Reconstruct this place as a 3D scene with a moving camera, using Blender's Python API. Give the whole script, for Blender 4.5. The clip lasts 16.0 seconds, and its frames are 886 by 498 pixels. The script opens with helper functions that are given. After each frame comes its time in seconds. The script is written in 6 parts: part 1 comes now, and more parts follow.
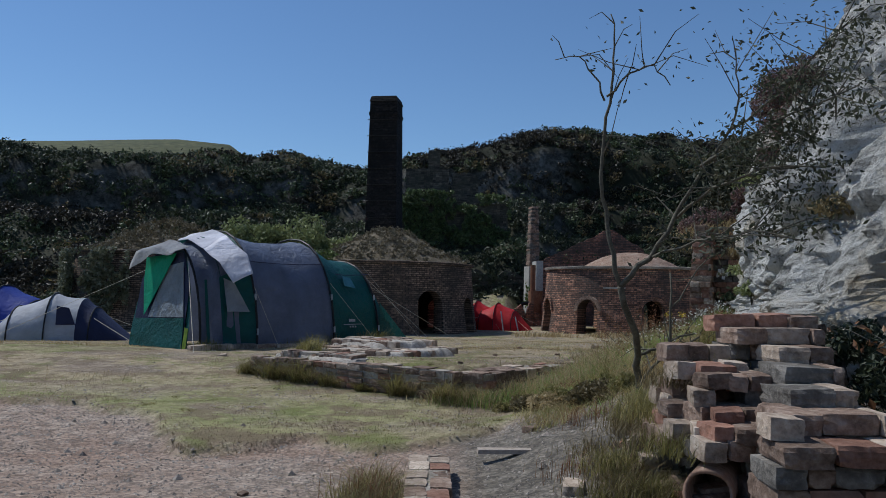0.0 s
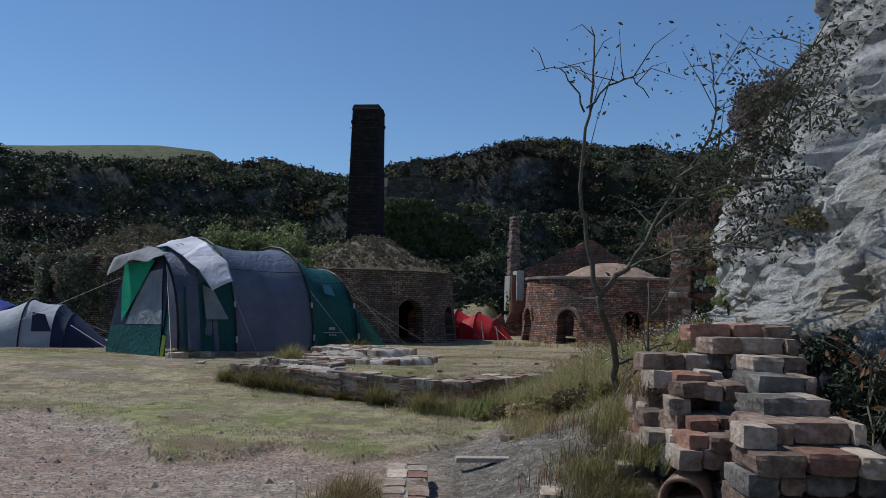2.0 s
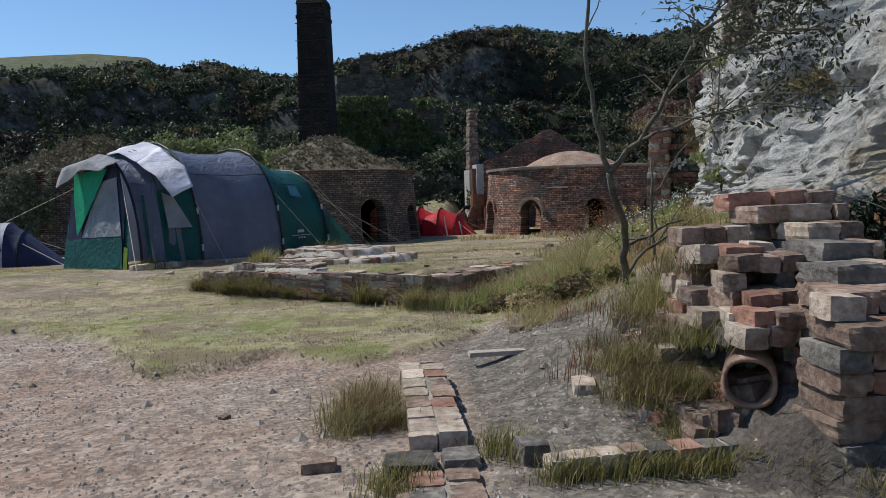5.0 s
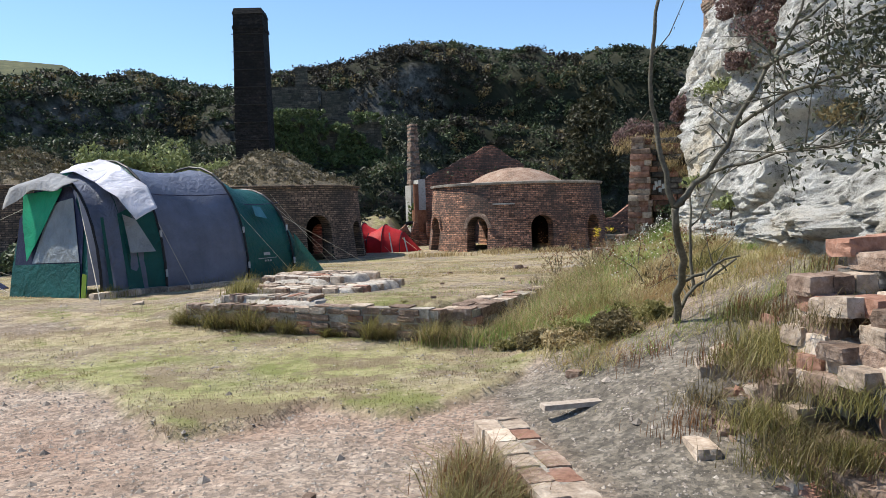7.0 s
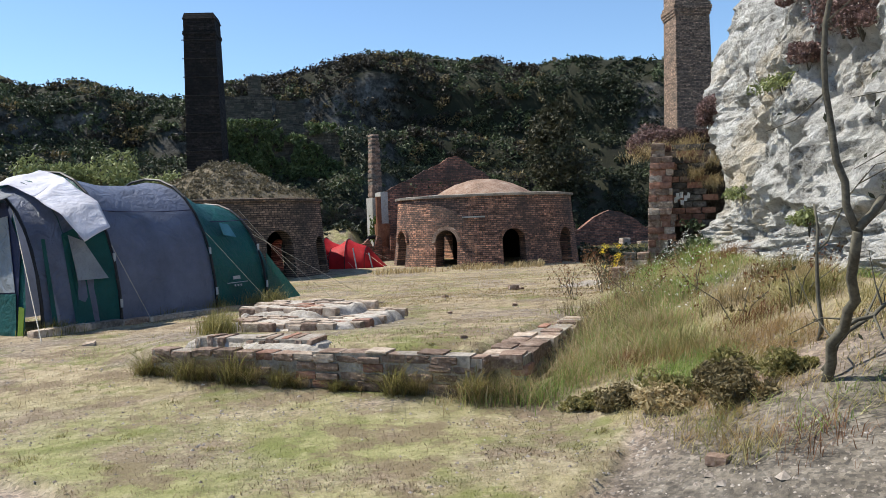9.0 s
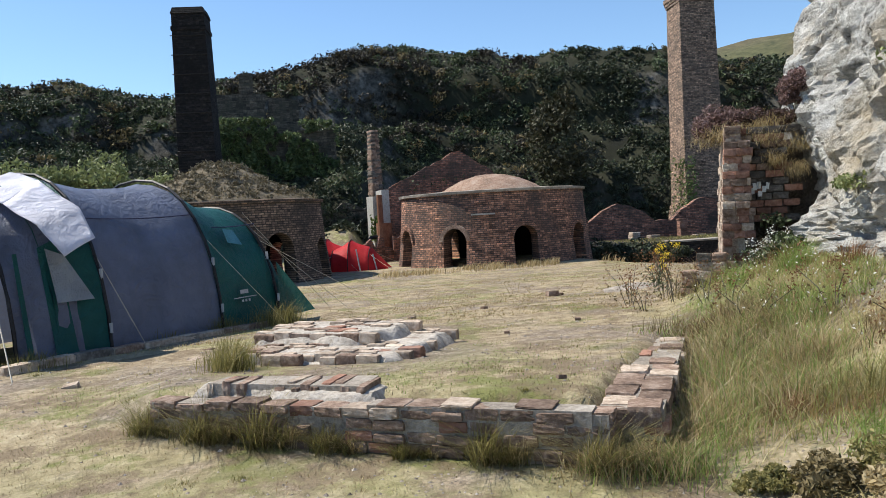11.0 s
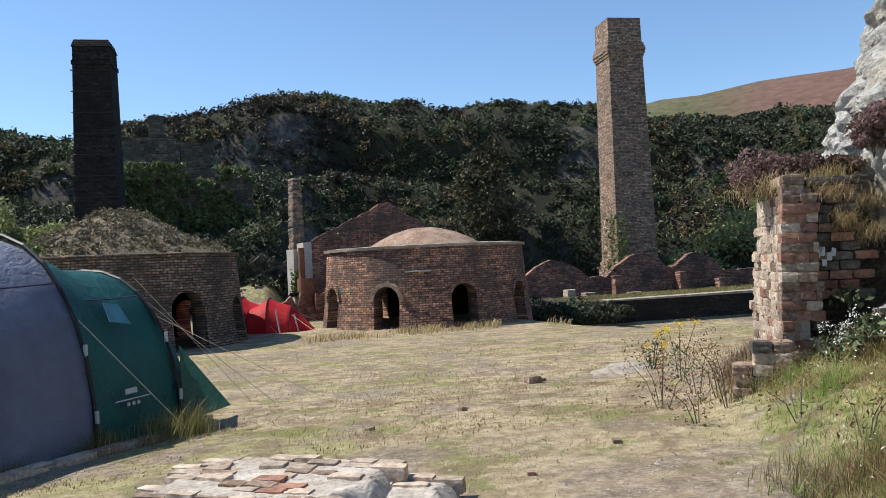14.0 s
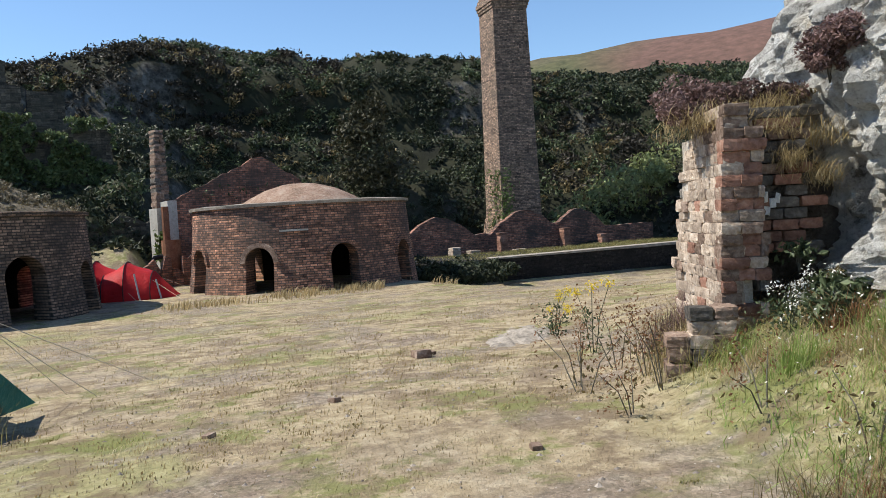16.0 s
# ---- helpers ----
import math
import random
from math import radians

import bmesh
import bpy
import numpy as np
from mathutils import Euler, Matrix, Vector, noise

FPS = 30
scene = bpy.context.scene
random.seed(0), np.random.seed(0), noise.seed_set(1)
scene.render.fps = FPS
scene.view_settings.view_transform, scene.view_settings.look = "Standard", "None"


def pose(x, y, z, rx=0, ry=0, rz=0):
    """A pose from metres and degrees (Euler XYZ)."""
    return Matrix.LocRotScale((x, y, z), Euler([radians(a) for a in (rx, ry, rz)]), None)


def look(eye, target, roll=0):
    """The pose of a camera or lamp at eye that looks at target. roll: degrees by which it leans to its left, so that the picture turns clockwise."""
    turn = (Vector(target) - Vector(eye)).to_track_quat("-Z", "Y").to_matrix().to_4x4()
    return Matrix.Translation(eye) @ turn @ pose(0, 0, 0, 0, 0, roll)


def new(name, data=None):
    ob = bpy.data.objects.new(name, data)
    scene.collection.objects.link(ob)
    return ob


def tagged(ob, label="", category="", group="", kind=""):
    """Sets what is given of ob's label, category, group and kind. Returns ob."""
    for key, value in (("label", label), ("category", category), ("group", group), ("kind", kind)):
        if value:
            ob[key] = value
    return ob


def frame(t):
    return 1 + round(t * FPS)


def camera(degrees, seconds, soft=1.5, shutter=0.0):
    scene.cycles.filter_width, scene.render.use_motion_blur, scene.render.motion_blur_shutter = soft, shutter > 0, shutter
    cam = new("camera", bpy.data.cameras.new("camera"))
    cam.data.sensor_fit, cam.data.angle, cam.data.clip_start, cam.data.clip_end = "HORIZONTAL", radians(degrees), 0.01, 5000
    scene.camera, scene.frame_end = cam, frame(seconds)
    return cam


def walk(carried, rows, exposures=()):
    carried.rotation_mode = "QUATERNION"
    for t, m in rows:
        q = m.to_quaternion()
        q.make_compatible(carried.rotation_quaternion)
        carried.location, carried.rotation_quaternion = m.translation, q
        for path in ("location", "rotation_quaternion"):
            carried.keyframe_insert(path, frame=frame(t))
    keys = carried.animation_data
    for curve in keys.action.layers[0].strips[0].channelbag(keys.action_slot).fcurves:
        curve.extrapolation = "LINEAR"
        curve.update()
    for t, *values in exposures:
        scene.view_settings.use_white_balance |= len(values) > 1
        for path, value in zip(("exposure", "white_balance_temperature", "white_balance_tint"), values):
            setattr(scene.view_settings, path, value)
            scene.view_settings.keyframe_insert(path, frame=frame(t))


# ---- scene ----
cam = camera(58.5, 16.0, soft=0.5)
PATH = [
    (0, (-0.022, 0.498, 1.227), (-0.015, 2.495, 1.336), 1.0),
    (0.5, (-0.018, 0.485, 1.224), (0.026, 2.481, 1.334), 1.1),
    (1, (-0.018, 0.482, 1.223), (0.029, 2.478, 1.33), 1.1),
    (1.5, (-0.004, 0.494, 1.217), (0.041, 2.49, 1.323), 1.3),
    (2, (-0.013, 0.473, 1.221), (0.041, 2.468, 1.354), 1.4),
    (2.5, (-0.013, 0.469, 1.226), (0.04, 2.463, 1.367), 1.4),
    (3, (-0.014, 0.498, 1.217), (0.04, 2.495, 1.323), 1.0),
    (3.5, (-0.042, 0.527, 1.205), (-0.011, 2.526, 1.27), 0.5),
    (4, (-0.094, 0.597, 1.182), (-0.083, 2.597, 1.183), 0.3),
    (4.5, (-0.178, 0.745, 1.133), (-0.146, 2.743, 1.041), 0.9),
    (4.7, (-0.231, 0.862, 1.129), (-0.15, 2.857, 1.01), -0.2),
    (6.8, (-1.113, 1.526, 1.306), (-0.687, 3.477, 1.19), -1.3),
    (7, (-1.191, 1.612, 1.329), (-0.838, 3.578, 1.232), -1.7),
    (7.5, (-1.406, 1.981, 1.354), (-1.005, 3.941, 1.375), -0.6),
    (8, (-1.49, 2.395, 1.323), (-0.982, 4.326, 1.209), -0.7),
    (8.5, (-1.512, 2.91, 1.417), (-1.058, 4.856, 1.335), -2.0),
    (9, (-1.617, 3.403, 1.426), (-1.141, 5.344, 1.355), -2.1),
    (9.5, (-1.699, 3.798, 1.454), (-1.229, 5.741, 1.382), -3.2),
    (9.7, (-1.742, 3.969, 1.473), (-1.261, 5.909, 1.389), -3.5),
    (11.8, (-1.848, 6.137, 1.562), (-1.32, 8.065, 1.492), -2.6),
    (12, (-1.838, 6.363, 1.622), (-1.189, 8.254, 1.562), -3.4),
    (12.5, (-1.861, 6.92, 1.629), (-1.194, 8.803, 1.533), -4.0),
    (13, (-1.843, 7.383, 1.653), (-1.206, 9.276, 1.557), -4.4),
    (13.5, (-1.758, 7.842, 1.79), (-1.023, 9.701, 1.849), -3.1),
    (14, (-1.634, 8.232, 1.756), (-0.932, 10.104, 1.795), -2.8),
    (14.5, (-1.445, 8.73, 1.76), (-0.785, 10.618, 1.747), -2.9),
    (15, (-1.276, 9.175, 1.752), (-0.517, 11.025, 1.704), -2.7),
    (15.5, (-0.96, 9.614, 1.676), (0.008, 11.361, 1.569), -2.3),
    (16, (-0.839, 9.903, 1.69), (0.124, 11.654, 1.61), -3.4),
]
walk(cam, [(t, look(eye, target, roll)) for t, eye, target, roll in PATH],
     exposures=[(0.0, -0.48, 5900, 8), (3.2, -0.48, 5950, 8), (4.7, -0.2, 6150, 8), (6.6, 0.66, 6600, 8), (8.0, 0.58, 6600, 8), (9.7, 0.56, 6600, 8), (16.0, 0.52, 6600, 8)])

# ---- light ----
SUN_DIR = Vector((-0.86, 0.51, 1.4)).normalized()
world = bpy.data.worlds.new("world")
scene.world = world
world.use_nodes = True
wt = world.node_tree
sky = wt.nodes.new("ShaderNodeTexSky")
sky.sky_type = "NISHITA"
sky.sun_disc = False
sky.sun_elevation = math.asin(SUN_DIR.z)
sky.sun_rotation = math.atan2(SUN_DIR.x, SUN_DIR.y)
sky.air_density, sky.dust_density, sky.ozone_density = 1.0, 0.0, 6.0
wt.links.new(sky.outputs[0], wt.nodes["Background"].inputs[0])
wt.nodes["Background"].inputs[1].default_value = 0.12
sun = new("sun", bpy.data.lights.new("sun", "SUN"))
sun.data.energy, sun.data.angle, sun.data.color = 4.7, radians(0.53), (1.0, 0.95, 0.87)
sun.matrix_world = look(SUN_DIR * 60, (0, 0, 0))


# ---- materials ----
def ramp(nt, src, stops):
    r = nt.nodes.new("ShaderNodeValToRGB")
    while len(r.color_ramp.elements) < len(stops):
        r.color_ramp.elements.new(0.5)
    for e, (p, c) in zip(r.color_ramp.elements, stops):
        e.position, e.color = p, (*c, 1)
    nt.links.new(src, r.inputs[0])
    return r.outputs[0]


def noise_tex(nt, scale, detail=6, rough=0.6, vec=None):
    n = nt.nodes.new("ShaderNodeTexNoise")
    n.inputs["Scale"].default_value, n.inputs["Detail"].default_value, n.inputs["Roughness"].default_value = scale, detail, rough
    if vec is not None:
        nt.links.new(vec, n.inputs["Vector"])
    return n.outputs[0]


def mix(nt, f, a, b, mode="MIX"):
    m = nt.nodes.new("ShaderNodeMix")
    m.data_type, m.blend_type = "RGBA", mode
    for k, v in ((0, f), (6, a), (7, b)):
        if isinstance(v, (int, float)):
            m.inputs[k].default_value = v
        elif isinstance(v, tuple):
            m.inputs[k].default_value = (*v, 1)
        else:
            nt.links.new(v, m.inputs[k])
    return m.outputs[2]


def maths(nt, op, a, b=0.0):
    m = nt.nodes.new("ShaderNodeMath")
    m.operation = op
    for k, v in ((0, a), (1, b)):
        if isinstance(v, (int, float)):
            m.inputs[k].default_value = v
        else:
            nt.links.new(v, m.inputs[k])
    return m.outputs[0]


def base_mat(name, rough=0.9):
    m = bpy.data.materials.new(name)
    m.use_nodes = True
    b = m.node_tree.nodes["Principled BSDF"]
    b.inputs["Roughness"].default_value = rough
    b.inputs["Specular IOR Level"].default_value = 0.25
    return m, m.node_tree, b


def bump(nt, b, h, strength, dist):
    n = nt.nodes.new("ShaderNodeBump")
    n.inputs["Strength"].default_value, n.inputs["Distance"].default_value = strength, dist
    nt.links.new(h, n.inputs["Height"])
    nt.links.new(n.outputs[0], b.inputs["Normal"])


def position(nt):
    return nt.nodes.new("ShaderNodeNewGeometry").outputs["Position"]


def surf(name, dark, mid, light, scale=1.0, fine=14.0, rough=0.9, relief=0.5, depth=0.02, vary="", spread=0.35):
    """Two scales of colour and a relief; vary: 'island' or 'object' shifts the value of each piece."""
    m, nt, b = base_mat(name, rough)
    p = position(nt)
    big, small = noise_tex(nt, scale, 5, 0.6, p), noise_tex(nt, fine, 6, 0.65, p)
    c = ramp(nt, big, ((0.3, dark), (0.52, mid), (0.72, light)))
    c2 = ramp(nt, small, ((0.3, tuple(v * 0.55 for v in dark)), (0.5, mid), (0.72, light)))
    c = mix(nt, 0.45, c, c2)
    if vary:
        if vary == "island":
            rnd = nt.nodes.new("ShaderNodeNewGeometry").outputs["Random Per Island"]
        else:
            rnd = nt.nodes.new("ShaderNodeObjectInfo").outputs["Random"]
        k = maths(nt, "MULTIPLY_ADD", rnd, 2 * spread)
        k.node.inputs[2].default_value = 1 - spread
        hsv = nt.nodes.new("ShaderNodeHueSaturation")
        nt.links.new(c, hsv.inputs["Color"])
        nt.links.new(k, hsv.inputs["Value"])
        c = hsv.outputs[0]
    nt.links.new(c, b.inputs["Base Color"])
    bump(nt, b, small, relief, depth)
    return m


def patches(nt):
    """Two masks for green growth and brown wear over the turf, at the same places in every material."""
    p = position(nt)
    m1 = ramp(nt, noise_tex(nt, 0.95, 9, 0.72, p), ((0.52, (0, 0, 0)), (0.58, (1, 1, 1))))
    m2 = ramp(nt, noise_tex(nt, 1.55, 9, 0.74, p), ((0.49, (0, 0, 0)), (0.57, (1, 1, 1))))
    return m1, m2


def leaf_mat(name, dark, light, tip=None, rough=0.55, patch=None, thin=0.25):
    """Foliage: each leaf its own shade, and some light let through."""
    m, nt, b = base_mat(name, rough)
    rnd = nt.nodes.new("ShaderNodeNewGeometry").outputs["Random Per Island"]
    p = position(nt)
    big, clump = noise_tex(nt, 0.3, 3, 0.5, p), noise_tex(nt, 1.3, 3, 0.6, p)
    f = maths(nt, "ADD", maths(nt, "MULTIPLY", rnd, 0.5), maths(nt, "MULTIPLY", big, 0.4))
    f = maths(nt, "ADD", f, maths(nt, "MULTIPLY", maths(nt, "SUBTRACT", clump, 0.38), 0.7))
    stops = [(0.15, dark), (0.65, light)] + ([(0.95, tip)] if tip else [])
    c = ramp(nt, f, stops)
    if patch:
        m1, m2 = patches(nt)
        c = mix(nt, m1, c, mix(nt, 0.8, c, patch[0]))
        c = mix(nt, m2, c, mix(nt, 0.8, c, patch[1]))
    nt.links.new(c, b.inputs["Base Color"])
    t = nt.nodes.new("ShaderNodeBsdfTranslucent")
    nt.links.new(c, t.inputs["Color"])
    mx = nt.nodes.new("ShaderNodeMixShader")
    mx.inputs[0].default_value = thin
    nt.links.new(b.outputs[0], mx.inputs[1])
    nt.links.new(t.outputs[0], mx.inputs[2])
    nt.links.new(mx.outputs[0], nt.nodes["Material Output"].inputs[0])
    return m


def brickwork(name, c1, c2, mortar, soot, bw=0.26, bh=0.1, round_wall=0.0, sooty=(0.45, 0.62)):
    """Coursed brick: wall faces along local x or y, or a round wall of that radius about local z."""
    m, nt, b = base_mat(name, 0.9)
    obj = nt.nodes.new("ShaderNodeTexCoord").outputs["Object"]
    sep = nt.nodes.new("ShaderNodeSeparateXYZ")
    nt.links.new(obj, sep.inputs[0])
    if round_wall:
        u = maths(nt, "MULTIPLY", maths(nt, "ARCTAN2", sep.outputs[1], sep.outputs[0]), round_wall)
    else:
        u = maths(nt, "ADD", sep.outputs[0], sep.outputs[1])
    wob = maths(nt, "MULTIPLY", noise_tex(nt, 0.45, 2, 0.5, obj), 0.07)
    cmb = nt.nodes.new("ShaderNodeCombineXYZ")
    nt.links.new(u, cmb.inputs[0])
    nt.links.new(maths(nt, "ADD", sep.outputs[2], wob), cmb.inputs[1])
    br = nt.nodes.new("ShaderNodeTexBrick")
    nt.links.new(cmb.outputs[0], br.inputs["Vector"])
    for k, v in (("Scale", 1.0), ("Mortar Size", 0.016), ("Mortar Smooth", 0.3), ("Bias", -0.1), ("Brick Width", bw), ("Row Height", bh)):
        br.inputs[k].default_value = v
    br.inputs["Color1"].default_value, br.inputs["Color2"].default_value, br.inputs["Mortar"].default_value = (*c1, 1), (*c2, 1), (*mortar, 1)
    fine = noise_tex(nt, 9.0, 6, 0.7, obj)
    cell = nt.nodes.new("ShaderNodeTexWhiteNoise")
    snap = nt.nodes.new("ShaderNodeVectorMath")
    snap.operation = "SNAP"
    nt.links.new(cmb.outputs[0], snap.inputs[0])
    snap.inputs[1].default_value = (bw * 0.5, bh, 1.0)
    nt.links.new(snap.outputs[0], cell.inputs["Vector"])
    each = ramp(nt, cell.outputs["Value"], ((0.0, (0.3, 0.3, 0.31)), (0.35, (0.8, 0.78, 0.76)), (0.8, (1.15, 1.1, 1.05)), (1.0, (1.9, 1.75, 1.6))))
    c = mix(nt, 0.65, br.outputs[0], each, "MULTIPLY")
    c = mix(nt, 0.6, c, ramp(nt, fine, ((0.32, (0.12, 0.12, 0.12)), (0.5, (0.9, 0.88, 0.86)), (0.68, (1.7, 1.65, 1.6)))), "MULTIPLY")
    lay = nt.nodes.new("ShaderNodeVectorMath")
    lay.operation = "MULTIPLY"
    nt.links.new(cmb.outputs[0], lay.inputs[0])
    lay.inputs[1].default_value = (0.9, 6.5, 1.0)
    c = mix(nt, 0.75, c, ramp(nt, noise_tex(nt, 1.0, 7, 0.7, lay.outputs[0]), ((0.36, (0.25, 0.24, 0.23)), (0.5, (0.95, 0.95, 0.95)), (0.66, (1.45, 1.42, 1.38)))), "MULTIPLY")
    stain = ramp(nt, noise_tex(nt, 0.55, 5, 0.65, obj), ((sooty[0], (0, 0, 0)), (sooty[1], (1, 1, 1))))
    c = mix(nt, stain, c, mix(nt, 0.75, c, soot))
    nt.links.new(c, b.inputs["Base Color"])
    h = maths(nt, "ADD", maths(nt, "MULTIPLY", br.outputs[1], -1.0), maths(nt, "MULTIPLY", fine, 0.9))
    bump(nt, b, h, 1.0, 0.05)
    return m


def attr(nt, name):
    a = nt.nodes.new("ShaderNodeAttribute")
    a.attribute_name = name
    return a.outputs["Fac"]


def ground_material():
    m, nt, b = base_mat("ground_soil_and_turf", 0.95)
    p = position(nt)
    n1, n2, n3 = noise_tex(nt, 0.55, 5, 0.6, p), noise_tex(nt, 6.0, 6, 0.7, p), noise_tex(nt, 45.0, 4, 0.7, p)
    dry = ramp(nt, n2, ((0.25, (0.17, 0.128, 0.078)), (0.5, (0.345, 0.275, 0.172)), (0.75, (0.52, 0.44, 0.3))))
    green = ramp(nt, n2, ((0.25, (0.12, 0.125, 0.045)), (0.5, (0.255, 0.25, 0.105)), (0.75, (0.4, 0.37, 0.19))))
    turf = mix(nt, attr(nt, "green"), dry, green)
    m1, m2 = patches(nt)
    turf = mix(nt, m1, turf, mix(nt, 0.8, turf, (0.15, 0.165, 0.045)))
    turf = mix(nt, m2, turf, mix(nt, 0.78, turf, (0.165, 0.118, 0.076)))
    clod = noise_tex(nt, 13.0, 5, 0.7, p)
    turf = mix(nt, ramp(nt, clod, ((0.3, (0.75, 0.75, 0.75)), (0.43, (0, 0, 0)))), turf, mix(nt, 0.7, turf, (0.07, 0.055, 0.03)))
    vor = nt.nodes.new("ShaderNodeTexVoronoi")
    vor.inputs["Scale"].default_value = 38.0
    nt.links.new(p, vor.inputs["Vector"])
    soil = ramp(nt, n2, ((0.25, (0.125, 0.096, 0.075)), (0.5, (0.28, 0.222, 0.18)), (0.75, (0.44, 0.375, 0.315))))
    red = ramp(nt, n1, ((0.42, (0, 0, 0)), (0.62, (1, 1, 1))))
    soil = mix(nt, red, soil, mix(nt, 0.4, soil, (0.25, 0.145, 0.1)))
    soil = mix(nt, attr(nt, "cinder"), soil, ramp(nt, n2, ((0.25, (0.05, 0.044, 0.036)), (0.5, (0.135, 0.118, 0.097)), (0.75, (0.28, 0.25, 0.21)))))
    soil = mix(nt, 0.55, soil, mix(nt, 1.0, soil, ramp(nt, vor.outputs["Color"], ((0.2, (0.45, 0.45, 0.45)), (0.8, (1.75, 1.7, 1.6)))), "MULTIPLY"))
    c = mix(nt, attr(nt, "bare"), turf, soil)
    # near-black slope ground: shade between the thickets put into the colour
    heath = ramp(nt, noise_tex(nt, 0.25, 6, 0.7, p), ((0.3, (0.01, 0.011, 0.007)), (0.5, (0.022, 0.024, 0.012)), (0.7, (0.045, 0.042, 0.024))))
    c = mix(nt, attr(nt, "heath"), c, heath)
    c = mix(nt, attr(nt, "meadow"), c, ramp(nt, n1, ((0.3, (0.045, 0.055, 0.025)), (0.7, (0.115, 0.115, 0.052)))))
    c = mix(nt, attr(nt, "ling"), c, ramp(nt, n1, ((0.3, (0.09, 0.055, 0.042)), (0.7, (0.17, 0.095, 0.075)))))
    wv = noise_tex(nt, 0.9, 10, 0.78, p)
    # slope rock darkened to hold the shade of the quarry faces
    c = mix(nt, attr(nt, "rock"), c, ramp(nt, wv, ((0.4, (0.02, 0.019, 0.016)), (0.5, (0.085, 0.078, 0.066)), (0.62, (0.19, 0.178, 0.155)))))
    nt.links.new(c, b.inputs["Base Color"])
    bump(nt, b, maths(nt, "ADD", n2, maths(nt, "MULTIPLY", n3, 0.7)), 0.8, 0.03)
    return m


def cliff_material():
    m, nt, b = base_mat("pale_quartzite", 0.85)
    p = position(nt)
    n1, n2, n3 = noise_tex(nt, 0.5, 6, 0.65, p), noise_tex(nt, 4.5, 9, 0.74, p), noise_tex(nt, 26.0, 6, 0.75, p)
    c = ramp(nt, n2, ((0.34, (0.09, 0.083, 0.07)), (0.41, (0.38, 0.365, 0.335)), (0.52, (0.6, 0.585, 0.545)), (0.7, (0.76, 0.75, 0.715))))
    c = mix(nt, ramp(nt, n1, ((0.54, (0, 0, 0)), (0.66, (0.75, 0.75, 0.75)))), c, mix(nt, 0.7, c, (0.5, 0.37, 0.19)))
    # dark lichen, spread further to paint the dappled leaf shade as well
    lich_dapple = ramp(nt, noise_tex(nt, 1.7, 10, 0.8, p), ((0.54, (0, 0, 0)), (0.6, (0.85, 0.85, 0.85))))
    c = mix(nt, lich_dapple, c, mix(nt, 0.72, c, (0.15, 0.145, 0.115)))
    speck = ramp(nt, n3, ((0.3, (0.25, 0.24, 0.22)), (0.44, (1, 1, 1))))
    c = mix(nt, 0.8, c, speck, "MULTIPLY")
    nt.links.new(c, b.inputs["Base Color"])
    bump(nt, b, maths(nt, "ADD", n2, maths(nt, "MULTIPLY", n3, 0.4)), 1.0, 0.12)
    return m


def cloth(name, col, rough=0.6, weave=0.25):
    m, nt, b = base_mat(name, rough)
    obj = nt.nodes.new("ShaderNodeTexCoord").outputs["Object"]
    big, fine, fold = noise_tex(nt, 1.6, 7, 0.62, obj), noise_tex(nt, 60.0, 3, 0.6, obj), noise_tex(nt, 4.2, 2, 0.4, obj)
    fold.node.inputs["Distortion"].default_value = 2.2
    dark, light = tuple(v * 0.72 for v in col), tuple(min(1, v * 1.22) for v in col)
    c = ramp(nt, big, ((0.3, dark), (0.7, light)))
    nt.links.new(c, b.inputs["Base Color"])
    bump(nt, b, maths(nt, "ADD", maths(nt, "ADD", maths(nt, "MULTIPLY", big, 6.0), maths(nt, "MULTIPLY", fold, 3.0)), fine), weave, 0.03)
    t = nt.nodes.new("ShaderNodeBsdfTranslucent")
    nt.links.new(c, t.inputs["Color"])
    mx = nt.nodes.new("ShaderNodeMixShader")
    mx.inputs[0].default_value = 0.22
    nt.links.new(b.outputs[0], mx.inputs[1])
    nt.links.new(t.outputs[0], mx.inputs[2])
    nt.links.new(mx.outputs[0], nt.nodes["Material Output"].inputs[0])
    return m


GROUND = ground_material()
CLIFF = cliff_material()
BLOCK = surf("weathered_brick_block", (0.06, 0.042, 0.031), (0.225, 0.152, 0.112), (0.49, 0.395, 0.32), 4.5, 24, 0.92, 0.7, 0.02, "object", 0.3)
BLOCK_RED = surf("red_brick_block", (0.1, 0.05, 0.036), (0.28, 0.145, 0.1), (0.44, 0.29, 0.225), 3, 20, 0.92, 0.7, 0.015, "object", 0.3)
# grey block darkened to carry the shade of the step fronts
BLOCK_GREY = surf("dark_grey_block", (0.03, 0.027, 0.023), (0.11, 0.098, 0.084), (0.32, 0.29, 0.255), 3, 20, 0.92, 0.8, 0.02, "object", 0.3)
PALE = surf("limed_brick_face", (0.13, 0.096, 0.07), (0.41, 0.32, 0.245), (0.68, 0.6, 0.5), 5, 22, 0.92, 0.7, 0.02, "object", 0.22)
LIME = surf("crumbling_lime", (0.2, 0.17, 0.14), (0.44, 0.39, 0.33), (0.7, 0.65, 0.59), 5, 30, 0.95, 0.9, 0.02)
# rubble soil kept dark, with the shade of the hollows in its colour
SOIL = surf("shaded_rubble_soil", (0.04, 0.034, 0.028), (0.12, 0.1, 0.085), (0.24, 0.21, 0.18), 3, 30, 0.95, 1.0, 0.04)
MORTAR = surf("crumbling_mortar", (0.11, 0.095, 0.075), (0.3, 0.26, 0.215), (0.52, 0.47, 0.405), 3, 30, 0.95, 0.8, 0.02)
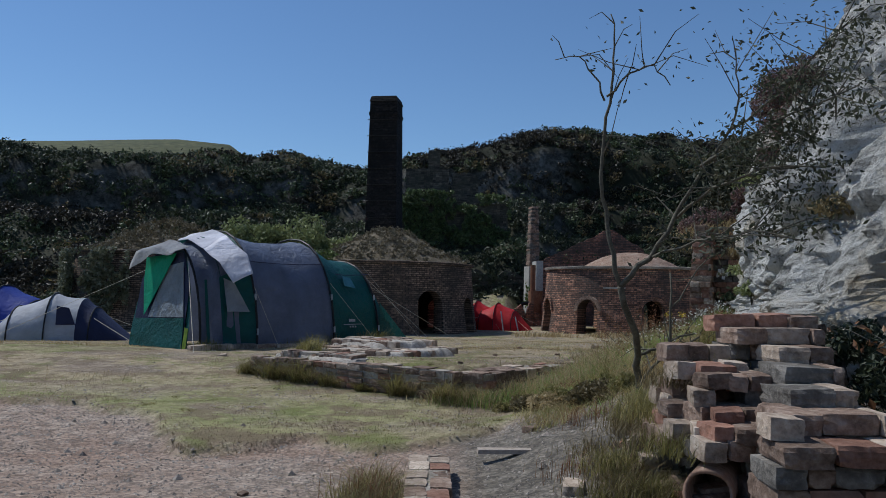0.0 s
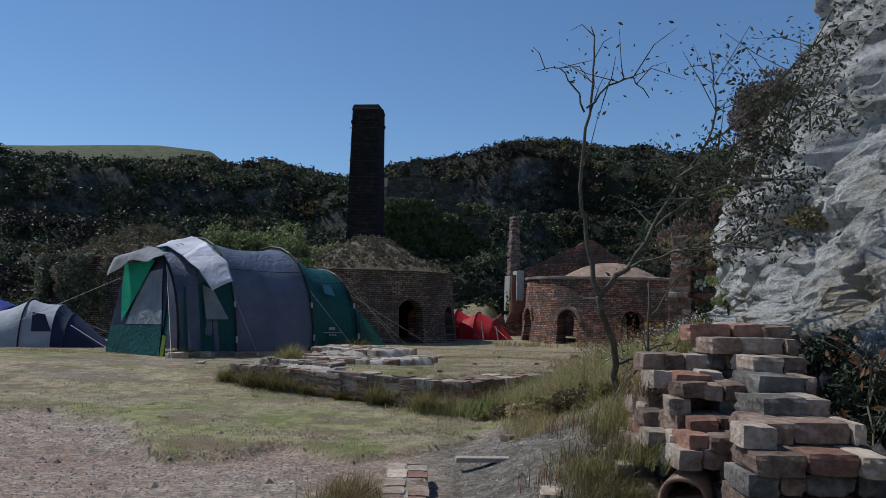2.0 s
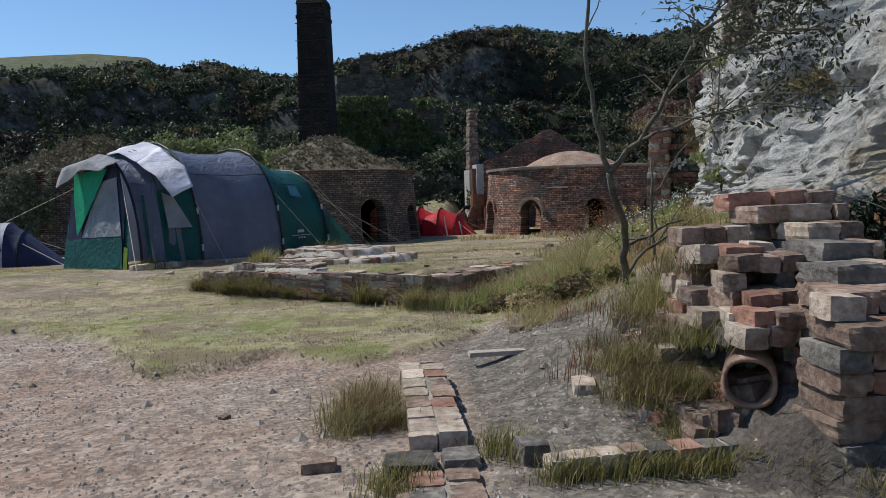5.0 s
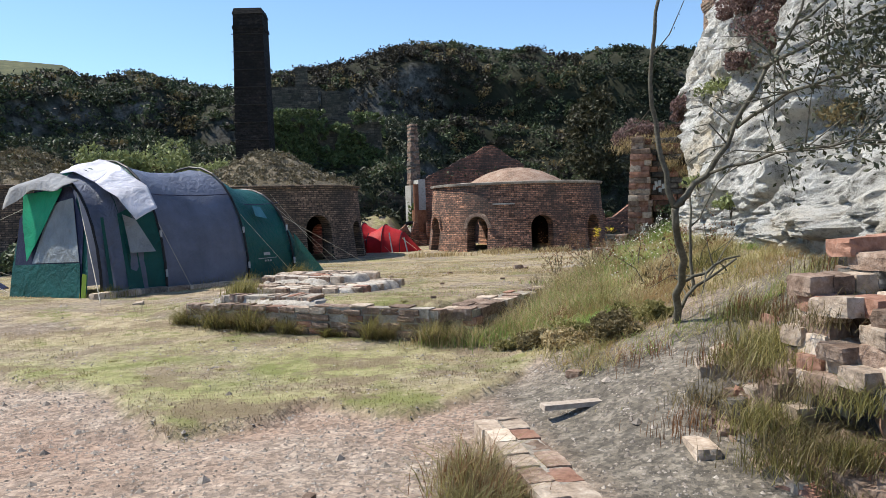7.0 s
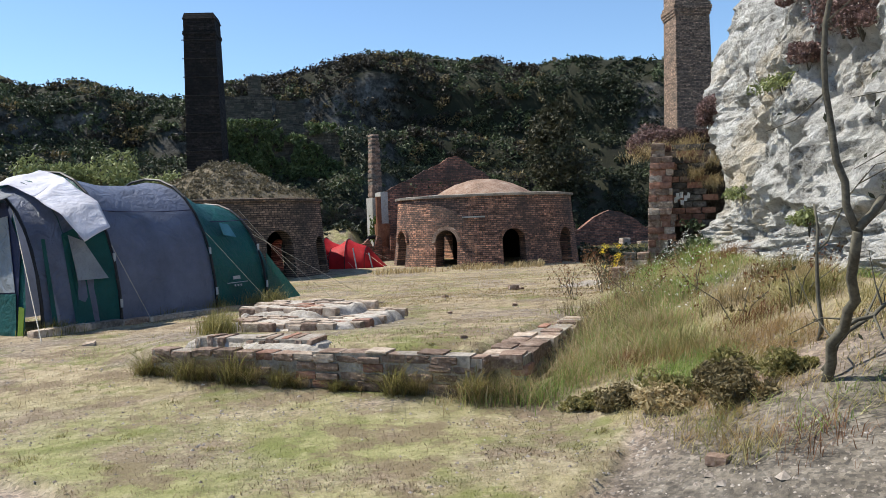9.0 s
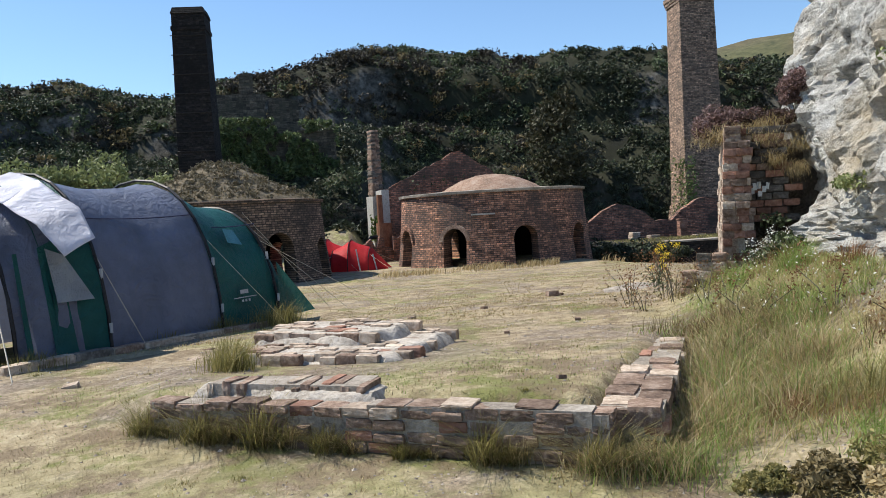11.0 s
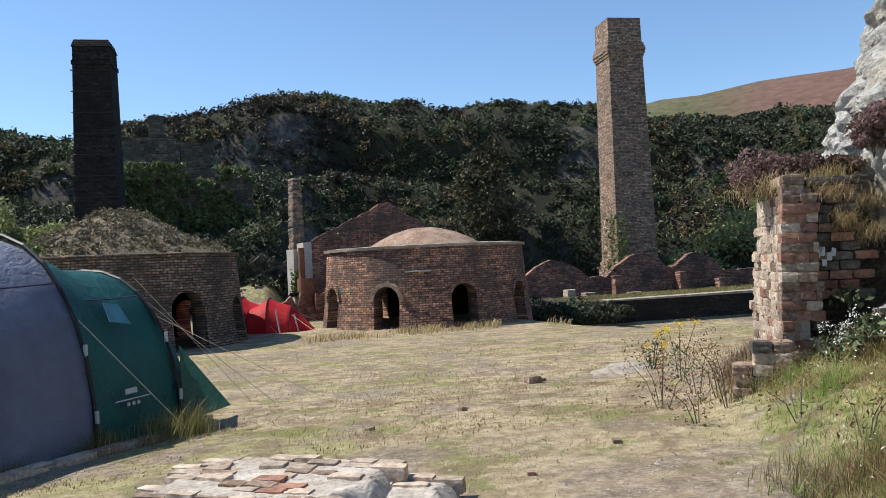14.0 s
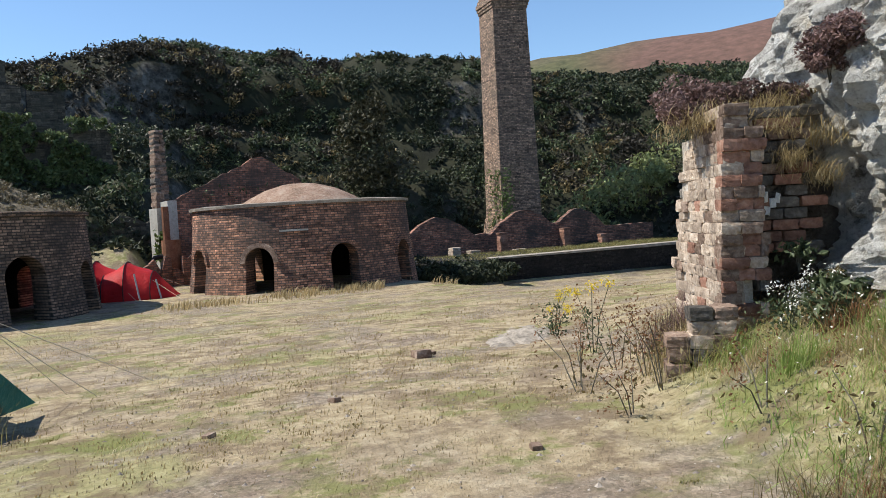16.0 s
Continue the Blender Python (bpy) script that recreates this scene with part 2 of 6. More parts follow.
KILN_RED = brickwork("kiln_red_brick", (0.6, 0.32, 0.215), (0.24, 0.13, 0.095), (0.13, 0.105, 0.09), (0.06, 0.055, 0.052), 0.25, 0.086, 4.3, (0.42, 0.64))
KILN_DARK = brickwork("kiln_sooty_brick", (0.42, 0.3, 0.225), (0.17, 0.125, 0.1), (0.07, 0.06, 0.05), (0.05, 0.045, 0.04), 0.25, 0.086, 4.1, (0.4, 0.62))
WALL_RED = brickwork("ruin_red_brick", (0.46, 0.22, 0.155), (0.24, 0.125, 0.092), (0.17, 0.14, 0.12), (0.06, 0.055, 0.05), 0.3, 0.1)
WALL_GREY = brickwork("ruin_grey_stone", (0.14, 0.125, 0.1), (0.075, 0.07, 0.058), (0.1, 0.095, 0.08), (0.06, 0.06, 0.045), 0.5, 0.22)
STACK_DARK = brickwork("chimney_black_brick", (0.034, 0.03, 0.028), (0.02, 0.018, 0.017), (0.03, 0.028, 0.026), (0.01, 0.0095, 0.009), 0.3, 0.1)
STACK_RED = brickwork("chimney_brown_brick", (0.42, 0.295, 0.22), (0.22, 0.155, 0.12), (0.2, 0.17, 0.14), (0.1, 0.085, 0.07), 0.3, 0.1, 0.0, (0.5, 0.75))
# near-black inside: soot, plus the openings' shade put into the colour
KILN_INSIDE = surf("kiln_soot_and_shade", (0.008, 0.007, 0.007), (0.02, 0.018, 0.016), (0.05, 0.043, 0.038), 2, 14, 0.95, 0.8, 0.03)
DOME = surf("dome_brick", (0.13, 0.085, 0.06), (0.34, 0.22, 0.155), (0.5, 0.42, 0.34), 1.6, 12, 0.92, 1.0, 0.08)
MOUND = surf("turfed_mound", (0.05, 0.042, 0.03), (0.15, 0.122, 0.082), (0.28, 0.23, 0.16), 2.2, 9, 0.95, 1.0, 0.08)
CONCRETE = surf("old_concrete", (0.24, 0.22, 0.19), (0.4, 0.38, 0.34), (0.52, 0.5, 0.46), 1.2, 12, 0.9, 0.5, 0.01)
RUST = surf("rusted_iron", (0.1, 0.04, 0.02), (0.22, 0.1, 0.055), (0.32, 0.17, 0.1), 3, 25, 0.8, 0.4, 0.005)
BLACK_IRON = surf("black_iron", (0.012, 0.011, 0.01), (0.025, 0.022, 0.02), (0.05, 0.045, 0.04), 4, 30, 0.6, 0.3, 0.003)
CLAY = surf("glazed_clay_pipe", (0.16, 0.09, 0.06), (0.3, 0.18, 0.12), (0.4, 0.29, 0.21), 5, 30, 0.55, 0.3, 0.004)
TIMBER = surf("bleached_plank", (0.25, 0.2, 0.16), (0.42, 0.35, 0.29), (0.54, 0.47, 0.4), 4, 40, 0.9, 0.4, 0.004)
BARK = surf("sapling_bark", (0.045, 0.04, 0.03), (0.11, 0.1, 0.075), (0.22, 0.2, 0.15), 7, 50, 0.9, 0.5, 0.004)
STONE = surf("loose_stone", (0.14, 0.11, 0.09), (0.28, 0.24, 0.2), (0.46, 0.42, 0.37), 4, 40, 0.92, 0.6, 0.01, "island", 0.35)
BANK = leaf_mat("mixed_bank_grass", (0.18, 0.16, 0.06), (0.46, 0.4, 0.19), (0.72, 0.64, 0.44), 0.55, ((0.13, 0.19, 0.045), (0.3, 0.18, 0.08)), thin=0.42)
GRASS_DRY = leaf_mat("straw_grass", (0.19, 0.14, 0.065), (0.46, 0.36, 0.19), (0.66, 0.58, 0.4), thin=0.42)
GRASS_TURF = leaf_mat("short_turf", (0.17, 0.13, 0.074), (0.35, 0.275, 0.165), (0.52, 0.43, 0.285), 0.55, ((0.17, 0.175, 0.052), (0.18, 0.13, 0.082)))
GRASS_GREEN = leaf_mat("green_grass", (0.1, 0.16, 0.035), (0.27, 0.36, 0.1), (0.5, 0.52, 0.22), thin=0.42)
GRASS_OLIVE = leaf_mat("olive_tussock", (0.08, 0.085, 0.025), (0.26, 0.23, 0.085), (0.5, 0.42, 0.2), thin=0.42)
DOCK = leaf_mat("rusty_dock", (0.1, 0.045, 0.022), (0.23, 0.115, 0.055), (0.36, 0.22, 0.12))
# gorse and bramble darkened; part of the slopes' shade is in the leaf colour
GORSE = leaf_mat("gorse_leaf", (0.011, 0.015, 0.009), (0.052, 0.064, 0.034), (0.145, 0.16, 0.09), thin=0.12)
BRAMBLE = leaf_mat("bramble_leaf", (0.015, 0.022, 0.011), (0.078, 0.102, 0.046), (0.2, 0.23, 0.12), thin=0.15)
WILLOW = leaf_mat("willow_leaf", (0.09, 0.11, 0.04), (0.26, 0.29, 0.12), (0.4, 0.43, 0.2))
IVY = leaf_mat("ivy_leaf", (0.045, 0.07, 0.02), (0.13, 0.175, 0.055), (0.24, 0.29, 0.11))
BENCH_IVY = leaf_mat("bench_ivy_leaf", (0.035, 0.052, 0.02), (0.125, 0.165, 0.065), (0.26, 0.31, 0.14))
LING = leaf_mat("heather_sprig", (0.05, 0.036, 0.03), (0.19, 0.12, 0.105), (0.42, 0.28, 0.27))
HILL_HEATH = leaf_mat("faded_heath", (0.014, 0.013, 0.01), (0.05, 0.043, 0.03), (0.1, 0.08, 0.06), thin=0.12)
BROWN = leaf_mat("browned_shrub", (0.07, 0.057, 0.026), (0.19, 0.148, 0.07), (0.32, 0.26, 0.14))
EVERGREEN = leaf_mat("browned_evergreen", (0.014, 0.016, 0.009), (0.07, 0.066, 0.034), (0.16, 0.145, 0.08), thin=0.12)
MOUND_SCRUB = leaf_mat("mound_scrub", (0.05, 0.043, 0.028), (0.18, 0.15, 0.092), (0.34, 0.29, 0.2), thin=0.15)
TREE_LEAF = leaf_mat("sapling_leaf", (0.03, 0.036, 0.02), (0.075, 0.08, 0.048), (0.15, 0.15, 0.1), 0.6)
YELLOW = leaf_mat("ragwort_flower", (0.6, 0.42, 0.02), (0.8, 0.62, 0.05))
DOWN = leaf_mat("thistle_down", (0.6, 0.57, 0.5), (0.8, 0.78, 0.72))
TENT_GREY = cloth("grey_nylon", (0.16, 0.182, 0.255), 0.45, 0.55)
TENT_GREEN = cloth("bottle_green_nylon", (0.014, 0.1, 0.092), 0.45, 0.5)
TENT_LIME = cloth("lime_trim_nylon", (0.25, 0.36, 0.05))
TENT_RED = cloth("red_nylon", (0.52, 0.02, 0.025))
TENT_BLUE = cloth("blue_nylon", (0.02, 0.045, 0.3))
TENT_PALE = cloth("pale_grey_nylon", (0.42, 0.43, 0.47))
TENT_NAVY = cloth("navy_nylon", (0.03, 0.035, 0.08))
SHEET = cloth("white_cotton_sheet", (0.74, 0.73, 0.79), 0.85, 0.4)
MESH_WIN = cloth("misted_window_film", (0.3, 0.33, 0.36), 0.25, 0.6)
POLE = surf("black_tent_pole", (0.008, 0.008, 0.009), (0.015, 0.015, 0.017), (0.03, 0.03, 0.03), 5, 40, 0.45, 0.1, 0.001)
CORD = surf("pale_cord", (0.4, 0.36, 0.28), (0.55, 0.5, 0.4), (0.66, 0.62, 0.52), 8, 60, 0.9, 0.2, 0.001)
PRINT = surf("pale_print", (0.3, 0.32, 0.34), (0.4, 0.42, 0.45), (0.5, 0.52, 0.54), 6, 50, 0.7, 0.1, 0.001)
LOGO = surf("teal_print", (0.04, 0.16, 0.2), (0.07, 0.22, 0.27), (0.1, 0.28, 0.33), 6, 50, 0.7, 0.1, 0.001)
WHITE_PAINT = surf("flaking_white_paint", (0.5, 0.5, 0.48), (0.7, 0.7, 0.67), (0.8, 0.8, 0.78), 6, 50, 0.8, 0.4, 0.003)


# ---- tools ----
rng = np.random.default_rng(7)
TABLE = rng.random((64, 64))


def value_noise(x, y):
    xi, yi = np.floor(x).astype(int), np.floor(y).astype(int)
    fx, fy = x - xi, y - yi
    fx, fy = fx * fx * (3 - 2 * fx), fy * fy * (3 - 2 * fy)
    a, b = TABLE[xi % 64, yi % 64], TABLE[(xi + 1) % 64, yi % 64]
    c, d = TABLE[xi % 64, (yi + 1) % 64], TABLE[(xi + 1) % 64, (yi + 1) % 64]
    return (a * (1 - fx) + b * fx) * (1 - fy) + (c * (1 - fx) + d * fx) * fy


def fbm(x, y, octaves=4, gain=0.5):
    total, amp, norm = 0.0, 1.0, 0.0
    for k in range(octaves):
        total = total + amp * value_noise(x * 2**k + 17.3 * k, y * 2**k - 9.1 * k)
        norm += amp
        amp *= gain
    return total / norm


def step(a, b, x):
    t = np.clip((x - a) / (b - a), 0, 1)
    return t * t * (3 - 2 * t)


def raw_mesh(name, verts, faces, smooth=False):
    """verts (n,3), faces (m,k) arrays of one size."""
    verts, faces = np.asarray(verts, np.float32), np.asarray(faces, np.int32)
    me = bpy.data.meshes.new(name)
    m, k = faces.shape
    me.vertices.add(len(verts))
    me.vertices.foreach_set("co", verts.ravel())
    me.loops.add(m * k)
    me.loops.foreach_set("vertex_index", faces.ravel())
    me.polygons.add(m)
    me.polygons.foreach_set("loop_start", np.arange(0, m * k, k, dtype=np.int32))
    me.polygons.foreach_set("use_smooth", np.full(m, smooth))
    me.update(calc_edges=True)
    return me


def mesh_thing(name, me, material, label, category, kind="", parent=None):
    ob = new(name, me)
    me.materials.append(material)
    if parent is not None:
        ob.parent = parent
        if label:
            ob["label"] = label
        return ob
    return tagged(ob, label, category, kind=kind)


def thing(name, x, y, z, rz, label, category, group=""):
    ob = new(name)
    ob.empty_display_size = 0.2
    ob.matrix_basis = pose(x, y, z, 0, 0, rz)
    return tagged(ob, label, category, group)


def part(name, bm, material, parent, label="", smooth=False):
    me = bpy.data.meshes.new(name)
    bm.to_mesh(me)
    bm.free()
    if smooth:
        me.polygons.foreach_set("use_smooth", np.full(len(me.polygons), True))
    me.materials.append(material)
    ob = new(name, me)
    ob.parent = parent
    if label:
        ob["label"] = label
    return ob


def box_bm(bm, x0, x1, y0, y1, z0, z1, jitter=0.0):
    vs = [bm.verts.new((x + random.uniform(-jitter, jitter), y + random.uniform(-jitter, jitter), z + random.uniform(-jitter, jitter)))
          for z in (z0, z1) for x, y in ((x0, y0), (x1, y0), (x1, y1), (x0, y1))]
    for f in ((3, 2, 1, 0), (4, 5, 6, 7), (0, 1, 5, 4), (1, 2, 6, 5), (2, 3, 7, 6), (3, 0, 4, 7)):
        bm.faces.new([vs[i] for i in f])
    return vs


def tube(points, radii, sides=6):
    """A bmesh tube through points."""
    bm = bmesh.new()
    pts = [Vector(p) for p in points]
    rings = []
    for i, p in enumerate(pts):
        d = (pts[min(i + 1, len(pts) - 1)] - pts[max(i - 1, 0)]).normalized()
        side = d.cross(Vector((0.13, 0.31, 0.94))).normalized()
        up = side.cross(d)
        r = radii[i] if isinstance(radii, (list, tuple)) else radii
        rings.append([bm.verts.new(p + (side * math.cos(a) + up * math.sin(a)) * r) for a in np.linspace(0, 2 * math.pi, sides, endpoint=False)])
    for a, b in zip(rings, rings[1:]):
        for k in range(sides):
            bm.faces.new((a[k], a[(k + 1) % sides], b[(k + 1) % sides], b[k]))
    bm.faces.new(rings[0][::-1])
    bm.faces.new(rings[-1])
    return bm


def blades(name, xy, z, height, width, lean=0.5, wind=(0.25, -0.1)):
    """Grass: one bent blade of three triangles at each root."""
    n = len(xy)
    az = rng.random(n) * 2 * math.pi
    h = height * (0.55 + 0.75 * rng.random(n))
    w = width * (0.6 + 0.8 * rng.random(n))
    out = np.stack([np.cos(az), np.sin(az)], 1) * (lean * rng.random(n) * h)[:, None] + np.array(wind) * h[:, None]
    side = np.stack([-np.sin(az), np.cos(az)], 1) * w[:, None] * 0.5
    v = np.zeros((n, 5, 3))
    root = np.column_stack([xy, z])
    for i, (f, s) in enumerate(((0, 1), (0, -1), (0.55, 0.75), (0.55, -0.75), (1, 0))):
        v[:, i, :2] = xy + side * s + out * f**1.7
        v[:, i, 2] = root[:, 2] - 0.01 * (f == 0) + h * f * (1 - 0.12 * f)
    idx = (np.arange(n) * 5)[:, None]
    faces = np.concatenate([idx + np.array([[0, 1, 3]]), idx + np.array([[0, 3, 2]]), idx + np.array([[2, 3, 4]])])
    return raw_mesh(name, v.reshape(-1, 3), faces)


def leaves(name, centres, size, flat=0.0):
    """Small folded leaves, turned every way, at the centres."""
    n = len(centres)
    a = rng.normal(size=(n, 3))
    a /= np.linalg.norm(a, axis=1)[:, None]
    up = rng.normal(size=(n, 3))
    up[:, 2] += flat
    b = np.cross(a, up)
    b /= np.linalg.norm(b, axis=1)[:, None] + 1e-9
    nrm = np.cross(a, b)
    s = (np.asarray(size) * (0.55 + 0.9 * rng.random(n)))[:, None]
    v = np.stack([centres - a * s, centres + b * s * 0.45 + nrm * s * 0.15, centres + a * s, centres - b * s * 0.45 + nrm * s * 0.15], 1)
    idx = (np.arange(n) * 4)[:, None]
    return raw_mesh(name, v.reshape(-1, 3), idx + np.array([[0, 1, 2, 3]]))


def crown_points(c, r, n, hollow=0.5, squash=0.8, lumps=7):
    """Points in a lumpy, gappy crown."""
    seeds = rng.normal(size=(lumps, 3))
    seeds /= np.linalg.norm(seeds, axis=1)[:, None]
    seeds *= rng.uniform(0.25, 0.75, (lumps, 1))
    seeds[:, 2] = np.abs(seeds[:, 2])
    k = rng.integers(0, lumps, n)
    d = rng.normal(size=(n, 3))
    d /= np.linalg.norm(d, axis=1)[:, None]
    rad = rng.uniform(0.2, 0.48, lumps)[k] * (hollow + (1 - hollow) * rng.random(n))
    p = seeds[k] + d * rad[:, None]
    p[:, 2] *= squash
    return np.asarray(c) + p * r


def chamfered(me_name, wear=0.09, seed=0):
    """A unit block with worn, chipped edges, standing on z = 0."""
    bm = bmesh.new()
    bmesh.ops.create_cube(bm, size=1.0)
    bmesh.ops.subdivide_edges(bm, edges=bm.edges[:], cuts=3, use_grid_fill=True)
    shift = Vector((seed * 7.3, seed * 3.1, seed * 5.7))
    for v in bm.verts:
        p = v.co.copy()
        edge = sorted((abs(p.x), abs(p.y), abs(p.z)))
        worn = max(0.0, edge[1] - 0.35) / 0.15 + max(0.0, edge[0] - 0.35) / 0.15
        n = noise.noise(p * 2.1 + shift)
        chip = max(0.0, noise.noise(p * 3.3 - shift)) * worn
        v.co = p * (1 - wear * 0.45 * worn - 0.15 * chip) + noise.noise_vector(p * 2.7 + shift) * 0.032 + p * n * 0.03
        v.co.z += 0.5
    me = bpy.data.meshes.new(me_name)
    bm.to_mesh(me)
    bm.free()
    return me


BLOCKS = {}
for key, material in (("plain", BLOCK), ("red", BLOCK_RED), ("grey", BLOCK_GREY), ("pale", PALE)):
    BLOCKS[key] = []
    for s in range(8):
        me = chamfered("block_" + key, 0.042, s + 1)
        me.materials.append(material)
        BLOCKS[key].append(me)


def block(name, parent, x, y, z, lx, ly, lz, rz=0.0, tone="plain", rx=0.0, ry=0.0):
    """One brick or block of a wall or pile, centred at x, y, standing on z."""
    ob = new(name, random.choice(BLOCKS[tone]))
    ob.parent = parent
    ob.matrix_basis = pose(x, y, z, rx, ry, rz) @ Matrix.Diagonal((lx, ly, lz, 1))
    return ob


def tone(plain=0.5, red=0.15, grey=0.2):
    u = random.random()
    return "plain" if u < plain else "red" if u < plain + red else "grey" if u < plain + red + grey else "pale"


# ---- ground and hills ----
ROCK_FOOT = np.array([(22.0, 27.0), (15.0, 22.5), (9.6, 18.6), (6.9, 16.4), (5.3, 14.4), (4.4, 12.9), (3.75, 11.3), (3.4, 9.8), (3.1, 8.4), (2.8, 7.2), (2.62, 6.2), (2.65, 5.4), (2.8, 4.0), (3.0, 0.0), (3.1, -9.0)])
WALL_A, WALL_B, WALL_C = np.array((-2.45, 11.4)), np.array((0.24, 9.56)), np.array((2.05, 11.85))


def polyline_gap(x, y, pts):
    """Distance to a polyline."""
    best = np.full(np.shape(x), 1e9)
    for (ax, ay), (bx, by) in zip(pts[:-1], pts[1:]):
        dx, dy = bx - ax, by - ay
        t = np.clip(((x - ax) * dx + (y - ay) * dy) / (dx * dx + dy * dy), 0, 1)
        best = np.minimum(best, np.hypot(x - ax - t * dx, y - ay - t * dy))
    return best


def side_of(x, y, a, b):
    """Signed distance to the line a-b, positive on its left."""
    d = (b - a) / np.linalg.norm(b - a)
    return d[0] * (y - a[1]) - d[1] * (x - a[0])


# the quarry rim: bearing in degrees from (0, 5), then the rise of its skyline
RIM = np.array([(-180, 4.0), (-60, 6.0), (-40, 8.6), (-30, 9.2), (-24, 9.3), (-19, 9.8), (-14, 9.9), (-11, 10.6), (-8, 9.9), (-5, 9.5), (-2, 10.5), (3, 10.7), (5.5, 11.4), (7.5, 12.1), (10.5, 12.7), (14, 12.0), (20, 11.5), (26, 11.4), (31, 10.8), (34, 9.8), (44, 9.4), (60, 7.0), (180, 4.0)])
BACK = np.array([(-180, 0), (-60, 6.0), (-38, 8.8), (-30, 9.3), (-25, 9.7), (-19, 10.35), (-15.5, 10.35), (-13.5, 9.0), (-10, 6), (27, 6.0), (30, 10.0), (32.6, 10.15), (36, 10.7), (40, 11.0), (46, 11.4), (60, 12), (90, 8), (180, 0)])
RIM_FAR = 80.0
# where the turf ends towards the trodden soil
EDGE = np.array([(-20, 10.2), (-3.9, 9.2), (-2.7, 8.1), (-2.1, 7.0), (-1.5, 6.8), (-1.2, 7.4), (-0.8, 7.0), (-0.5, 6.6), (0.1, 7.3), (0.6, 8.1), (1.1, 8.3), (3, 8.3)])


def ground_height(x, y):
    x, y = np.asarray(x, float), np.asarray(y, float)
    low = 0.16 * step(9, 13.5, y) - 0.22 * step(14, 20, y) - 0.55 * step(19, 34, y)
    top = 0.335 - 0.14 * step(10.5, 14, y) - 0.25 * step(14, 20, y) - 0.57 * step(19, 34, y)
    terrace = step(0.0, 0.22, side_of(x, y, WALL_A, WALL_B)) * step(-0.1, 0.25, side_of(x, y, WALL_B, WALL_C)) * step(-3.3, -2.3, x)
    terrace = np.where((y > 11.9) & (x > 0), np.maximum(terrace, step(11.9, 12.3, y)), terrace)
    z = low * (1 - terrace) + top * terrace
    gap = polyline_gap(x, y, ROCK_FOOT)
    bank = 0.85 * np.clip(1 - gap / 2.6, 0, 1) ** 1.45 * (1 - step(14.5, 22, y) * 0.7)
    z = z + np.maximum(0, bank * step(4.2, 7, y) - np.maximum(z, 0))
    pit = step(12.5, 14.5, x) * step(25, 30, y) * (1 - step(40, 46, y)) * (1 - step(34, 46, x))
    z = z - 1.2 * pit
    z = z + 0.05 * (fbm(x * 0.7, y * 0.7, 4) - 0.5) + 0.018 * (fbm(x * 4, y * 4, 3) - 0.5)
    # the worn soil lies a step below the turf
    edge = np.interp(x, EDGE[:, 0], EDGE[:, 1])
    z = z - 0.055 * (1 - step(-0.06, 0.06, y - edge + (fbm(x * 0.9, y * 0.9, 5, 0.6) - 0.5) * 1.6)) * step(4.5, 6.2, y) * (1 - step(0.4, 0.9, x))
    # hollow scar at the edge of the turf
    z = z - 0.07 * np.exp(-(((x + 1.9) / 1.3) ** 2 + ((y - 6.9) / 0.35) ** 2))
    r, az = np.hypot(x, y - 5), np.degrees(np.arctan2(x, y - 5))
    rim = 1.4 + RIM_FAR * np.tan(np.radians(np.interp(az, RIM[:, 0], RIM[:, 1])))
    wob = (fbm(x * 0.09 + 5, y * 0.09, 3) - 0.5)
    steep = 1 + 0.75 * step(5, 13, az) * (1 - step(40, 52, az))
    rr = np.where(r < 80, 80 - (80 - r) * steep, r) + wob * 9 * (1 - 0.5 * (steep - 1))
    f = 0.3 * step(43, 54, rr) + 0.2 * step(54, 62, rr) + 0.34 * step(65.5, 71, rr) + 0.16 * step(70, 80, rr)
    hill = rim * f * (1 - 0.55 * step(80, 110, r))
    back = 1.4 + 190 * np.tan(np.radians(np.interp(az, BACK[:, 0], BACK[:, 1])))
    hill = np.maximum(hill, back * step(95, 190, r) * (1 - 0.9 * step(190, 420, r)))
    front = step(-75, -48, az) * (1 - step(60, 85, az))
    hill = hill * (0.35 + 0.65 * front)
    rough = (fbm(x * 0.35, y * 0.35, 4) - 0.5) * 1.5 * step(48, 58, r) * (1 - step(90, 130, r))
    return z + hill + rough


def axis(fine0, fine1, dfine, mid0, mid1, dmid):
    a = list(np.arange(fine0, fine1, dfine))
    v = fine1
    while v < mid1:
        a.append(v)
        v += dmid if v > fine1 + 4 else (dfine + dmid) / 2
    s = (mid1 - fine1) * 0.05
    while v < 2600:
        a.append(v)
        s *= 1.35
        v += s
    v, b = fine0 - dfine, []
    while v > mid0:
        b.append(v)
        v -= dmid if v < fine0 - 4 else (dfine + dmid) / 2
    s = 4.0
    while v > -2600:
        b.append(v)
        s *= 1.4
        v -= s
    return np.array(b[::-1] + a)


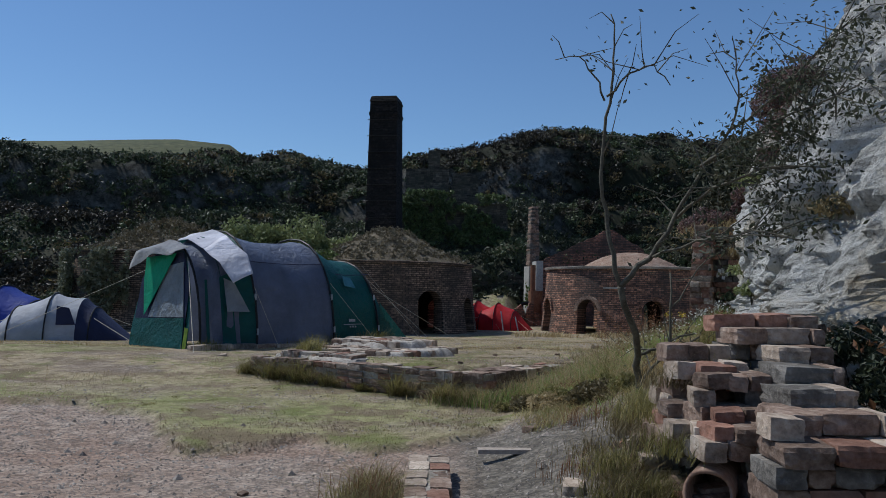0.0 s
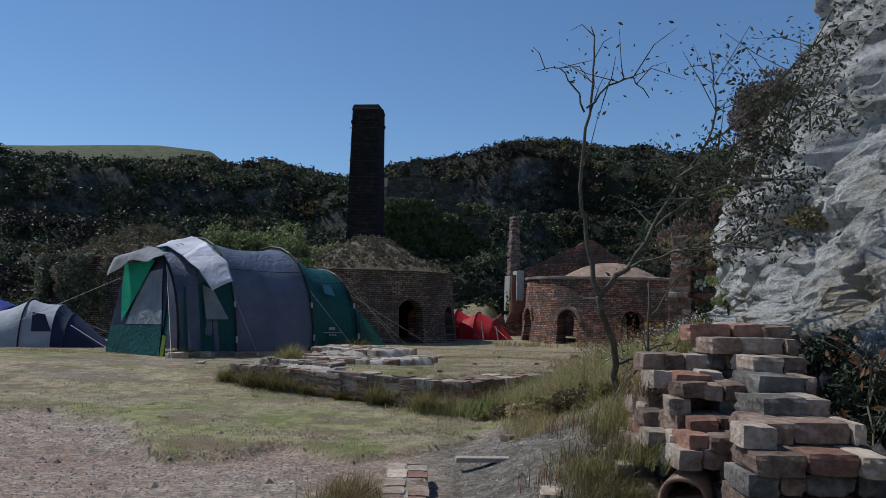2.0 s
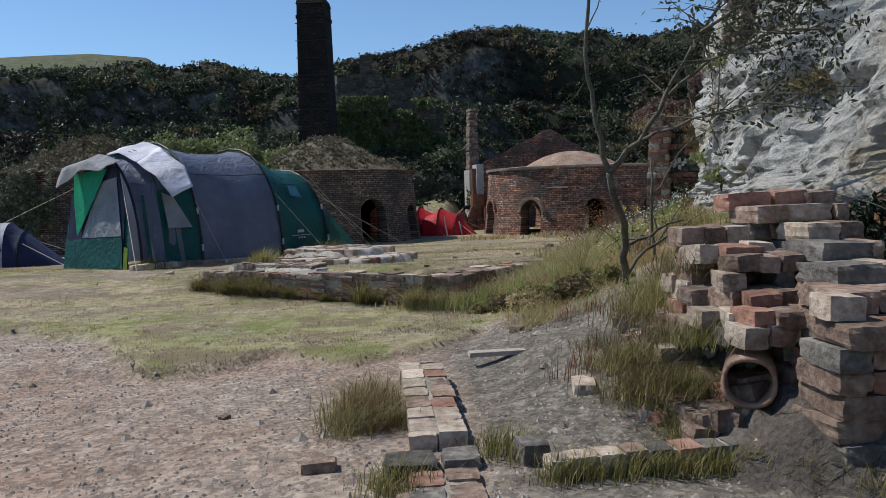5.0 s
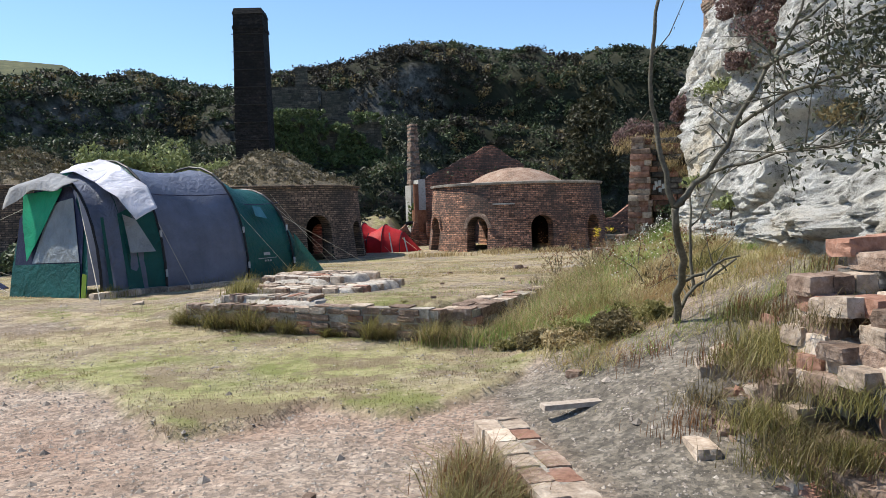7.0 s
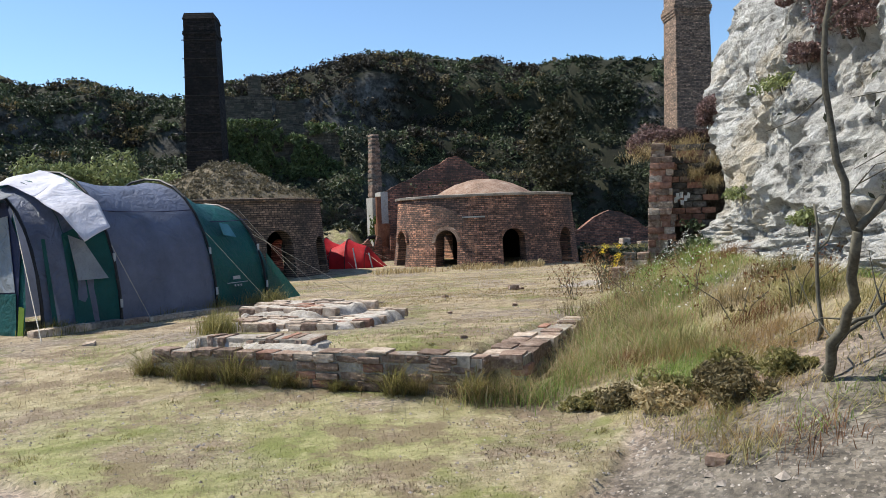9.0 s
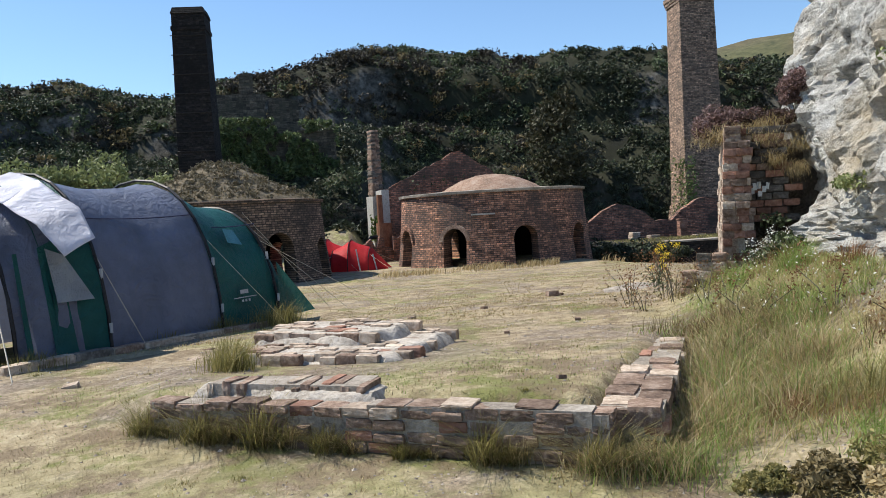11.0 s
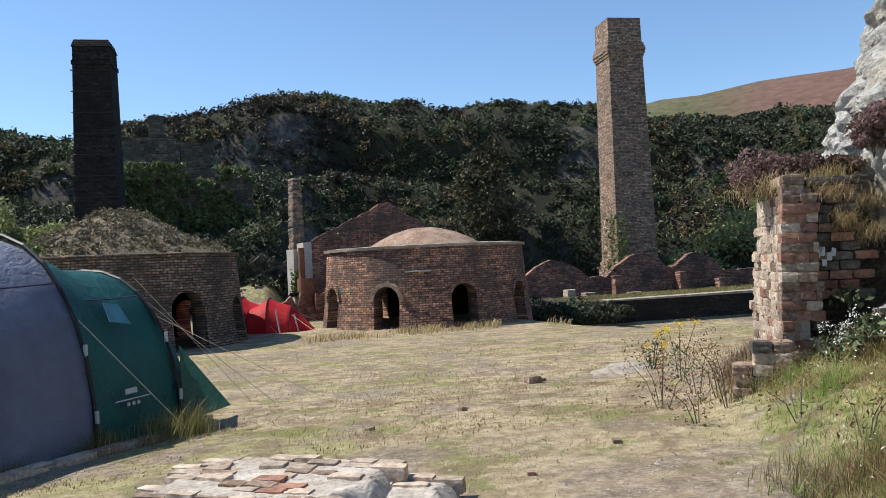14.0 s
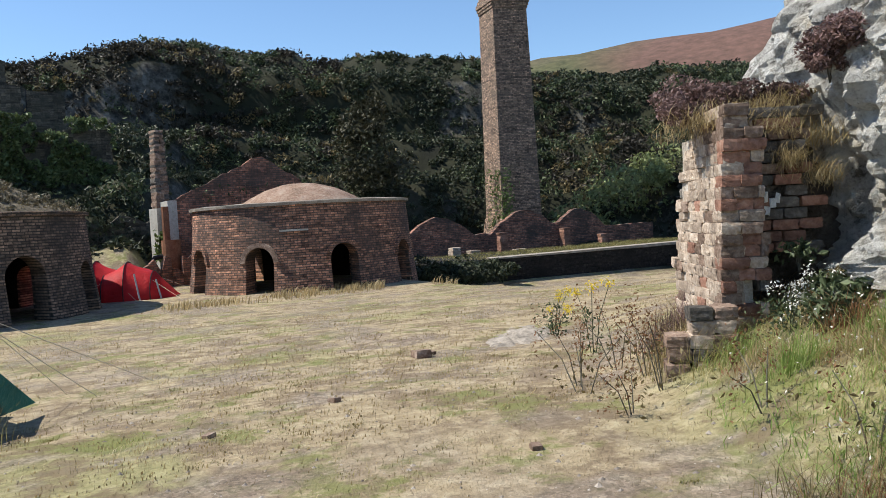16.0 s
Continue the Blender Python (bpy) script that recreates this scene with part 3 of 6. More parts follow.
def bare_mask(x, y):
    """Where the turf is worn off."""
    r = np.hypot(x, y - 5)
    w = fbm(x * 0.9, y * 0.9, 5, 0.6) - 0.5
    edge = np.interp(x, EDGE[:, 0], EDGE[:, 1])
    bare = 1 - step(-0.2, 0.25, y - edge + w * 1.6)
    bare = np.maximum(bare, 0.9 * np.exp(-(((x + 3.6) / 1.6) ** 2 + ((y - 13.4) / 0.75) ** 2) * 1.2) * step(-0.2, 0.1, w + 0.1))
    bare = np.maximum(bare, 0.9 * np.exp(-(((x + 0.4) / 0.9) ** 2 + ((y - 12.4) / 0.9) ** 2)))
    bare = np.maximum(bare, 0.95 * np.exp(-(((x + 2.75) / 1.0) ** 4 + ((y - 12.2) / 0.75) ** 4)) * step(-0.22, 0.0, w))
    for cx, cy, sx, sy in ((-0.9, 9.6, 1.2, 0.3), (0.05, 14.5, 0.6, 0.28), (1.3, 12.6, 1.0, 0.3), (-3.0, 8.2, 0.5, 0.15), (0.2, 11.4, 0.7, 0.35), (2.9, 14.6, 0.8, 0.25), (0.1, 12.7, 0.6, 0.2)):
        bare = np.maximum(bare, 0.85 * np.exp(-(((x - cx) / sx) ** 2 + ((y - cy) / sy) ** 2)) * step(-0.12, 0.12, w))
    worn = fbm(x * 0.75 + 21, y * 1.3, 5, 0.62) - 0.5
    bare = np.maximum(bare, 0.75 * step(0.03, 0.13, worn) * step(9.8, 10.6, y))
    bare = np.maximum(bare, 0.35 * step(0.08, 0.2, w)) * (1 - step(44, 50, r))
    return bare


def build_ground():
    xs, ys = axis(-8, 5.5, 0.07, -75, 75, 0.75), axis(1.5, 20, 0.07, -12, 125, 0.7)
    gx, gy = np.meshgrid(xs, ys)
    gz = ground_height(gx, gy)
    nx, ny = len(xs), len(ys)
    i = (np.arange(ny - 1)[:, None] * nx + np.arange(nx - 1)[None]).ravel()
    me = raw_mesh("ground", np.column_stack([gx.ravel(), gy.ravel(), gz.ravel()]), np.column_stack([i, i + 1, i + nx + 1, i + nx]), True)
    x, y = gx.ravel(), gy.ravel()
    r, az = np.hypot(x, y - 5), np.degrees(np.arctan2(x, y - 5))
    slope = np.hypot(np.gradient(gz, xs, axis=1), np.gradient(gz, ys, axis=0)).ravel()
    w = fbm(x * 0.9, y * 0.9, 5, 0.6) - 0.5
    bare = bare_mask(x, y)
    cinder = np.maximum(step(-0.1, 0.35, x) * (1 - step(7.0, 8.5, y)), step(9.5, 11, y) * 0.55)
    green = np.clip(np.exp(-(((x + 2.6) / 3.2) ** 2 + ((y - 8.6) / 1.7) ** 2)) * 1.3 + step(0.02, 0.2, fbm(x * 0.5 + 3, y * 0.5, 4) - 0.52) * 0.7, 0, 1)
    green = np.maximum(green, 0.6 * step(2.2, 3.2, x) * (1 - step(13, 15, y)))
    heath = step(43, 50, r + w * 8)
    meadow = step(82, 95, r + w * 10) * (1 - step(-12, -8, az)) + step(80, 95, r + w * 10) * step(30, 33, az)
    ling = step(100, 130, r) * step(31, 35, az) * step(-0.12, 0.12, fbm(x * 0.02, y * 0.02 + 4, 3) - 0.5)
    rock = 0.9 * step(1.1, 1.7, slope + w * 0.9) * step(52, 58, r) * (1 - step(90, 96, r)) * step(-0.02, 0.1, fbm(x * 0.11 + 2, y * 0.11, 3) - 0.47)
    for key, val in (("bare", bare), ("cinder", cinder), ("green", green), ("heath", heath), ("meadow", meadow), ("ling", ling), ("rock", rock)):
        me.attributes.new(key, "FLOAT", "POINT").data.foreach_set("value", np.asarray(val, np.float32))
    return mesh_thing("ground", me, GROUND, "dry trodden turf and reddish gravel below quarry slopes", "ground", "structure")


ground = build_ground()


def gz(x, y):
    return float(ground_height(x, y))


def build_cliff():
    """The pale rock face: a sheet that climbs from its foot, leans back and is broken by ledges and clefts."""
    seg = np.hypot(*np.diff(ROCK_FOOT, axis=0).T)
    run = np.concatenate([[0], np.cumsum(seg)])
    u = np.concatenate([np.arange(0, 14, 0.14), np.arange(14, 36.5, 0.058), np.arange(36.5, run[-1], 0.16)])
    fx, fy = np.interp(u, run, ROCK_FOOT[:, 0]), np.interp(u, run, ROCK_FOOT[:, 1])
    k = np.ones(31) / 31
    fx[15:-15], fy[15:-15] = np.convolve(fx, k, "valid"), np.convolve(fy, k, "valid")
    tx, ty = np.gradient(fx, u), np.gradient(fy, u)
    ln = np.hypot(tx, ty)
    nx, ny = -ty / ln, tx / ln
    rise = np.concatenate([np.arange(0, 6.4, 0.06), np.linspace(6.4, 8.2, 22)])
    back = np.interp(rise, [0, 0.6, 1.6, 2.6, 3.6, 4.6, 5.4, 6.2, 7.0, 8.2], [0, 0.02, 0.08, 0.22, 0.45, 0.95, 1.6, 2.6, 6.0, 25.0])
    U, R = np.meshgrid(u, rise)
    B = np.repeat(back[:, None], len(u), 1)
    along = np.interp(U, run, ROCK_FOOT[:, 1])
    B = B + 0.6 * np.clip(R - 1.2, 0, 4) * (1 - step(6.8, 9.5, along)) - 0.5 * step(2.0, 3.2, R) * step(12.6, 14.0, along)
    scale = 1 + 0.22 * (fbm(U * 0.35, R * 0.1, 2) - 0.5)
    push = np.zeros_like(U)
    for i in range(U.shape[0]):
        for j in range(U.shape[1]):
            p = Vector((U[i, j], R[i, j], 0.0))
            q = p + noise.noise_vector(p * 0.8) * 0.45 + noise.noise_vector(p * 2.6) * 0.12
            d, c = noise.voronoi(Vector((q.x * 0.8, q.y * 0.5 + q.x * 0.15, 0.3)))
            d2, c2 = noise.voronoi(Vector((q.x * 1.9 + q.y * 0.3, q.y * 1.3, 4.7)))
            d3, c3 = noise.voronoi(Vector((q.x * 4.6, q.y * 3.4 + q.x * 0.8, 9.1)))
            e1, e2, e3 = (math.exp(-k * (g[1] - g[0])) for k, g in ((6, d), (7, d2), (7, d3)))
            big = (noise.noise(c[0] * 3.1) * 0.42 + 0.1) * (1 - e1) - 0.14 * e1
            mid = (noise.noise(c2[0] * 2.3) * 0.2 + 0.05) * (1 - e2) - 0.08 * e2
            small = noise.noise(c3[0] * 1.9) * 0.1 * (1 - e3) - 0.035 * e3
            lumps = 0.3 * noise.noise(p * 0.37) + 0.16 * noise.noise(p * 1.1 + Vector((3, 1, 2))) - 0.16 * abs(noise.noise(p * 2.3)) - 0.12 * abs(noise.noise(p * 4.7)) - 0.07 * abs(noise.noise(p * 9.5)) + 0.1
            push[i, j] = big + mid + small + lumps
    push = push - 0.26
    push = push * (1 - 0.5 * step(6.2, 7, R))
    # undercut hollow beside the steps
    cave = np.exp(-(((np.interp(U, run, ROCK_FOOT[:, 1]) - 5.1) / 0.75) ** 2 + ((R - 0.35) / 0.5) ** 2))
    push = push - 1.1 * cave
    off = B - push
    # inland is to the right of the foot line as it runs towards the viewer
    X, Y = fx[None] + (-nx)[None] * -off, fy[None] + (-ny)[None] * -off
    Z = ground_height(fx, fy)[None] * (1 - step(0, 2, R)) + R * scale - 0.35 + 0.12 * (fbm(U * 1.3, R * 1.1, 3) - 0.5)
    n, m = len(u), len(rise)
    i = (np.arange(m - 1)[:, None] * n + np.arange(n - 1)[None]).ravel()
    me = raw_mesh("rock_face", np.column_stack([X.ravel(), Y.ravel(), Z.ravel()]), np.column_stack([i, i + n, i + n + 1, i + 1]), False)
    mesh_thing("rock_face", me, CLIFF, "pale weathered quartzite cliff streaked with ochre, lichen and painted leaf shade", "cliff", "structure")
    return X, Y, Z


CX, CY, CZ = build_cliff()


# ---- kilns ----
def arch_bm(w, h, d0, d1, steps=10):
    """A round-headed opening, as a solid along local x from d0 to d1."""
    bm = bmesh.new()
    prof = [(-w / 2, -0.4), (w / 2, -0.4)] + [(w / 2 * math.cos(a), h - w / 2 + w / 2 * math.sin(a)) for a in np.linspace(0, math.pi, steps)]
    a = [bm.verts.new((d0, p, q)) for p, q in prof]
    b = [bm.verts.new((d1, p, q)) for p, q in prof]
    n = len(prof)
    bm.faces.new(a[::-1])
    bm.faces.new(b)
    for k in range(n):
        bm.faces.new((a[k], a[(k + 1) % n], b[(k + 1) % n], b[k]))
    bmesh.ops.recalc_face_normals(bm, faces=bm.faces)
    return bm


def revolve(profile, sides=72, wobble=0.0):
    bm = bmesh.new()
    rings = []
    for r, z in profile:
        rings.append([bm.verts.new((r * math.cos(a) * (1 + random.uniform(-wobble, wobble)), r * math.sin(a), z + random.uniform(-wobble, wobble) * 2)) for a in np.linspace(0, 2 * math.pi, sides, endpoint=False)])
    for a, b in zip(rings, rings[1:]):
        for k in range(sides):
            bm.faces.new((a[k], a[(k + 1) % sides], b[(k + 1) % sides], b[k]))
    return bm


def cut(ob, cutters):
    """Cut openings and keep the plain result."""
    for c in cutters:
        mod = ob.modifiers.new("opening", "BOOLEAN")
        mod.operation, mod.object, mod.solver = "DIFFERENCE", c, "EXACT"
    dg = bpy.context.evaluated_depsgraph_get()
    me = bpy.data.meshes.new_from_object(ob.evaluated_get(dg))
    ob.modifiers.clear()
    ob.data = me
    for c in cutters:
        bpy.data.objects.remove(c)


def kiln(x, y, z, r, h, turn, arches, aw, ah, wall, label, ringed=True, dome=2.3):
    k = thing("kiln", x, y, z, 0, label, "kiln", "round brick kilns")
    t = 0.6
    bm = revolve([(r - t, -0.5), (r * 1.09, -0.5), (r * 1.075, 0.0), (r * 1.03, h * 0.45), (r, h), (r - t, h), (r - t, -0.5)])
    bmesh.ops.remove_doubles(bm, verts=bm.verts, dist=0.001)
    bmesh.ops.recalc_face_normals(bm, faces=bm.faces)
    body = part("wall", bm, wall, k)
    cutters = []
    for i, (a, s) in enumerate(arches):
        c = new("opening", bpy.data.meshes.new("opening"))
        b = arch_bm(aw * s, ah * s, r - t - 0.3, r * 1.2)
        b.to_mesh(c.data)
        b.free()
        c.matrix_basis = pose(x, y, z, 0, 0, turn + a)
        cutters.append(c)
    bpy.context.view_layer.update()
    cut(body, cutters)
    # inner faces take the near-black colour so the arches read dark
    body.data.materials.append(KILN_INSIDE)
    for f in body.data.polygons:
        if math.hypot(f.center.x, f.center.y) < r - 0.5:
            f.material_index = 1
    part("rim", revolve([(r - 0.25, h - 0.005), (r + 0.1, h - 0.005), (r + 0.12, h + 0.1), (r - 0.2, h + 0.13)], 72, 0.004), KILN_DARK if wall is KILN_DARK else MORTAR, k, "projecting brick coping")
    if ringed:
        for a, s in arches:
            bm = bmesh.new()
            n = 15
            for j in range(n):
                ang = math.pi * (j + 0.5) / n
                w2 = aw * s / 2
                m = pose(0, 0, ah * s - w2) @ Matrix.Rotation(ang, 4, "X") @ pose(0, w2 + 0.09, 0)
                vs = box_bm(bm, -0.05, 0.05, -0.085, 0.085, -0.07, 0.07, 0.006)
                for v in vs:
                    v.co = m @ v.co
            ob = tagged(part("arch_ring", bm, KILN_RED if abs(a + 22) > 5 else BLOCK, k), kind="stuff")
            lift = (ah * s) / h
            ob.matrix_basis = pose(0, 0, 0, 0, 0, turn + a) @ pose(r * (1.06 - 0.05 * lift), 0, 0)
    return k


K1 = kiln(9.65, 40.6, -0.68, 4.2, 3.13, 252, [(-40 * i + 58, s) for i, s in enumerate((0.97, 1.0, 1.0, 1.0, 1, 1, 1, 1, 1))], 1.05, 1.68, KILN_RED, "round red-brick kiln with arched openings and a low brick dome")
prof = [(2.75, 3.0), (2.45, 3.28), (2.0, 3.55), (1.4, 3.82), (0.7, 4.02), (0.25, 4.07), (0.24, 3.95), (0.02, 3.95)]
part("dome", revolve([(3.7, 3.02)] + prof, 48, 0.006), DOME, K1, "orange weathered brick dome", True)
bm = bmesh.new()
box_bm(bm, -0.5, 0.5, -0.04, 0.04, 0, 0.06, 0.004)
bar = part("iron_strap", bm, CONCRETE, K1, "pale stone band set in the wall")
bar.matrix_basis = pose(4.36 * math.cos(math.radians(247)), 4.36 * math.sin(math.radians(247)), 2.2, 0, 0, 337)

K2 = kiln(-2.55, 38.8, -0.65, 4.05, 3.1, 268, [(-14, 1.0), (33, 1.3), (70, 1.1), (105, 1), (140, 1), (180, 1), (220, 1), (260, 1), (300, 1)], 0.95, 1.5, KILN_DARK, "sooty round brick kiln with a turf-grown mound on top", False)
part("mound", revolve([(4.0, 3.1), (3.7, 3.3), (3.0, 3.55), (2.2, 3.95), (1.4, 4.45), (0.7, 4.75), (0.05, 4.85)], 56, 0.02), MOUND, K2, "rough turf and rubble mound", True)
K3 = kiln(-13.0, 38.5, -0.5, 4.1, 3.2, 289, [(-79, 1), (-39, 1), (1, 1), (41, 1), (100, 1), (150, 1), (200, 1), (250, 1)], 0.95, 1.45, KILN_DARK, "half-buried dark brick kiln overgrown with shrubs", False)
part("mound", revolve([(4.05, 3.0), (3.4, 3.4), (2.2, 3.8), (1.0, 4.1), (0.05, 4.2)], 48, 0.02), MOUND, K3, "turf mound", True)


# ---- chimneys ----
def tapered(bm, s0, s1, z0, z1):
    v = [bm.verts.new((a * s / 2, b * s / 2, z)) for s, z in ((s0, z0), (s1, z1)) for a, b in ((-1, -1), (1, -1), (1, 1), (-1, 1))]
    for f in ((3, 2, 1, 0), (4, 5, 6, 7), (0, 1, 5, 4), (1, 2, 6, 5), (2, 3, 7, 6), (3, 0, 4, 7)):
        bm.faces.new([v[i] for i in f])


def chimney(x, y, z, rz, s0, s1, h, material, label, bands=()):
    c = thing("chimney", x, y, z, rz, label, "chimney", "brickworks chimneys")
    bm = bmesh.new()
    tapered(bm, s0, s1, 0, h)
    part("shaft", bm, material, c)
    bm = bmesh.new()
    for zz, hh, grow in bands:
        s = s0 + (s1 - s0) * zz / h + grow
        tapered(bm, s, s, zz, zz + hh)
    part("corbelled_band", bm, material, c)
    return c


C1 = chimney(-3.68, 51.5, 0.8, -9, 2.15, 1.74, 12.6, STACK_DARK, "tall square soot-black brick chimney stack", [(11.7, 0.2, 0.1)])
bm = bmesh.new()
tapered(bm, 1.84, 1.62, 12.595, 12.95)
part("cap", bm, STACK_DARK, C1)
for k in range(9):
    part("iron_band", tube([(-1.0 + 0.0 * k, -1.06 + 0.02 * k, 3 + 1.05 * k), (1.0, -1.06 + 0.02 * k, 3 + 1.05 * k)], 0.03, 5), BLACK_IRON, C1)
C2 = chimney(30.3, 56.0, -1.0, -10, 3.0, 2.4, 19.3, STACK_RED, "tall square brown brick chimney stack with stepped head", [(16.6, 0.2, 0.12), (16.8, 0.2, 0.24), (17.0, 0.3, 0.34), (17.3, 0.25, 0.18)])
bm = bmesh.new()
tapered(bm, 3.7, 3.1, 0, 2.4)
part("plinth", bm, STACK_RED, C2)


# ---- ruined walls ----
def ruin(name, x, y, z, rz, outline, depth, material, label, category="wall"):
    """A wall of that outline (along, up) and depth, standing as one thing."""
    w = thing(name, x, y, z, rz, label, category)
    bm = bmesh.new()
    a = [bm.verts.new((p, 0, q)) for p, q in outline]
    b = [bm.verts.new((p, depth, q)) for p, q in outline]
    bm.faces.new(a)
    bm.faces.new(b[::-1])
    n = len(a)
    for k in range(n):
        bm.faces.new((a[k], b[k], b[(k + 1) % n], a[(k + 1) % n]))
    bmesh.ops.recalc_face_normals(bm, faces=bm.faces)
    part("masonry", bm, material, w)
    return w


def ragged(x0, x1, top, rough=0.15, n=14, base=-1.0):
    pts = [(x0, base), (x1, base)]
    for k in range(n + 1):
        u = x1 + (x0 - x1) * k / n
        pts.append((u, top(u) + random.uniform(-rough, rough) * 0.5))
    return pts


g = ruin("gable_wall", 6.0, 48.0, -0.7, -2, ragged(0, 6.2, lambda u: 3.9 + 0.48 * u if u < 4.2 else 5.9 - 0.62 * (u - 4.2), 0.12, 26), 0.45, WALL_RED, "ruined red-brick gable wall with grassy raking top")
end = ruin("end_wall", 5.75, 47.85, -0.7, 4, ragged(0, 0.42, lambda u: 3.9, 0.05, 3), 3.0, CONCRETE, "rendered end of a ruined shed wall")
far = ruin("saw_tooth_wall", 15.5, 50.0, -1.6, -3, ragged(0, 21, lambda u: 2.15 + 1.15 * max(0, 1 - (abs(u - 5.4) / 2.3) ** 1.7) + 1.3 * max(0, 1 - (abs(u - 11.2) / 2.4) ** 1.7) + 1.2 * max(0, 1 - (abs(u - 15.2) / 2.0) ** 1.7), 0.12, 60), 0.4, WALL_RED, "ruined red-brick shed wall with rounded gables")
# near-black body: dark stone with the front's shade put into its colour
platform = ruin("platform", 16.2, 42.0, -2.4, -2, ragged(0, 26, lambda u: 1.95 - 0.008 * u, 0.05, 30), 7.0, STACK_DARK, "long raised loading platform of dark stone, front shade in its colour, with a pale concrete edge", "platform")
bm = bmesh.new()
box_bm(bm, 3.2, 15.5, -0.08, 0.5, 1.9, 2.02, 0.03)
part("edge_slab", bm, MORTAR, platform, "pale concrete edge slab")
for px, hh, ww in ((24.3, 1.35, 0.5), (29.1, 1.4, 0.5), (21.0, 0.75, 0.55), (31.7, 0.9, 0.5), (22.5, 0.45, 0.7), (25.6, 0.3, 0.8)):
    q = thing("brick_stump", px, 48.6 + random.uniform(-0.3, 0.2), -0.8 + -0.0, random.uniform(-8, 8), "broken square brick pier on the platform", "pier", "stumps of brick piers")
    nn = int(hh / 0.13) + 2
    for k in range(nn):
        block("brick", q, random.uniform(-0.02, 0.02), random.uniform(-0.02, 0.02), -0.15 + k * 0.13, ww * random.uniform(0.92, 1.0), 0.5, 0.13, random.uniform(-3, 3), "red" if ww == 0.5 else "pale")

pil = thing("stone_pillar", 5.75, 49.6, -0.2, 12, "tall ruined rubble-stone pillar on a concrete base", "pillar")
for k in range(34):
    w = 0.66 - 0.0065 * k
    cutp = random.uniform(0.3, 0.7)
    for x0, x1 in ((0, cutp), (cutp, 1)):
        block("stone", pil, (x0 + x1 - 1) / 2 * w + random.uniform(-0.03, 0.03), random.uniform(-0.04, 0.04), 3.1 + k * 0.109, (x1 - x0) * w * 1.03, 0.66, 0.125, random.uniform(-5, 5), random.choice(("grey", "plain", "plain", "plain")))
bm = bmesh.new()
box_bm(bm, -0.42, 0.42, -0.45, 0.45, -1, 3.1, 0.03)
part("base", bm, CONCRETE, pil)
ruin("ruined_house_wall", 2.0, 53.0, 0.2, 0, ragged(0, 4.5, lambda u: 2.3 + 0.2 * math.sin(u * 3), 0.3, 14), 0.5, WALL_GREY, "low grey stone ruin half hidden by ivy")
ruin("upper_ruin", -3.0, 66.0, 8.4, 0, ragged(0, 3.6, lambda u: 3.1, 0.12, 10) , 0.6, WALL_GREY, "roofless stone engine house on the quarry bench")
ruin("upper_ruin", 0.9, 66.4, 8.4, 4, ragged(0, 2.2, lambda u: 2.9 - 0.1 * u, 0.15, 8), 0.6, WALL_GREY, "roofless stone engine house on the quarry bench")
ruin("stone_stub", -1.15, 66.8, 11.2, 0, ragged(0, 1.0, lambda u: 1.95, 0.08, 4), 0.8, WALL_GREY, "stub of a stone stack above the ruin", "stack")
for x0, w0, t0 in ((-3.0, 2.7, 8.4), (0.0, 2.2, 8.35), (2.6, 2.6, 8.2)):
    ruin("bench_wall", x0, 62.0, 4.5, 0, ragged(0, w0, lambda u: t0 - 4.5, 0.15, 9), 0.8, WALL_GREY, "ivy-covered retaining wall of the bench")
ruin("yard_wall", -1.0, 35.6, -0.7, 8, ragged(-1.05, 0.05, lambda u: 2.1, 0.04, 6), 0.5, WALL_RED, "short ruined red-brick wall end")
pipe = thing("vertical_pipe", 5.6, 46.8, -0.7, 0, "rusty iron drum and pipe against the ruined wall", "pipe")
part("drum", tube([(0, 0, 0), (0, 0, 2.1)], 0.42, 16), RUST, pipe)
part("flue", tube([(-0.15, 0.1, 2.05), (-0.15, 0.1, 3.6)], 0.16, 10), RUST, pipe)
part("elbow", tube([(-0.9, -0.1, 0.3), (-0.9, -0.1, 1.15), (-0.75, -0.1, 1.35), (-0.3, -0.05, 1.4)], 0.11, 8), BLACK_IRON, pipe)
for k in range(5):
    q = ruin("yard_stump", 3.9 + k * 0.5, 45.2 + 0.2 * k, -0.75, 0, ragged(0, 0.45, lambda u: random.uniform(0.6, 1.5), 0.05, 2), 0.5, WALL_RED, "broken brick wall stump near the red tent", "wall")


# ---- tents ----
def arc(w, h, n=17, p=0.9, q=0.92):
    """Half section of a tunnel tent: across, up."""
    out = []
    for a in np.linspace(0, math.pi, n):
        c, s = math.cos(a), math.sin(a)
        out.append((w / 2 * math.copysign(abs(c) ** p, c), h * abs(s) ** q))
    return out


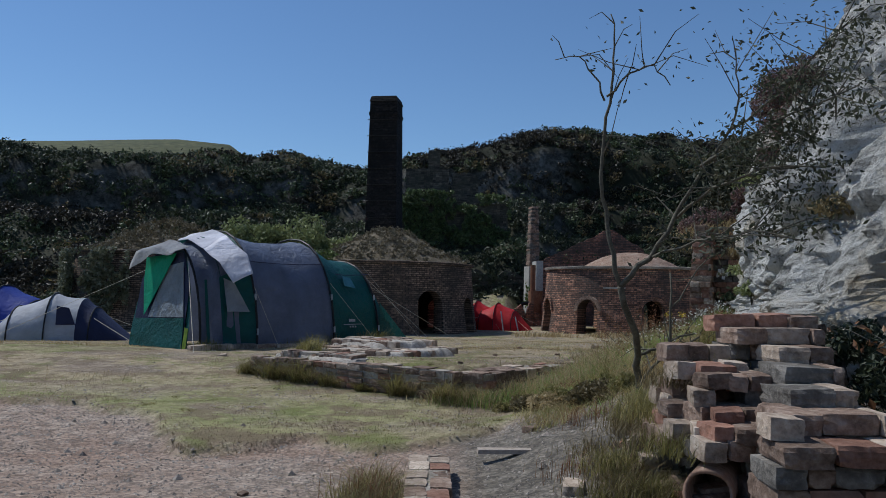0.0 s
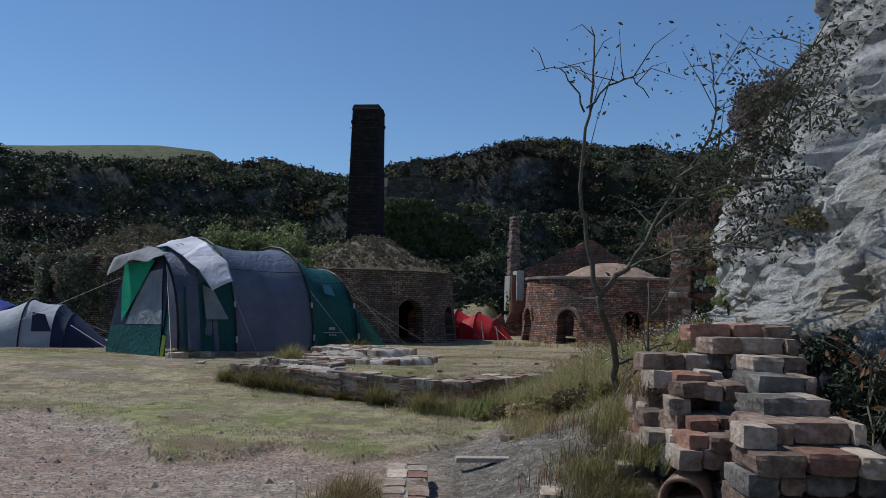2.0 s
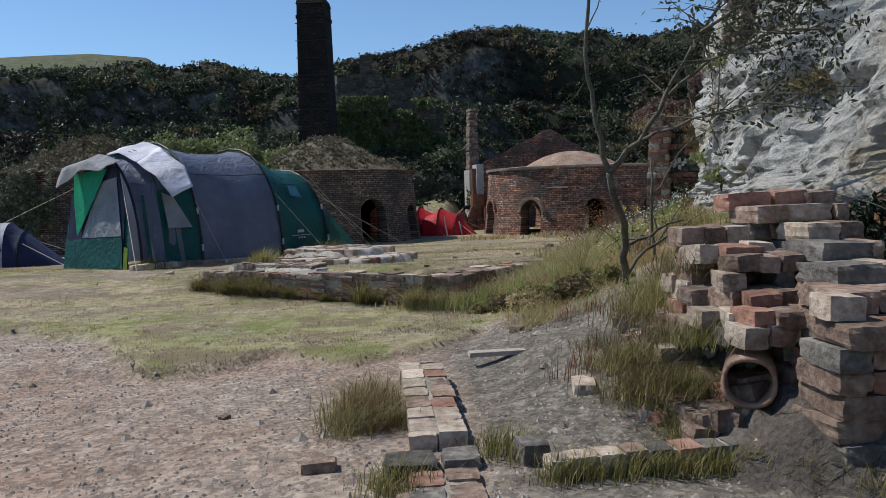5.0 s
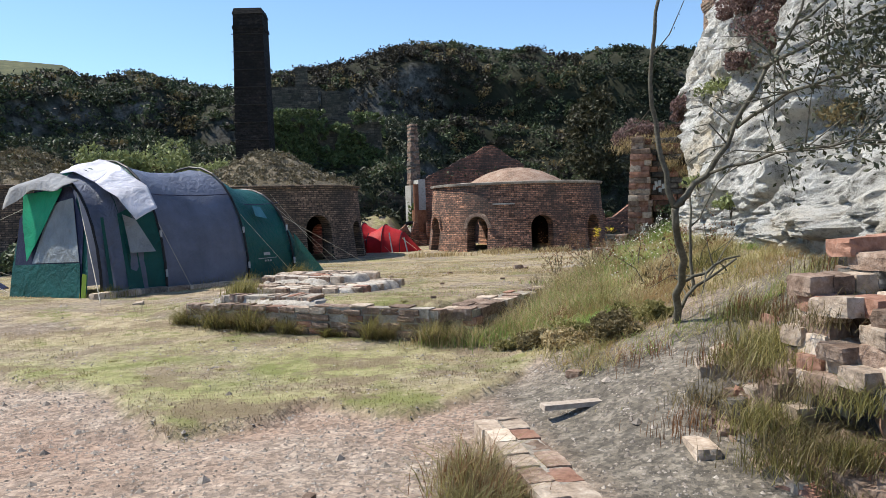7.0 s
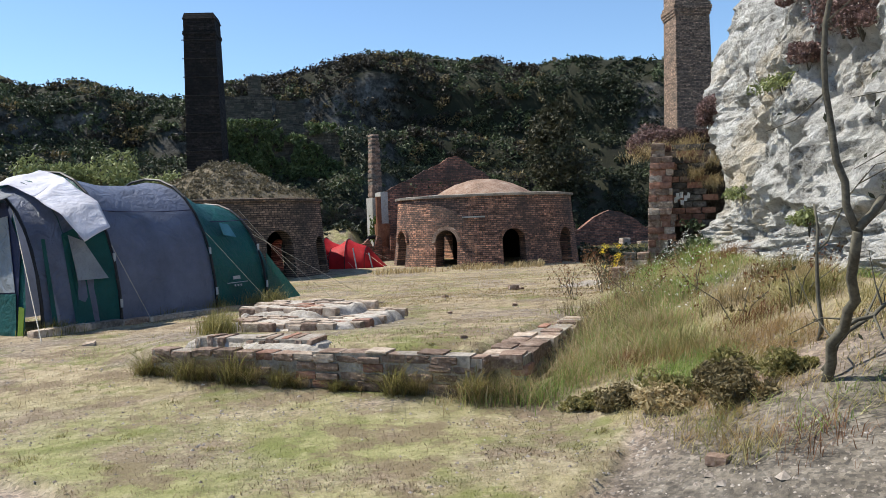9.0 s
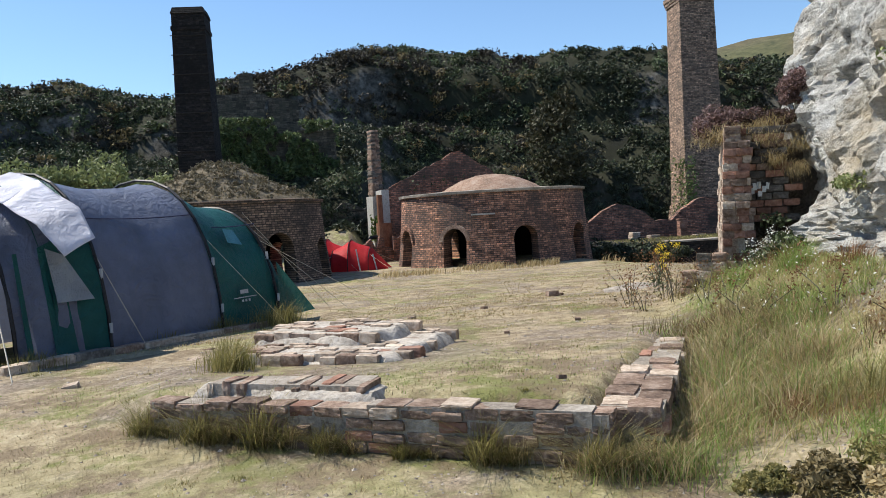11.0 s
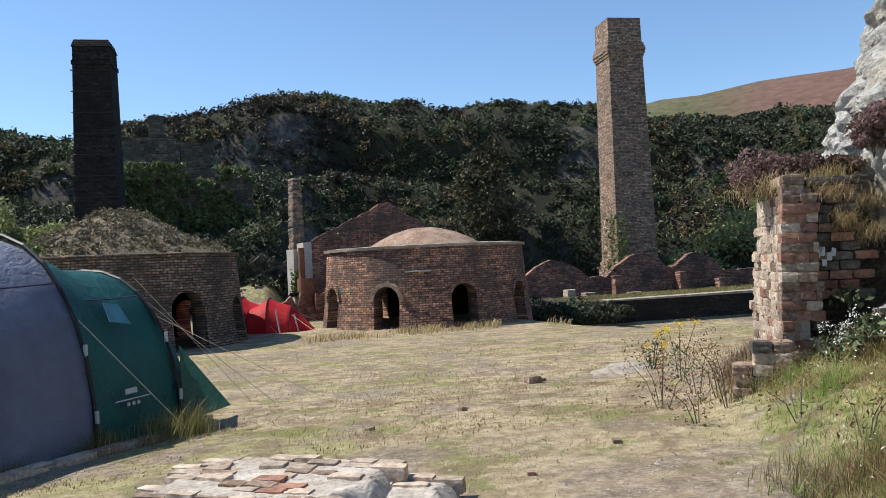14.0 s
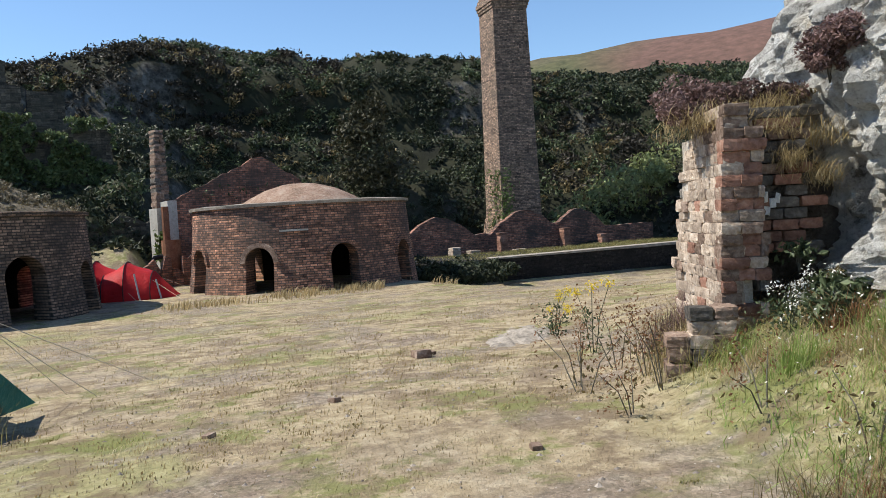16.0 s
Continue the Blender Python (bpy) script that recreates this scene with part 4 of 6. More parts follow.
def loft(sections, rows=5, sag=0.03, crease=0.012):
    """Cloth stretched over arcs: (along, across, width, height, forward lean)."""
    bm = bmesh.new()
    rings = []
    for (a, b) in zip(sections, sections[1:]):
        for k in range(rows):
            f = k / rows
            rings.append(tuple(a[i] + (b[i] - a[i]) * f for i in range(4)) + (4 * f * (1 - f),))
    rings.append((*sections[-1][:4], 0.0))
    grid = []
    for s, off, w, h, slack in rings:
        row = []
        for j, (u, z) in enumerate(arc(w, h)):
            k = 1 - sag * slack * (0.4 + 0.6 * math.sin(j / 16 * math.pi))
            n = noise.noise(Vector((s * 1.7, u * 1.3, z * 1.5))) * crease * (1 + slack)
            row.append(bm.verts.new((s, off + u * (k + n), z * (k + n) + 0.0)))
        grid.append(row)
    for a, b in zip(grid, grid[1:]):
        for k in range(len(a) - 1):
            bm.faces.new((a[k], a[k + 1], b[k + 1], b[k]))
    return bm


def hoop(parent, s, off, w, h, r=0.022, lean=0.0):
    pts = [(s, off + u * 1.012, z * 1.012) for u, z in arc(w, h)]
    return part("pole", tube(pts, r, 6), POLE, parent)


def guy(parent, a, b, r=0.0045, material=None):
    return part("guy_line", tube([a, b], r, 4), material or CORD, parent)


def quad_patch(name, parent, pts, material, label="", sub=1):
    bm = bmesh.new()
    f = bm.faces.new([bm.verts.new(p) for p in pts])
    r = bmesh.ops.extrude_face_region(bm, geom=[f])
    bm.normal_update()
    for v in [g for g in r["geom"] if isinstance(g, bmesh.types.BMVert)]:
        v.co += f.normal * 0.006
    bmesh.ops.recalc_face_normals(bm, faces=bm.faces)
    return part(name, bm, material, parent, label)


def side_point(w, h, off, s, z, out=0.02):
    """A point on the camera side of the cloth, at a height."""
    best = min(arc(w, h, 181)[91:], key=lambda p: abs(p[1] - z))
    return (s, off + best[0] - out, z)


# local x runs along the tent from its door to its tail, local y to its far side
tent = thing("tunnel_tent", -3.42, 15.35, 0.08, 47.5, "large grey and green tunnel tent pitched behind a low kerb", "tent")
OFF = 1.5
OFD = 1.3
front = [(-1.05, OFD, 2.15, 1.95, 0), (-0.5, 1.42, 2.7, 2.14, 0), (0, OFF, 3.0, 2.26, 0)]
part("porch_panel", loft(front), TENT_GREY, tent, "dark grey nylon porch", True)
part("green_band", loft([(-0.6, 1.45, 2.72, 2.14, 0), (-0.5, 1.46, 2.76, 2.17, 0), (-0.01, OFF, 3.03, 2.275, 0)], 3), TENT_GREEN, tent, "bottle green nylon band", True)
part("roof_panel", loft([(0, OFF, 3.0, 2.26, 0), (1.85, OFF, 3.0, 2.2, 0)], 9, 0.045, 0.02), TENT_GREY, tent, "grey nylon living room panel", True)
part("bedroom_panel", loft([(1.85, OFF, 3.0, 2.2, 0), (3.2, OFF, 2.75, 1.78, 0), (3.5, OFF, 2.55, 1.42, 0), (3.85, OFF, 2.2, 0.8, 0), (4.25, OFF, 1.9, 0.02, 0)], 7, 0.04, 0.02), TENT_GREEN, tent, "bottle green nylon bedroom end", True)
tail = bmesh.new()
a = [tail.verts.new(p) for p in ((3.25, OFF - 1.36, 0.9), (3.25, OFF - 1.4, 0.02), (4.3, OFF - 1.25, 0.02))]
tail.faces.new(a)
part("corner_flap", tail, TENT_GREEN, tent)
hoop(tent, -1.05, OFD, 2.17, 1.96)
for s, w, h in ((0, 3.02, 2.27), (1.85, 3.02, 2.21), (3.2, 2.77, 1.79)):
    hoop(tent, s, OFF, w, h)
# door end
pr = arc(2.15, 1.95)
for lo, hi in ((0, 6), (11, 16)):
    bm = bmesh.new()
    vs = [bm.verts.new((-1.06 - 0.25 * (1 - pr[k][1] / 1.95), OFD + pr[k][0], pr[k][1])) for k in range(lo, hi + 1)]
    inner = bm.verts.new((-1.32, OFD + (0.45 if lo == 0 else -0.5), 0.0))
    bm.faces.new(vs + [inner])
    part("door_surround", bm, TENT_GREEN, tent, "green nylon door surround")


def door_point(a, z, out=0.0):
    """A point on the leaning door end: across and up."""
    return (-1.08 - 0.26 * (1 - z / 1.95) - out, OFD + a, z)


# the first outline is a navy sheet added for the door's inner shade
for name, outline, out, material, label in (
        ("inner_wall", ((-0.95, 0.02), (0.95, 0.02), (0.9, 1.3), (0.5, 1.8), (-0.5, 1.8), (-0.9, 1.2)), 0.0, TENT_NAVY, "dark sheet standing in for the unlit interior behind the open door"),
        ("door_skirt", ((-0.98, 0.0), (0.98, 0.0), (0.88, 0.55), (-0.9, 0.6)), 0.02, TENT_GREEN, "green nylon lower door panel"),
        ("door_window", ((-0.88, 0.62), (0.4, 0.58), (-0.05, 1.55), (-0.6, 1.62)), 0.02, MESH_WIN, "pale mesh door panel"),
        ("door_flap", ((-0.35, 1.78), (0.75, 1.72), (0.7, 1.25), (0.5, 0.62), (0.28, 0.9)), 0.05, cloth("emerald_nylon", (0.015, 0.33, 0.17)), "bright green door flap tied back")):
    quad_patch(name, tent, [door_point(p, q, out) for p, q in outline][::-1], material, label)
quad_patch("lime_trim", tent, [(-1.28, OFD - 1.06, 0.42), (-1.3, OFD - 0.98, 0.44), (-1.36, OFD - 1.0, 0.0), (-1.34, OFD - 1.08, 0.0)], TENT_LIME)
quad_patch("green_side_panel", tent, [side_point(2.98, 2.24, OFF, -0.42, 0.03), side_point(2.85, 2.17, OFF, -0.66, 0.03), side_point(2.85, 2.17, OFF, -0.64, 1.35), side_point(2.98, 2.24, OFF, -0.42, 1.45)], TENT_GREEN, "bottle green side panel")
quad_patch("side_window", tent, [side_point(3.0, 2.26, OFF, -0.16, 0.72, 0.045), side_point(2.87, 2.18, OFF, -0.6, 0.72, 0.05), side_point(2.87, 2.18, OFF, -0.58, 1.34, 0.05), side_point(2.95, 2.24, OFF, -0.4, 1.25, 0.045)], MESH_WIN, "misted clear film window")
quad_patch("seam_trim", tent, [side_point(2.75, 2.14, OFF, -0.9, 0.03, 0.03), side_point(2.75, 2.14, OFF, -0.97, 0.03, 0.03), side_point(2.75, 2.13, OFF, -0.93, 1.3, 0.03), side_point(2.75, 2.13, OFF, -0.88, 1.3, 0.03)], TENT_GREEN)
for z0, s0, s1, hh in ((0.5, 2.27, 2.45, 0.055), (0.44, 2.12, 2.62, 0.012), (0.38, 2.28, 2.33, 0.035), (0.38, 2.35, 2.4, 0.035), (0.38, 2.42, 2.47, 0.035)):
    quad_patch("print_bar", tent, [side_point(2.96, 2.13, OFF, s0, z0, 0.05), side_point(2.93, 2.08, OFF, s1, z0, 0.05), side_point(2.93, 2.08, OFF, s1, z0 + hh, 0.05), side_point(2.96, 2.13, OFF, s0, z0 + hh, 0.05)], PRINT, "pale printed bars")
quad_patch("print_mark", tent, [side_point(2.95, 2.1, OFF, 2.3, 1.25, 0.06), side_point(2.9, 2.0, OFF, 2.62, 1.2, 0.06), side_point(2.9, 2.0, OFF, 2.58, 1.42, 0.06), side_point(2.95, 2.1, OFF, 2.32, 1.45, 0.06)], LOGO, "teal printed mark")
for s, w, h in ((0, 3.02, 2.27), (1.85, 3.02, 2.21), (3.2, 2.77, 1.79)):
    for zc in (0.35, 1.0):
        p = side_point(w, h, OFF, s, zc, 0.035)
        bm = bmesh.new()
        box_bm(bm, p[0] - 0.015, p[0] + 0.015, p[1] - 0.015, p[1] + 0.015, p[2] - 0.06, p[2] + 0.06)
        part("pole_clip", bm, PRINT, tent)
for s0, s1, w0, h0 in ((0.02, 1.84, 3.02, 2.23), (1.88, 3.18, 2.9, 2.0)):
    part("seam", tube([side_point(w0, h0, OFF, s0 + (s1 - s0) * k / 6, 1.68 * h0 / 2.23 - 0.03 * math.sin(k / 6 * math.pi), 0.0) for k in range(7)], 0.008, 4), TENT_NAVY, tent, "dark stitched seam")
guy(tent, side_point(2.15, 1.95, OFD, -1.04, 1.75), (-1.75, OFF - 2.3, -0.02), 0.007)
guy(tent, (-1.05, OFF + 0.7, 1.5), (-3.4, OFF + 2.8, 0.0))
guy(tent, side_point(3.0, 2.26, OFF, 0.02, 1.2), (0.35, OFF - 1.75, 0.02))
guy(tent, side_point(3.0, 2.2, OFF, 1.9, 1.3), (2.75, OFF - 1.9, 0.02))
guy(tent, side_point(2.75, 1.78, OFF, 3.22, 1.45), (4.75, OFF - 1.6, -0.02))
guy(tent, side_point(2.75, 1.78, OFF, 3.22, 1.25), (5.6, OFF - 1.7, -0.05))
guy(tent, (3.4, OFF - 0.6, 1.7), (4.9, OFF - 1.1, -0.02))
guy(tent, side_point(2.75, 1.78, OFF, 3.2, 1.6), side_point(2.75, 1.78, OFF, 3.0, 0.05))


def draped(name, parent, pts, rows, cols, material, label, ripple=0.03):
    """A hanging cloth over four corners and a fold: pts is a small grid of corner points."""
    bm = bmesh.new()
    g = [[Vector(p) for p in row] for row in pts]
    R, C = len(g) - 1, len(g[0]) - 1
    grid = []
    for i in range(rows + 1):
        u = i / rows * R
        a = min(int(u), R - 1)
        line = []
        for j in range(cols + 1):
            v = j / cols * C
            b = min(int(v), C - 1)
            fu, fv = u - a, v - b
            p = (g[a][b] * (1 - fv) + g[a][b + 1] * fv) * (1 - fu) + (g[a + 1][b] * (1 - fv) + g[a + 1][b + 1] * fv) * fu
            p = p + noise.noise_vector(p * 2.3) * ripple
            line.append(bm.verts.new(p))
        grid.append(line)
    for a, b in zip(grid, grid[1:]):
        for k in range(cols):
            bm.faces.new((a[k], a[k + 1], b[k + 1], b[k]))
    r = bmesh.ops.extrude_face_region(bm, geom=bm.faces[:])
    for v in [q for q in r["geom"] if isinstance(q, bmesh.types.BMVert)]:
        v.co.z += 0.008
    bmesh.ops.recalc_face_normals(bm, faces=bm.faces)
    return part(name, bm, material, parent, label, True)


sheet = thing("bed_sheet", -3.42, 15.35, 0.08, 47.5, "white cotton sheet draped over the tent porch to dry", "sheet")
draped("cloth", sheet, [[(-0.1, OFF + 0.45, 2.25), (-0.1, OFF, 2.32), (-0.16, OFF - 0.6, 2.16)],
                        [(-0.35, OFF + 0.4, 2.2), (-0.35, OFF - 0.05, 2.24), (-0.35, OFF - 0.75, 2.03)],
                        [(-0.8, OFF + 0.1, 2.06), (-0.8, OFF - 0.3, 2.08), (-0.78, OFF - 0.85, 1.88)]], 12, 16, SHEET, "", 0.035)
draped("hanging_corner", sheet, [[(-0.16, OFF - 0.6, 2.16), (-0.45, OFF - 0.76, 2.03), (-0.78, OFF - 0.86, 1.88)],
                                 [(-0.14, OFF - 1.28, 1.8), (-0.45, OFF - 1.4, 1.68), (-0.76, OFF - 1.42, 1.6)],
                                 [(-0.22, OFF - 1.66, 1.44), (-0.46, OFF - 1.68, 1.34), (-0.7, OFF - 1.7, 1.22)]], 12, 12, SHEET, "", 0.04)
towel = thing("towel", -3.42, 15.35, 0.08, 47.5, "patterned grey towel slung over the tent door", "towel")
draped("cloth", towel, [[(-1.05, OFF - 0.85, 1.9), (-1.1, OFF - 0.2, 2.05), (-1.1, OFF + 0.55, 1.92)],
                        [(-1.3, OFF - 0.8, 1.82), (-1.34, OFF - 0.2, 1.9), (-1.36, OFF + 0.6, 1.82)],
                        [(-1.36, OFF - 0.75, 1.74), (-1.38, OFF - 0.1, 1.76), (-1.42, OFF + 0.7, 1.5)]], 8, 14, cloth("mottled_towel", (0.36, 0.36, 0.37), 0.95, 0.6), "", 0.06)


def dome_tent(x, y, z, rz, length, width, height, main, second, label, name="dome_tent", flip=-0.1):
    t = thing(name, x, y, z, rz, label, "tent")
    L = length / 2
    part("inner_end", loft([(-L, 0, width * 0.5, 0.05, 0), (-L * 0.55, 0, width * 0.92, height * 0.72, 0), (-0.1, 0, width, height, 0)] + ([(flip, 0, width * 0.97, height * 0.9, 0)] if flip > 0 else []), 6, 0.04), second, t, "", True)
    part("fly", loft([(flip, 0, width * (0.97 if flip > 0 else 1), height * (0.9 if flip > 0 else 1), 0), (L * 0.5, 0, width * 0.92, height * 0.72, 0), (L, 0, width * 0.45, 0.05, 0)], 6, 0.04), main, t, "", True)
    for s, w, h in ((-L * 0.55, width * 0.92, height * 0.72), (-0.1, width, height), (L * 0.5, width * 0.92, height * 0.72)):
        hoop(t, s, 0, w, h, 0.018)
    for s in (-L, L):
        for d in (-1, 1):
            guy(t, (s * 0.55, d * width * 0.35, height * 0.5), (s * 1.25, d * width * 0.8, 0), 0.006)
    return t


red = dome_tent(3.1, 40.9, gz(3.1, 40.9), -20, 3.2, 2.2, 1.35, TENT_RED, TENT_RED, "red nylon tent pitched between the two kilns")
part("door_pole", tube([(0.45, -1.05, 0), (0.3, -0.98, 0.95)], 0.03, 6), PRINT, red, "pale awning pole")
part("door_pole", tube([(1.15, -0.85, 0), (1.0, -0.82, 0.7)], 0.03, 6), PRINT, red, "pale awning pole")
red2 = dome_tent(2.1, 41.6, gz(2.1, 41.6), -20, 2.6, 2.2, 1.45, TENT_RED, TENT_RED, "red nylon tent porch with rolled sides")
grey = dome_tent(-9.0, 19.4, gz(-9.0, 19.4) - 0.02, 10, 3.3, 2.0, 1.12, TENT_NAVY, TENT_PALE, "low grey and navy dome tent on dry grass", flip=0.55)
quad_patch("window", grey, [(0.15, -0.97, 0.42), (0.55, -0.9, 0.42), (0.4, -0.86, 0.8), (0.15, -0.92, 0.85)], TENT_NAVY, "dark mesh window")
blue = dome_tent(-11.0, 20.9, gz(-11.0, 20.9) - 0.02, 0, 3.0, 2.4, 1.3, TENT_BLUE, TENT_BLUE, "blue nylon tent beyond the grey one")


# ---- brick kerbs, walls and piles ----
def course(name, a, b, z, length, width, height, label, rows=1, lanes=1, tones=(0.5, 0.12, 0.2), gapped=0.0, z_end=None, category="wall", lie=0.012):
    """Blocks laid end to end from a to b, in courses and lanes to the left, bound by a mortar bed."""
    a, b = np.array(a, float), np.array(b, float)
    run = np.linalg.norm(b - a)
    ang = math.degrees(math.atan2(b[1] - a[1], b[0] - a[0]))
    w = thing(name, a[0], a[1], z, ang, label, category)
    tilt = ((z_end if z_end is not None else z) - z) / run
    bm = bmesh.new()
    vs = box_bm(bm, 0.03, run - 0.03, 0.02, width * lanes - 0.02, -0.15, rows * height - 0.02)
    for v in vs:
        v.co.z += v.co.x * tilt
    part("mortar_bed", bm, MORTAR, w, "crumbling mortar")
    for r in range(rows):
        for l in range(lanes):
            u = -(length * 0.5) * ((r + l) % 2)
            while u < run:
                ll = length * random.uniform(0.86, 1.1)
                u0, u1 = max(u, 0), min(u + ll, run)
                if u1 - u0 > 0.05 and random.random() >= gapped:
                    block("brick", w, (u0 + u1) / 2, width * (l + 0.5) + random.uniform(-lie, lie), r * height + (u0 + u1) / 2 * tilt + random.uniform(-lie, lie) * 0.5,
                          u1 - u0 - 0.012, width - 0.01, height - 0.008 + random.uniform(-0.01, 0.006), random.uniform(-1.5, 1.5), tone(*tones), random.uniform(-1.5, 1.5), random.uniform(-1.5, 1.5))
                u += ll
    return w


course("terrace_wall", (0.26, 9.52), (-2.45, 11.36), -0.03, 0.215, 0.2, 0.074, "low terrace retaining wall of weathered brick", 5, 1, (0.84, 0.06, 0.06), 0.02, lie=0.024)
course("terrace_coping", (0.18, 9.57), (-1.05, 10.42), 0.335, 0.23, 0.21, 0.028, "flat brick coping along the terrace edge", 1, 1, (0.7, 0.12, 0.1), 0.2, lie=0.03)
course("brick_path", (0.5, 9.38), (2.12, 11.8), 0.2, 0.25, 0.21, 0.13, "double brick edging running beside the grass bank", 1, 2, (0.62, 0.03, 0.02), 0.08, 0.16, lie=0.03)
course("path_side_wall", (0.5, 9.4), (1.5, 10.85), -0.05, 0.24, 0.16, 0.1, "rough brick side of the terrace edging", 3, 1, (0.3, 0.1, 0.6), 0.15, lie=0.03)
course("tent_kerb", (-4.28, 14.2), (-1.5, 16.9), 0.09, 0.45, 0.16, 0.16, "low pale kerb of mortared brick beside the tent", 1, 1, (0.35, 0.0, 0.15), 0.0, 0.02)
course("brick_ledge", (0.07, 4.55), (0.07, 6.2), -0.04, 0.23, 0.145, 0.125, "low two-brick-wide ledge with a mortared end", 1, 2, (0.45, 0.06, 0.0), 0.04)
course("brick_ledge", (0.05, 2.3), (0.05, 4.2), -0.08, 0.26, 0.15, 0.12, "sunken continuation of the brick ledge", 1, 2, (0.4, 0.1, 0.4), 0.3)

plank = thing("plank", 0.6, 6.42, gz(0.6, 6.4), 3, "bleached timber plank lying on cinders", "plank")
bm = bmesh.new()
box_bm(bm, -0.32, 0.32, -0.045, 0.045, 0.0, 0.03, 0.004)
part("board", bm, TIMBER, plank)

def crust(name, parent, x0, x1, y0, y1, z, rise, cell=0.035, material=None):
    """A lumpy sheet of lime and mortar that sinks at its edges."""
    xs, ys = np.arange(x0, x1, cell), np.arange(y0, y1, cell)
    gx, gy = np.meshgrid(xs, ys)
    rim = np.minimum(np.minimum(gx - x0, x1 - gx), np.minimum(gy - y0, y1 - gy))
    h = z + rise * (fbm(gx * 3.1 + 4, gy * 3.1 + z * 9, 4, 0.6) - 0.5) * 2 + 0.02 * (fbm(gx * 14, gy * 14, 3) - 0.5) - 0.22 * (1 - step(0.0, 0.22, rim + 0.25 * (fbm(gx * 2.4, gy * 2.4 + 7, 3) - 0.5)))
    nx, ny = len(xs), len(ys)
    i = (np.arange(ny - 1)[:, None] * nx + np.arange(nx - 1)[None]).ravel()
    return mesh_thing(name, raw_mesh(name, np.column_stack([gx.ravel(), gy.ravel(), h.ravel()]), np.column_stack([i, i + 1, i + nx + 1, i + nx])), material or MORTAR, "", "", parent=parent)


slab = thing("brick_hearth", -1.0, 12.9, 0.16, -38, "stepped ruin of a brick hearth crusted with lime", "hearth")
for z0, x0, x1, y0, y1, lw in ((-0.03, -0.95, 1.15, -0.95, 0.95, 0.09), (0.09, -0.75, 0.85, -0.6, 0.95, 0.1), (0.2, -0.95, 0.42, 0.0, 0.95, 0.1)):
    crust("mortar_bed", slab, x0 - 0.1, x1 + 0.1, y0 - 0.1, y1 + 0.1, z0 + lw - 0.012, 0.014, 0.03, LIME)
    y = y0
    while y < y1 - 0.05:
        d = random.uniform(0.095, 0.12)
        x = x0 - random.uniform(0, 0.25)
        lost = random.uniform(0.0, 0.28)
        while x < x1 - 0.05 - lost:
            ll = random.uniform(0.17, 0.25)
            if random.random() > 0.12:
                block("brick", slab, x + ll / 2, y + d / 2, z0 + random.uniform(-0.03, 0.012), ll - 0.006, d - 0.004, lw, random.uniform(-3, 3), tone(0.25, 0.06, 0.0), random.uniform(-2, 2), random.uniform(-2, 2))
            x += ll
        y += d
for k in range(90):
    u, v = random.gauss(0, 0.75), random.gauss(-0.1, 0.7)
    q = random.uniform(0.03, 0.1)
    block("brickbat", slab, u, v, 0.02 + (0.1 if -0.6 < u < 0.7 and v > -0.4 else -0.04), q * 1.5, q, q * 0.6, random.uniform(0, 180), tone(0.5, 0.1, 0.15), random.uniform(-20, 20), random.uniform(-20, 20))
row = thing("brick_row", -1.98, 11.5, 0.3, -33, "row of upright bricks on the terrace wall", "wall")
x = 0.0
while x < 1.25:
    d = random.uniform(0.055, 0.085)
    if random.random() > 0.08:
        block("brick", row, x + d / 2, -0.18 + random.uniform(-0.05, 0.05), random.uniform(-0.055, -0.015), d - 0.004, random.uniform(0.2, 0.33), 0.14, random.uniform(-2, 2), tone(0.6, 0.05, 0.0), random.uniform(-3, 3), random.uniform(-2, 2))
    x += d
bm = bmesh.new()
box_bm(bm, 0, 1.25, -0.32, -0.04, -0.2, 0.1, 0.02)
part("mortar_bed", bm, MORTAR, row)
crust("mortar_crust", row, -0.3, 1.5, -0.5, 0.1, 0.07, 0.014, 0.03, LIME)

# the pier against the cliff: local x along its front, local y back along its sunlit flank
pier = thing("brick_buttress", 4.44, 14.66, 0.2, -31, "tall weathered brick buttress built against the cliff", "buttress")
bm = bmesh.new()
for v in box_bm(bm, 0.022, 0.18, 0.06, 1.38, -0.4, 2.1):
    v.co.x += 0.085 * (v.co.z > 1)
bmesh.ops.subdivide_edges(bm, edges=bm.edges[:], cuts=14, use_grid_fill=True)
for v in bm.verts:
    v.co += noise.noise_vector(v.co * 5.0) * 0.022
box_bm(bm, 0.07, 0.3, 0.07, 0.4, -0.4, 1.1)
part("core", bm, LIME, pier, "pale lime render over the brick")
bm = bmesh.new()
box_bm(bm, 0.22, 0.9, 0.4, 0.75, 1.0, 2.0)
part("backing", bm, SOIL, pier)
# dark box added behind the hollow in place of its shade
bm = bmesh.new()
box_bm(bm, 0.22, 1.6, 0.8, 1.1, -0.4, 2.0)
part("dark_hollow_back", bm, SOIL, pier)
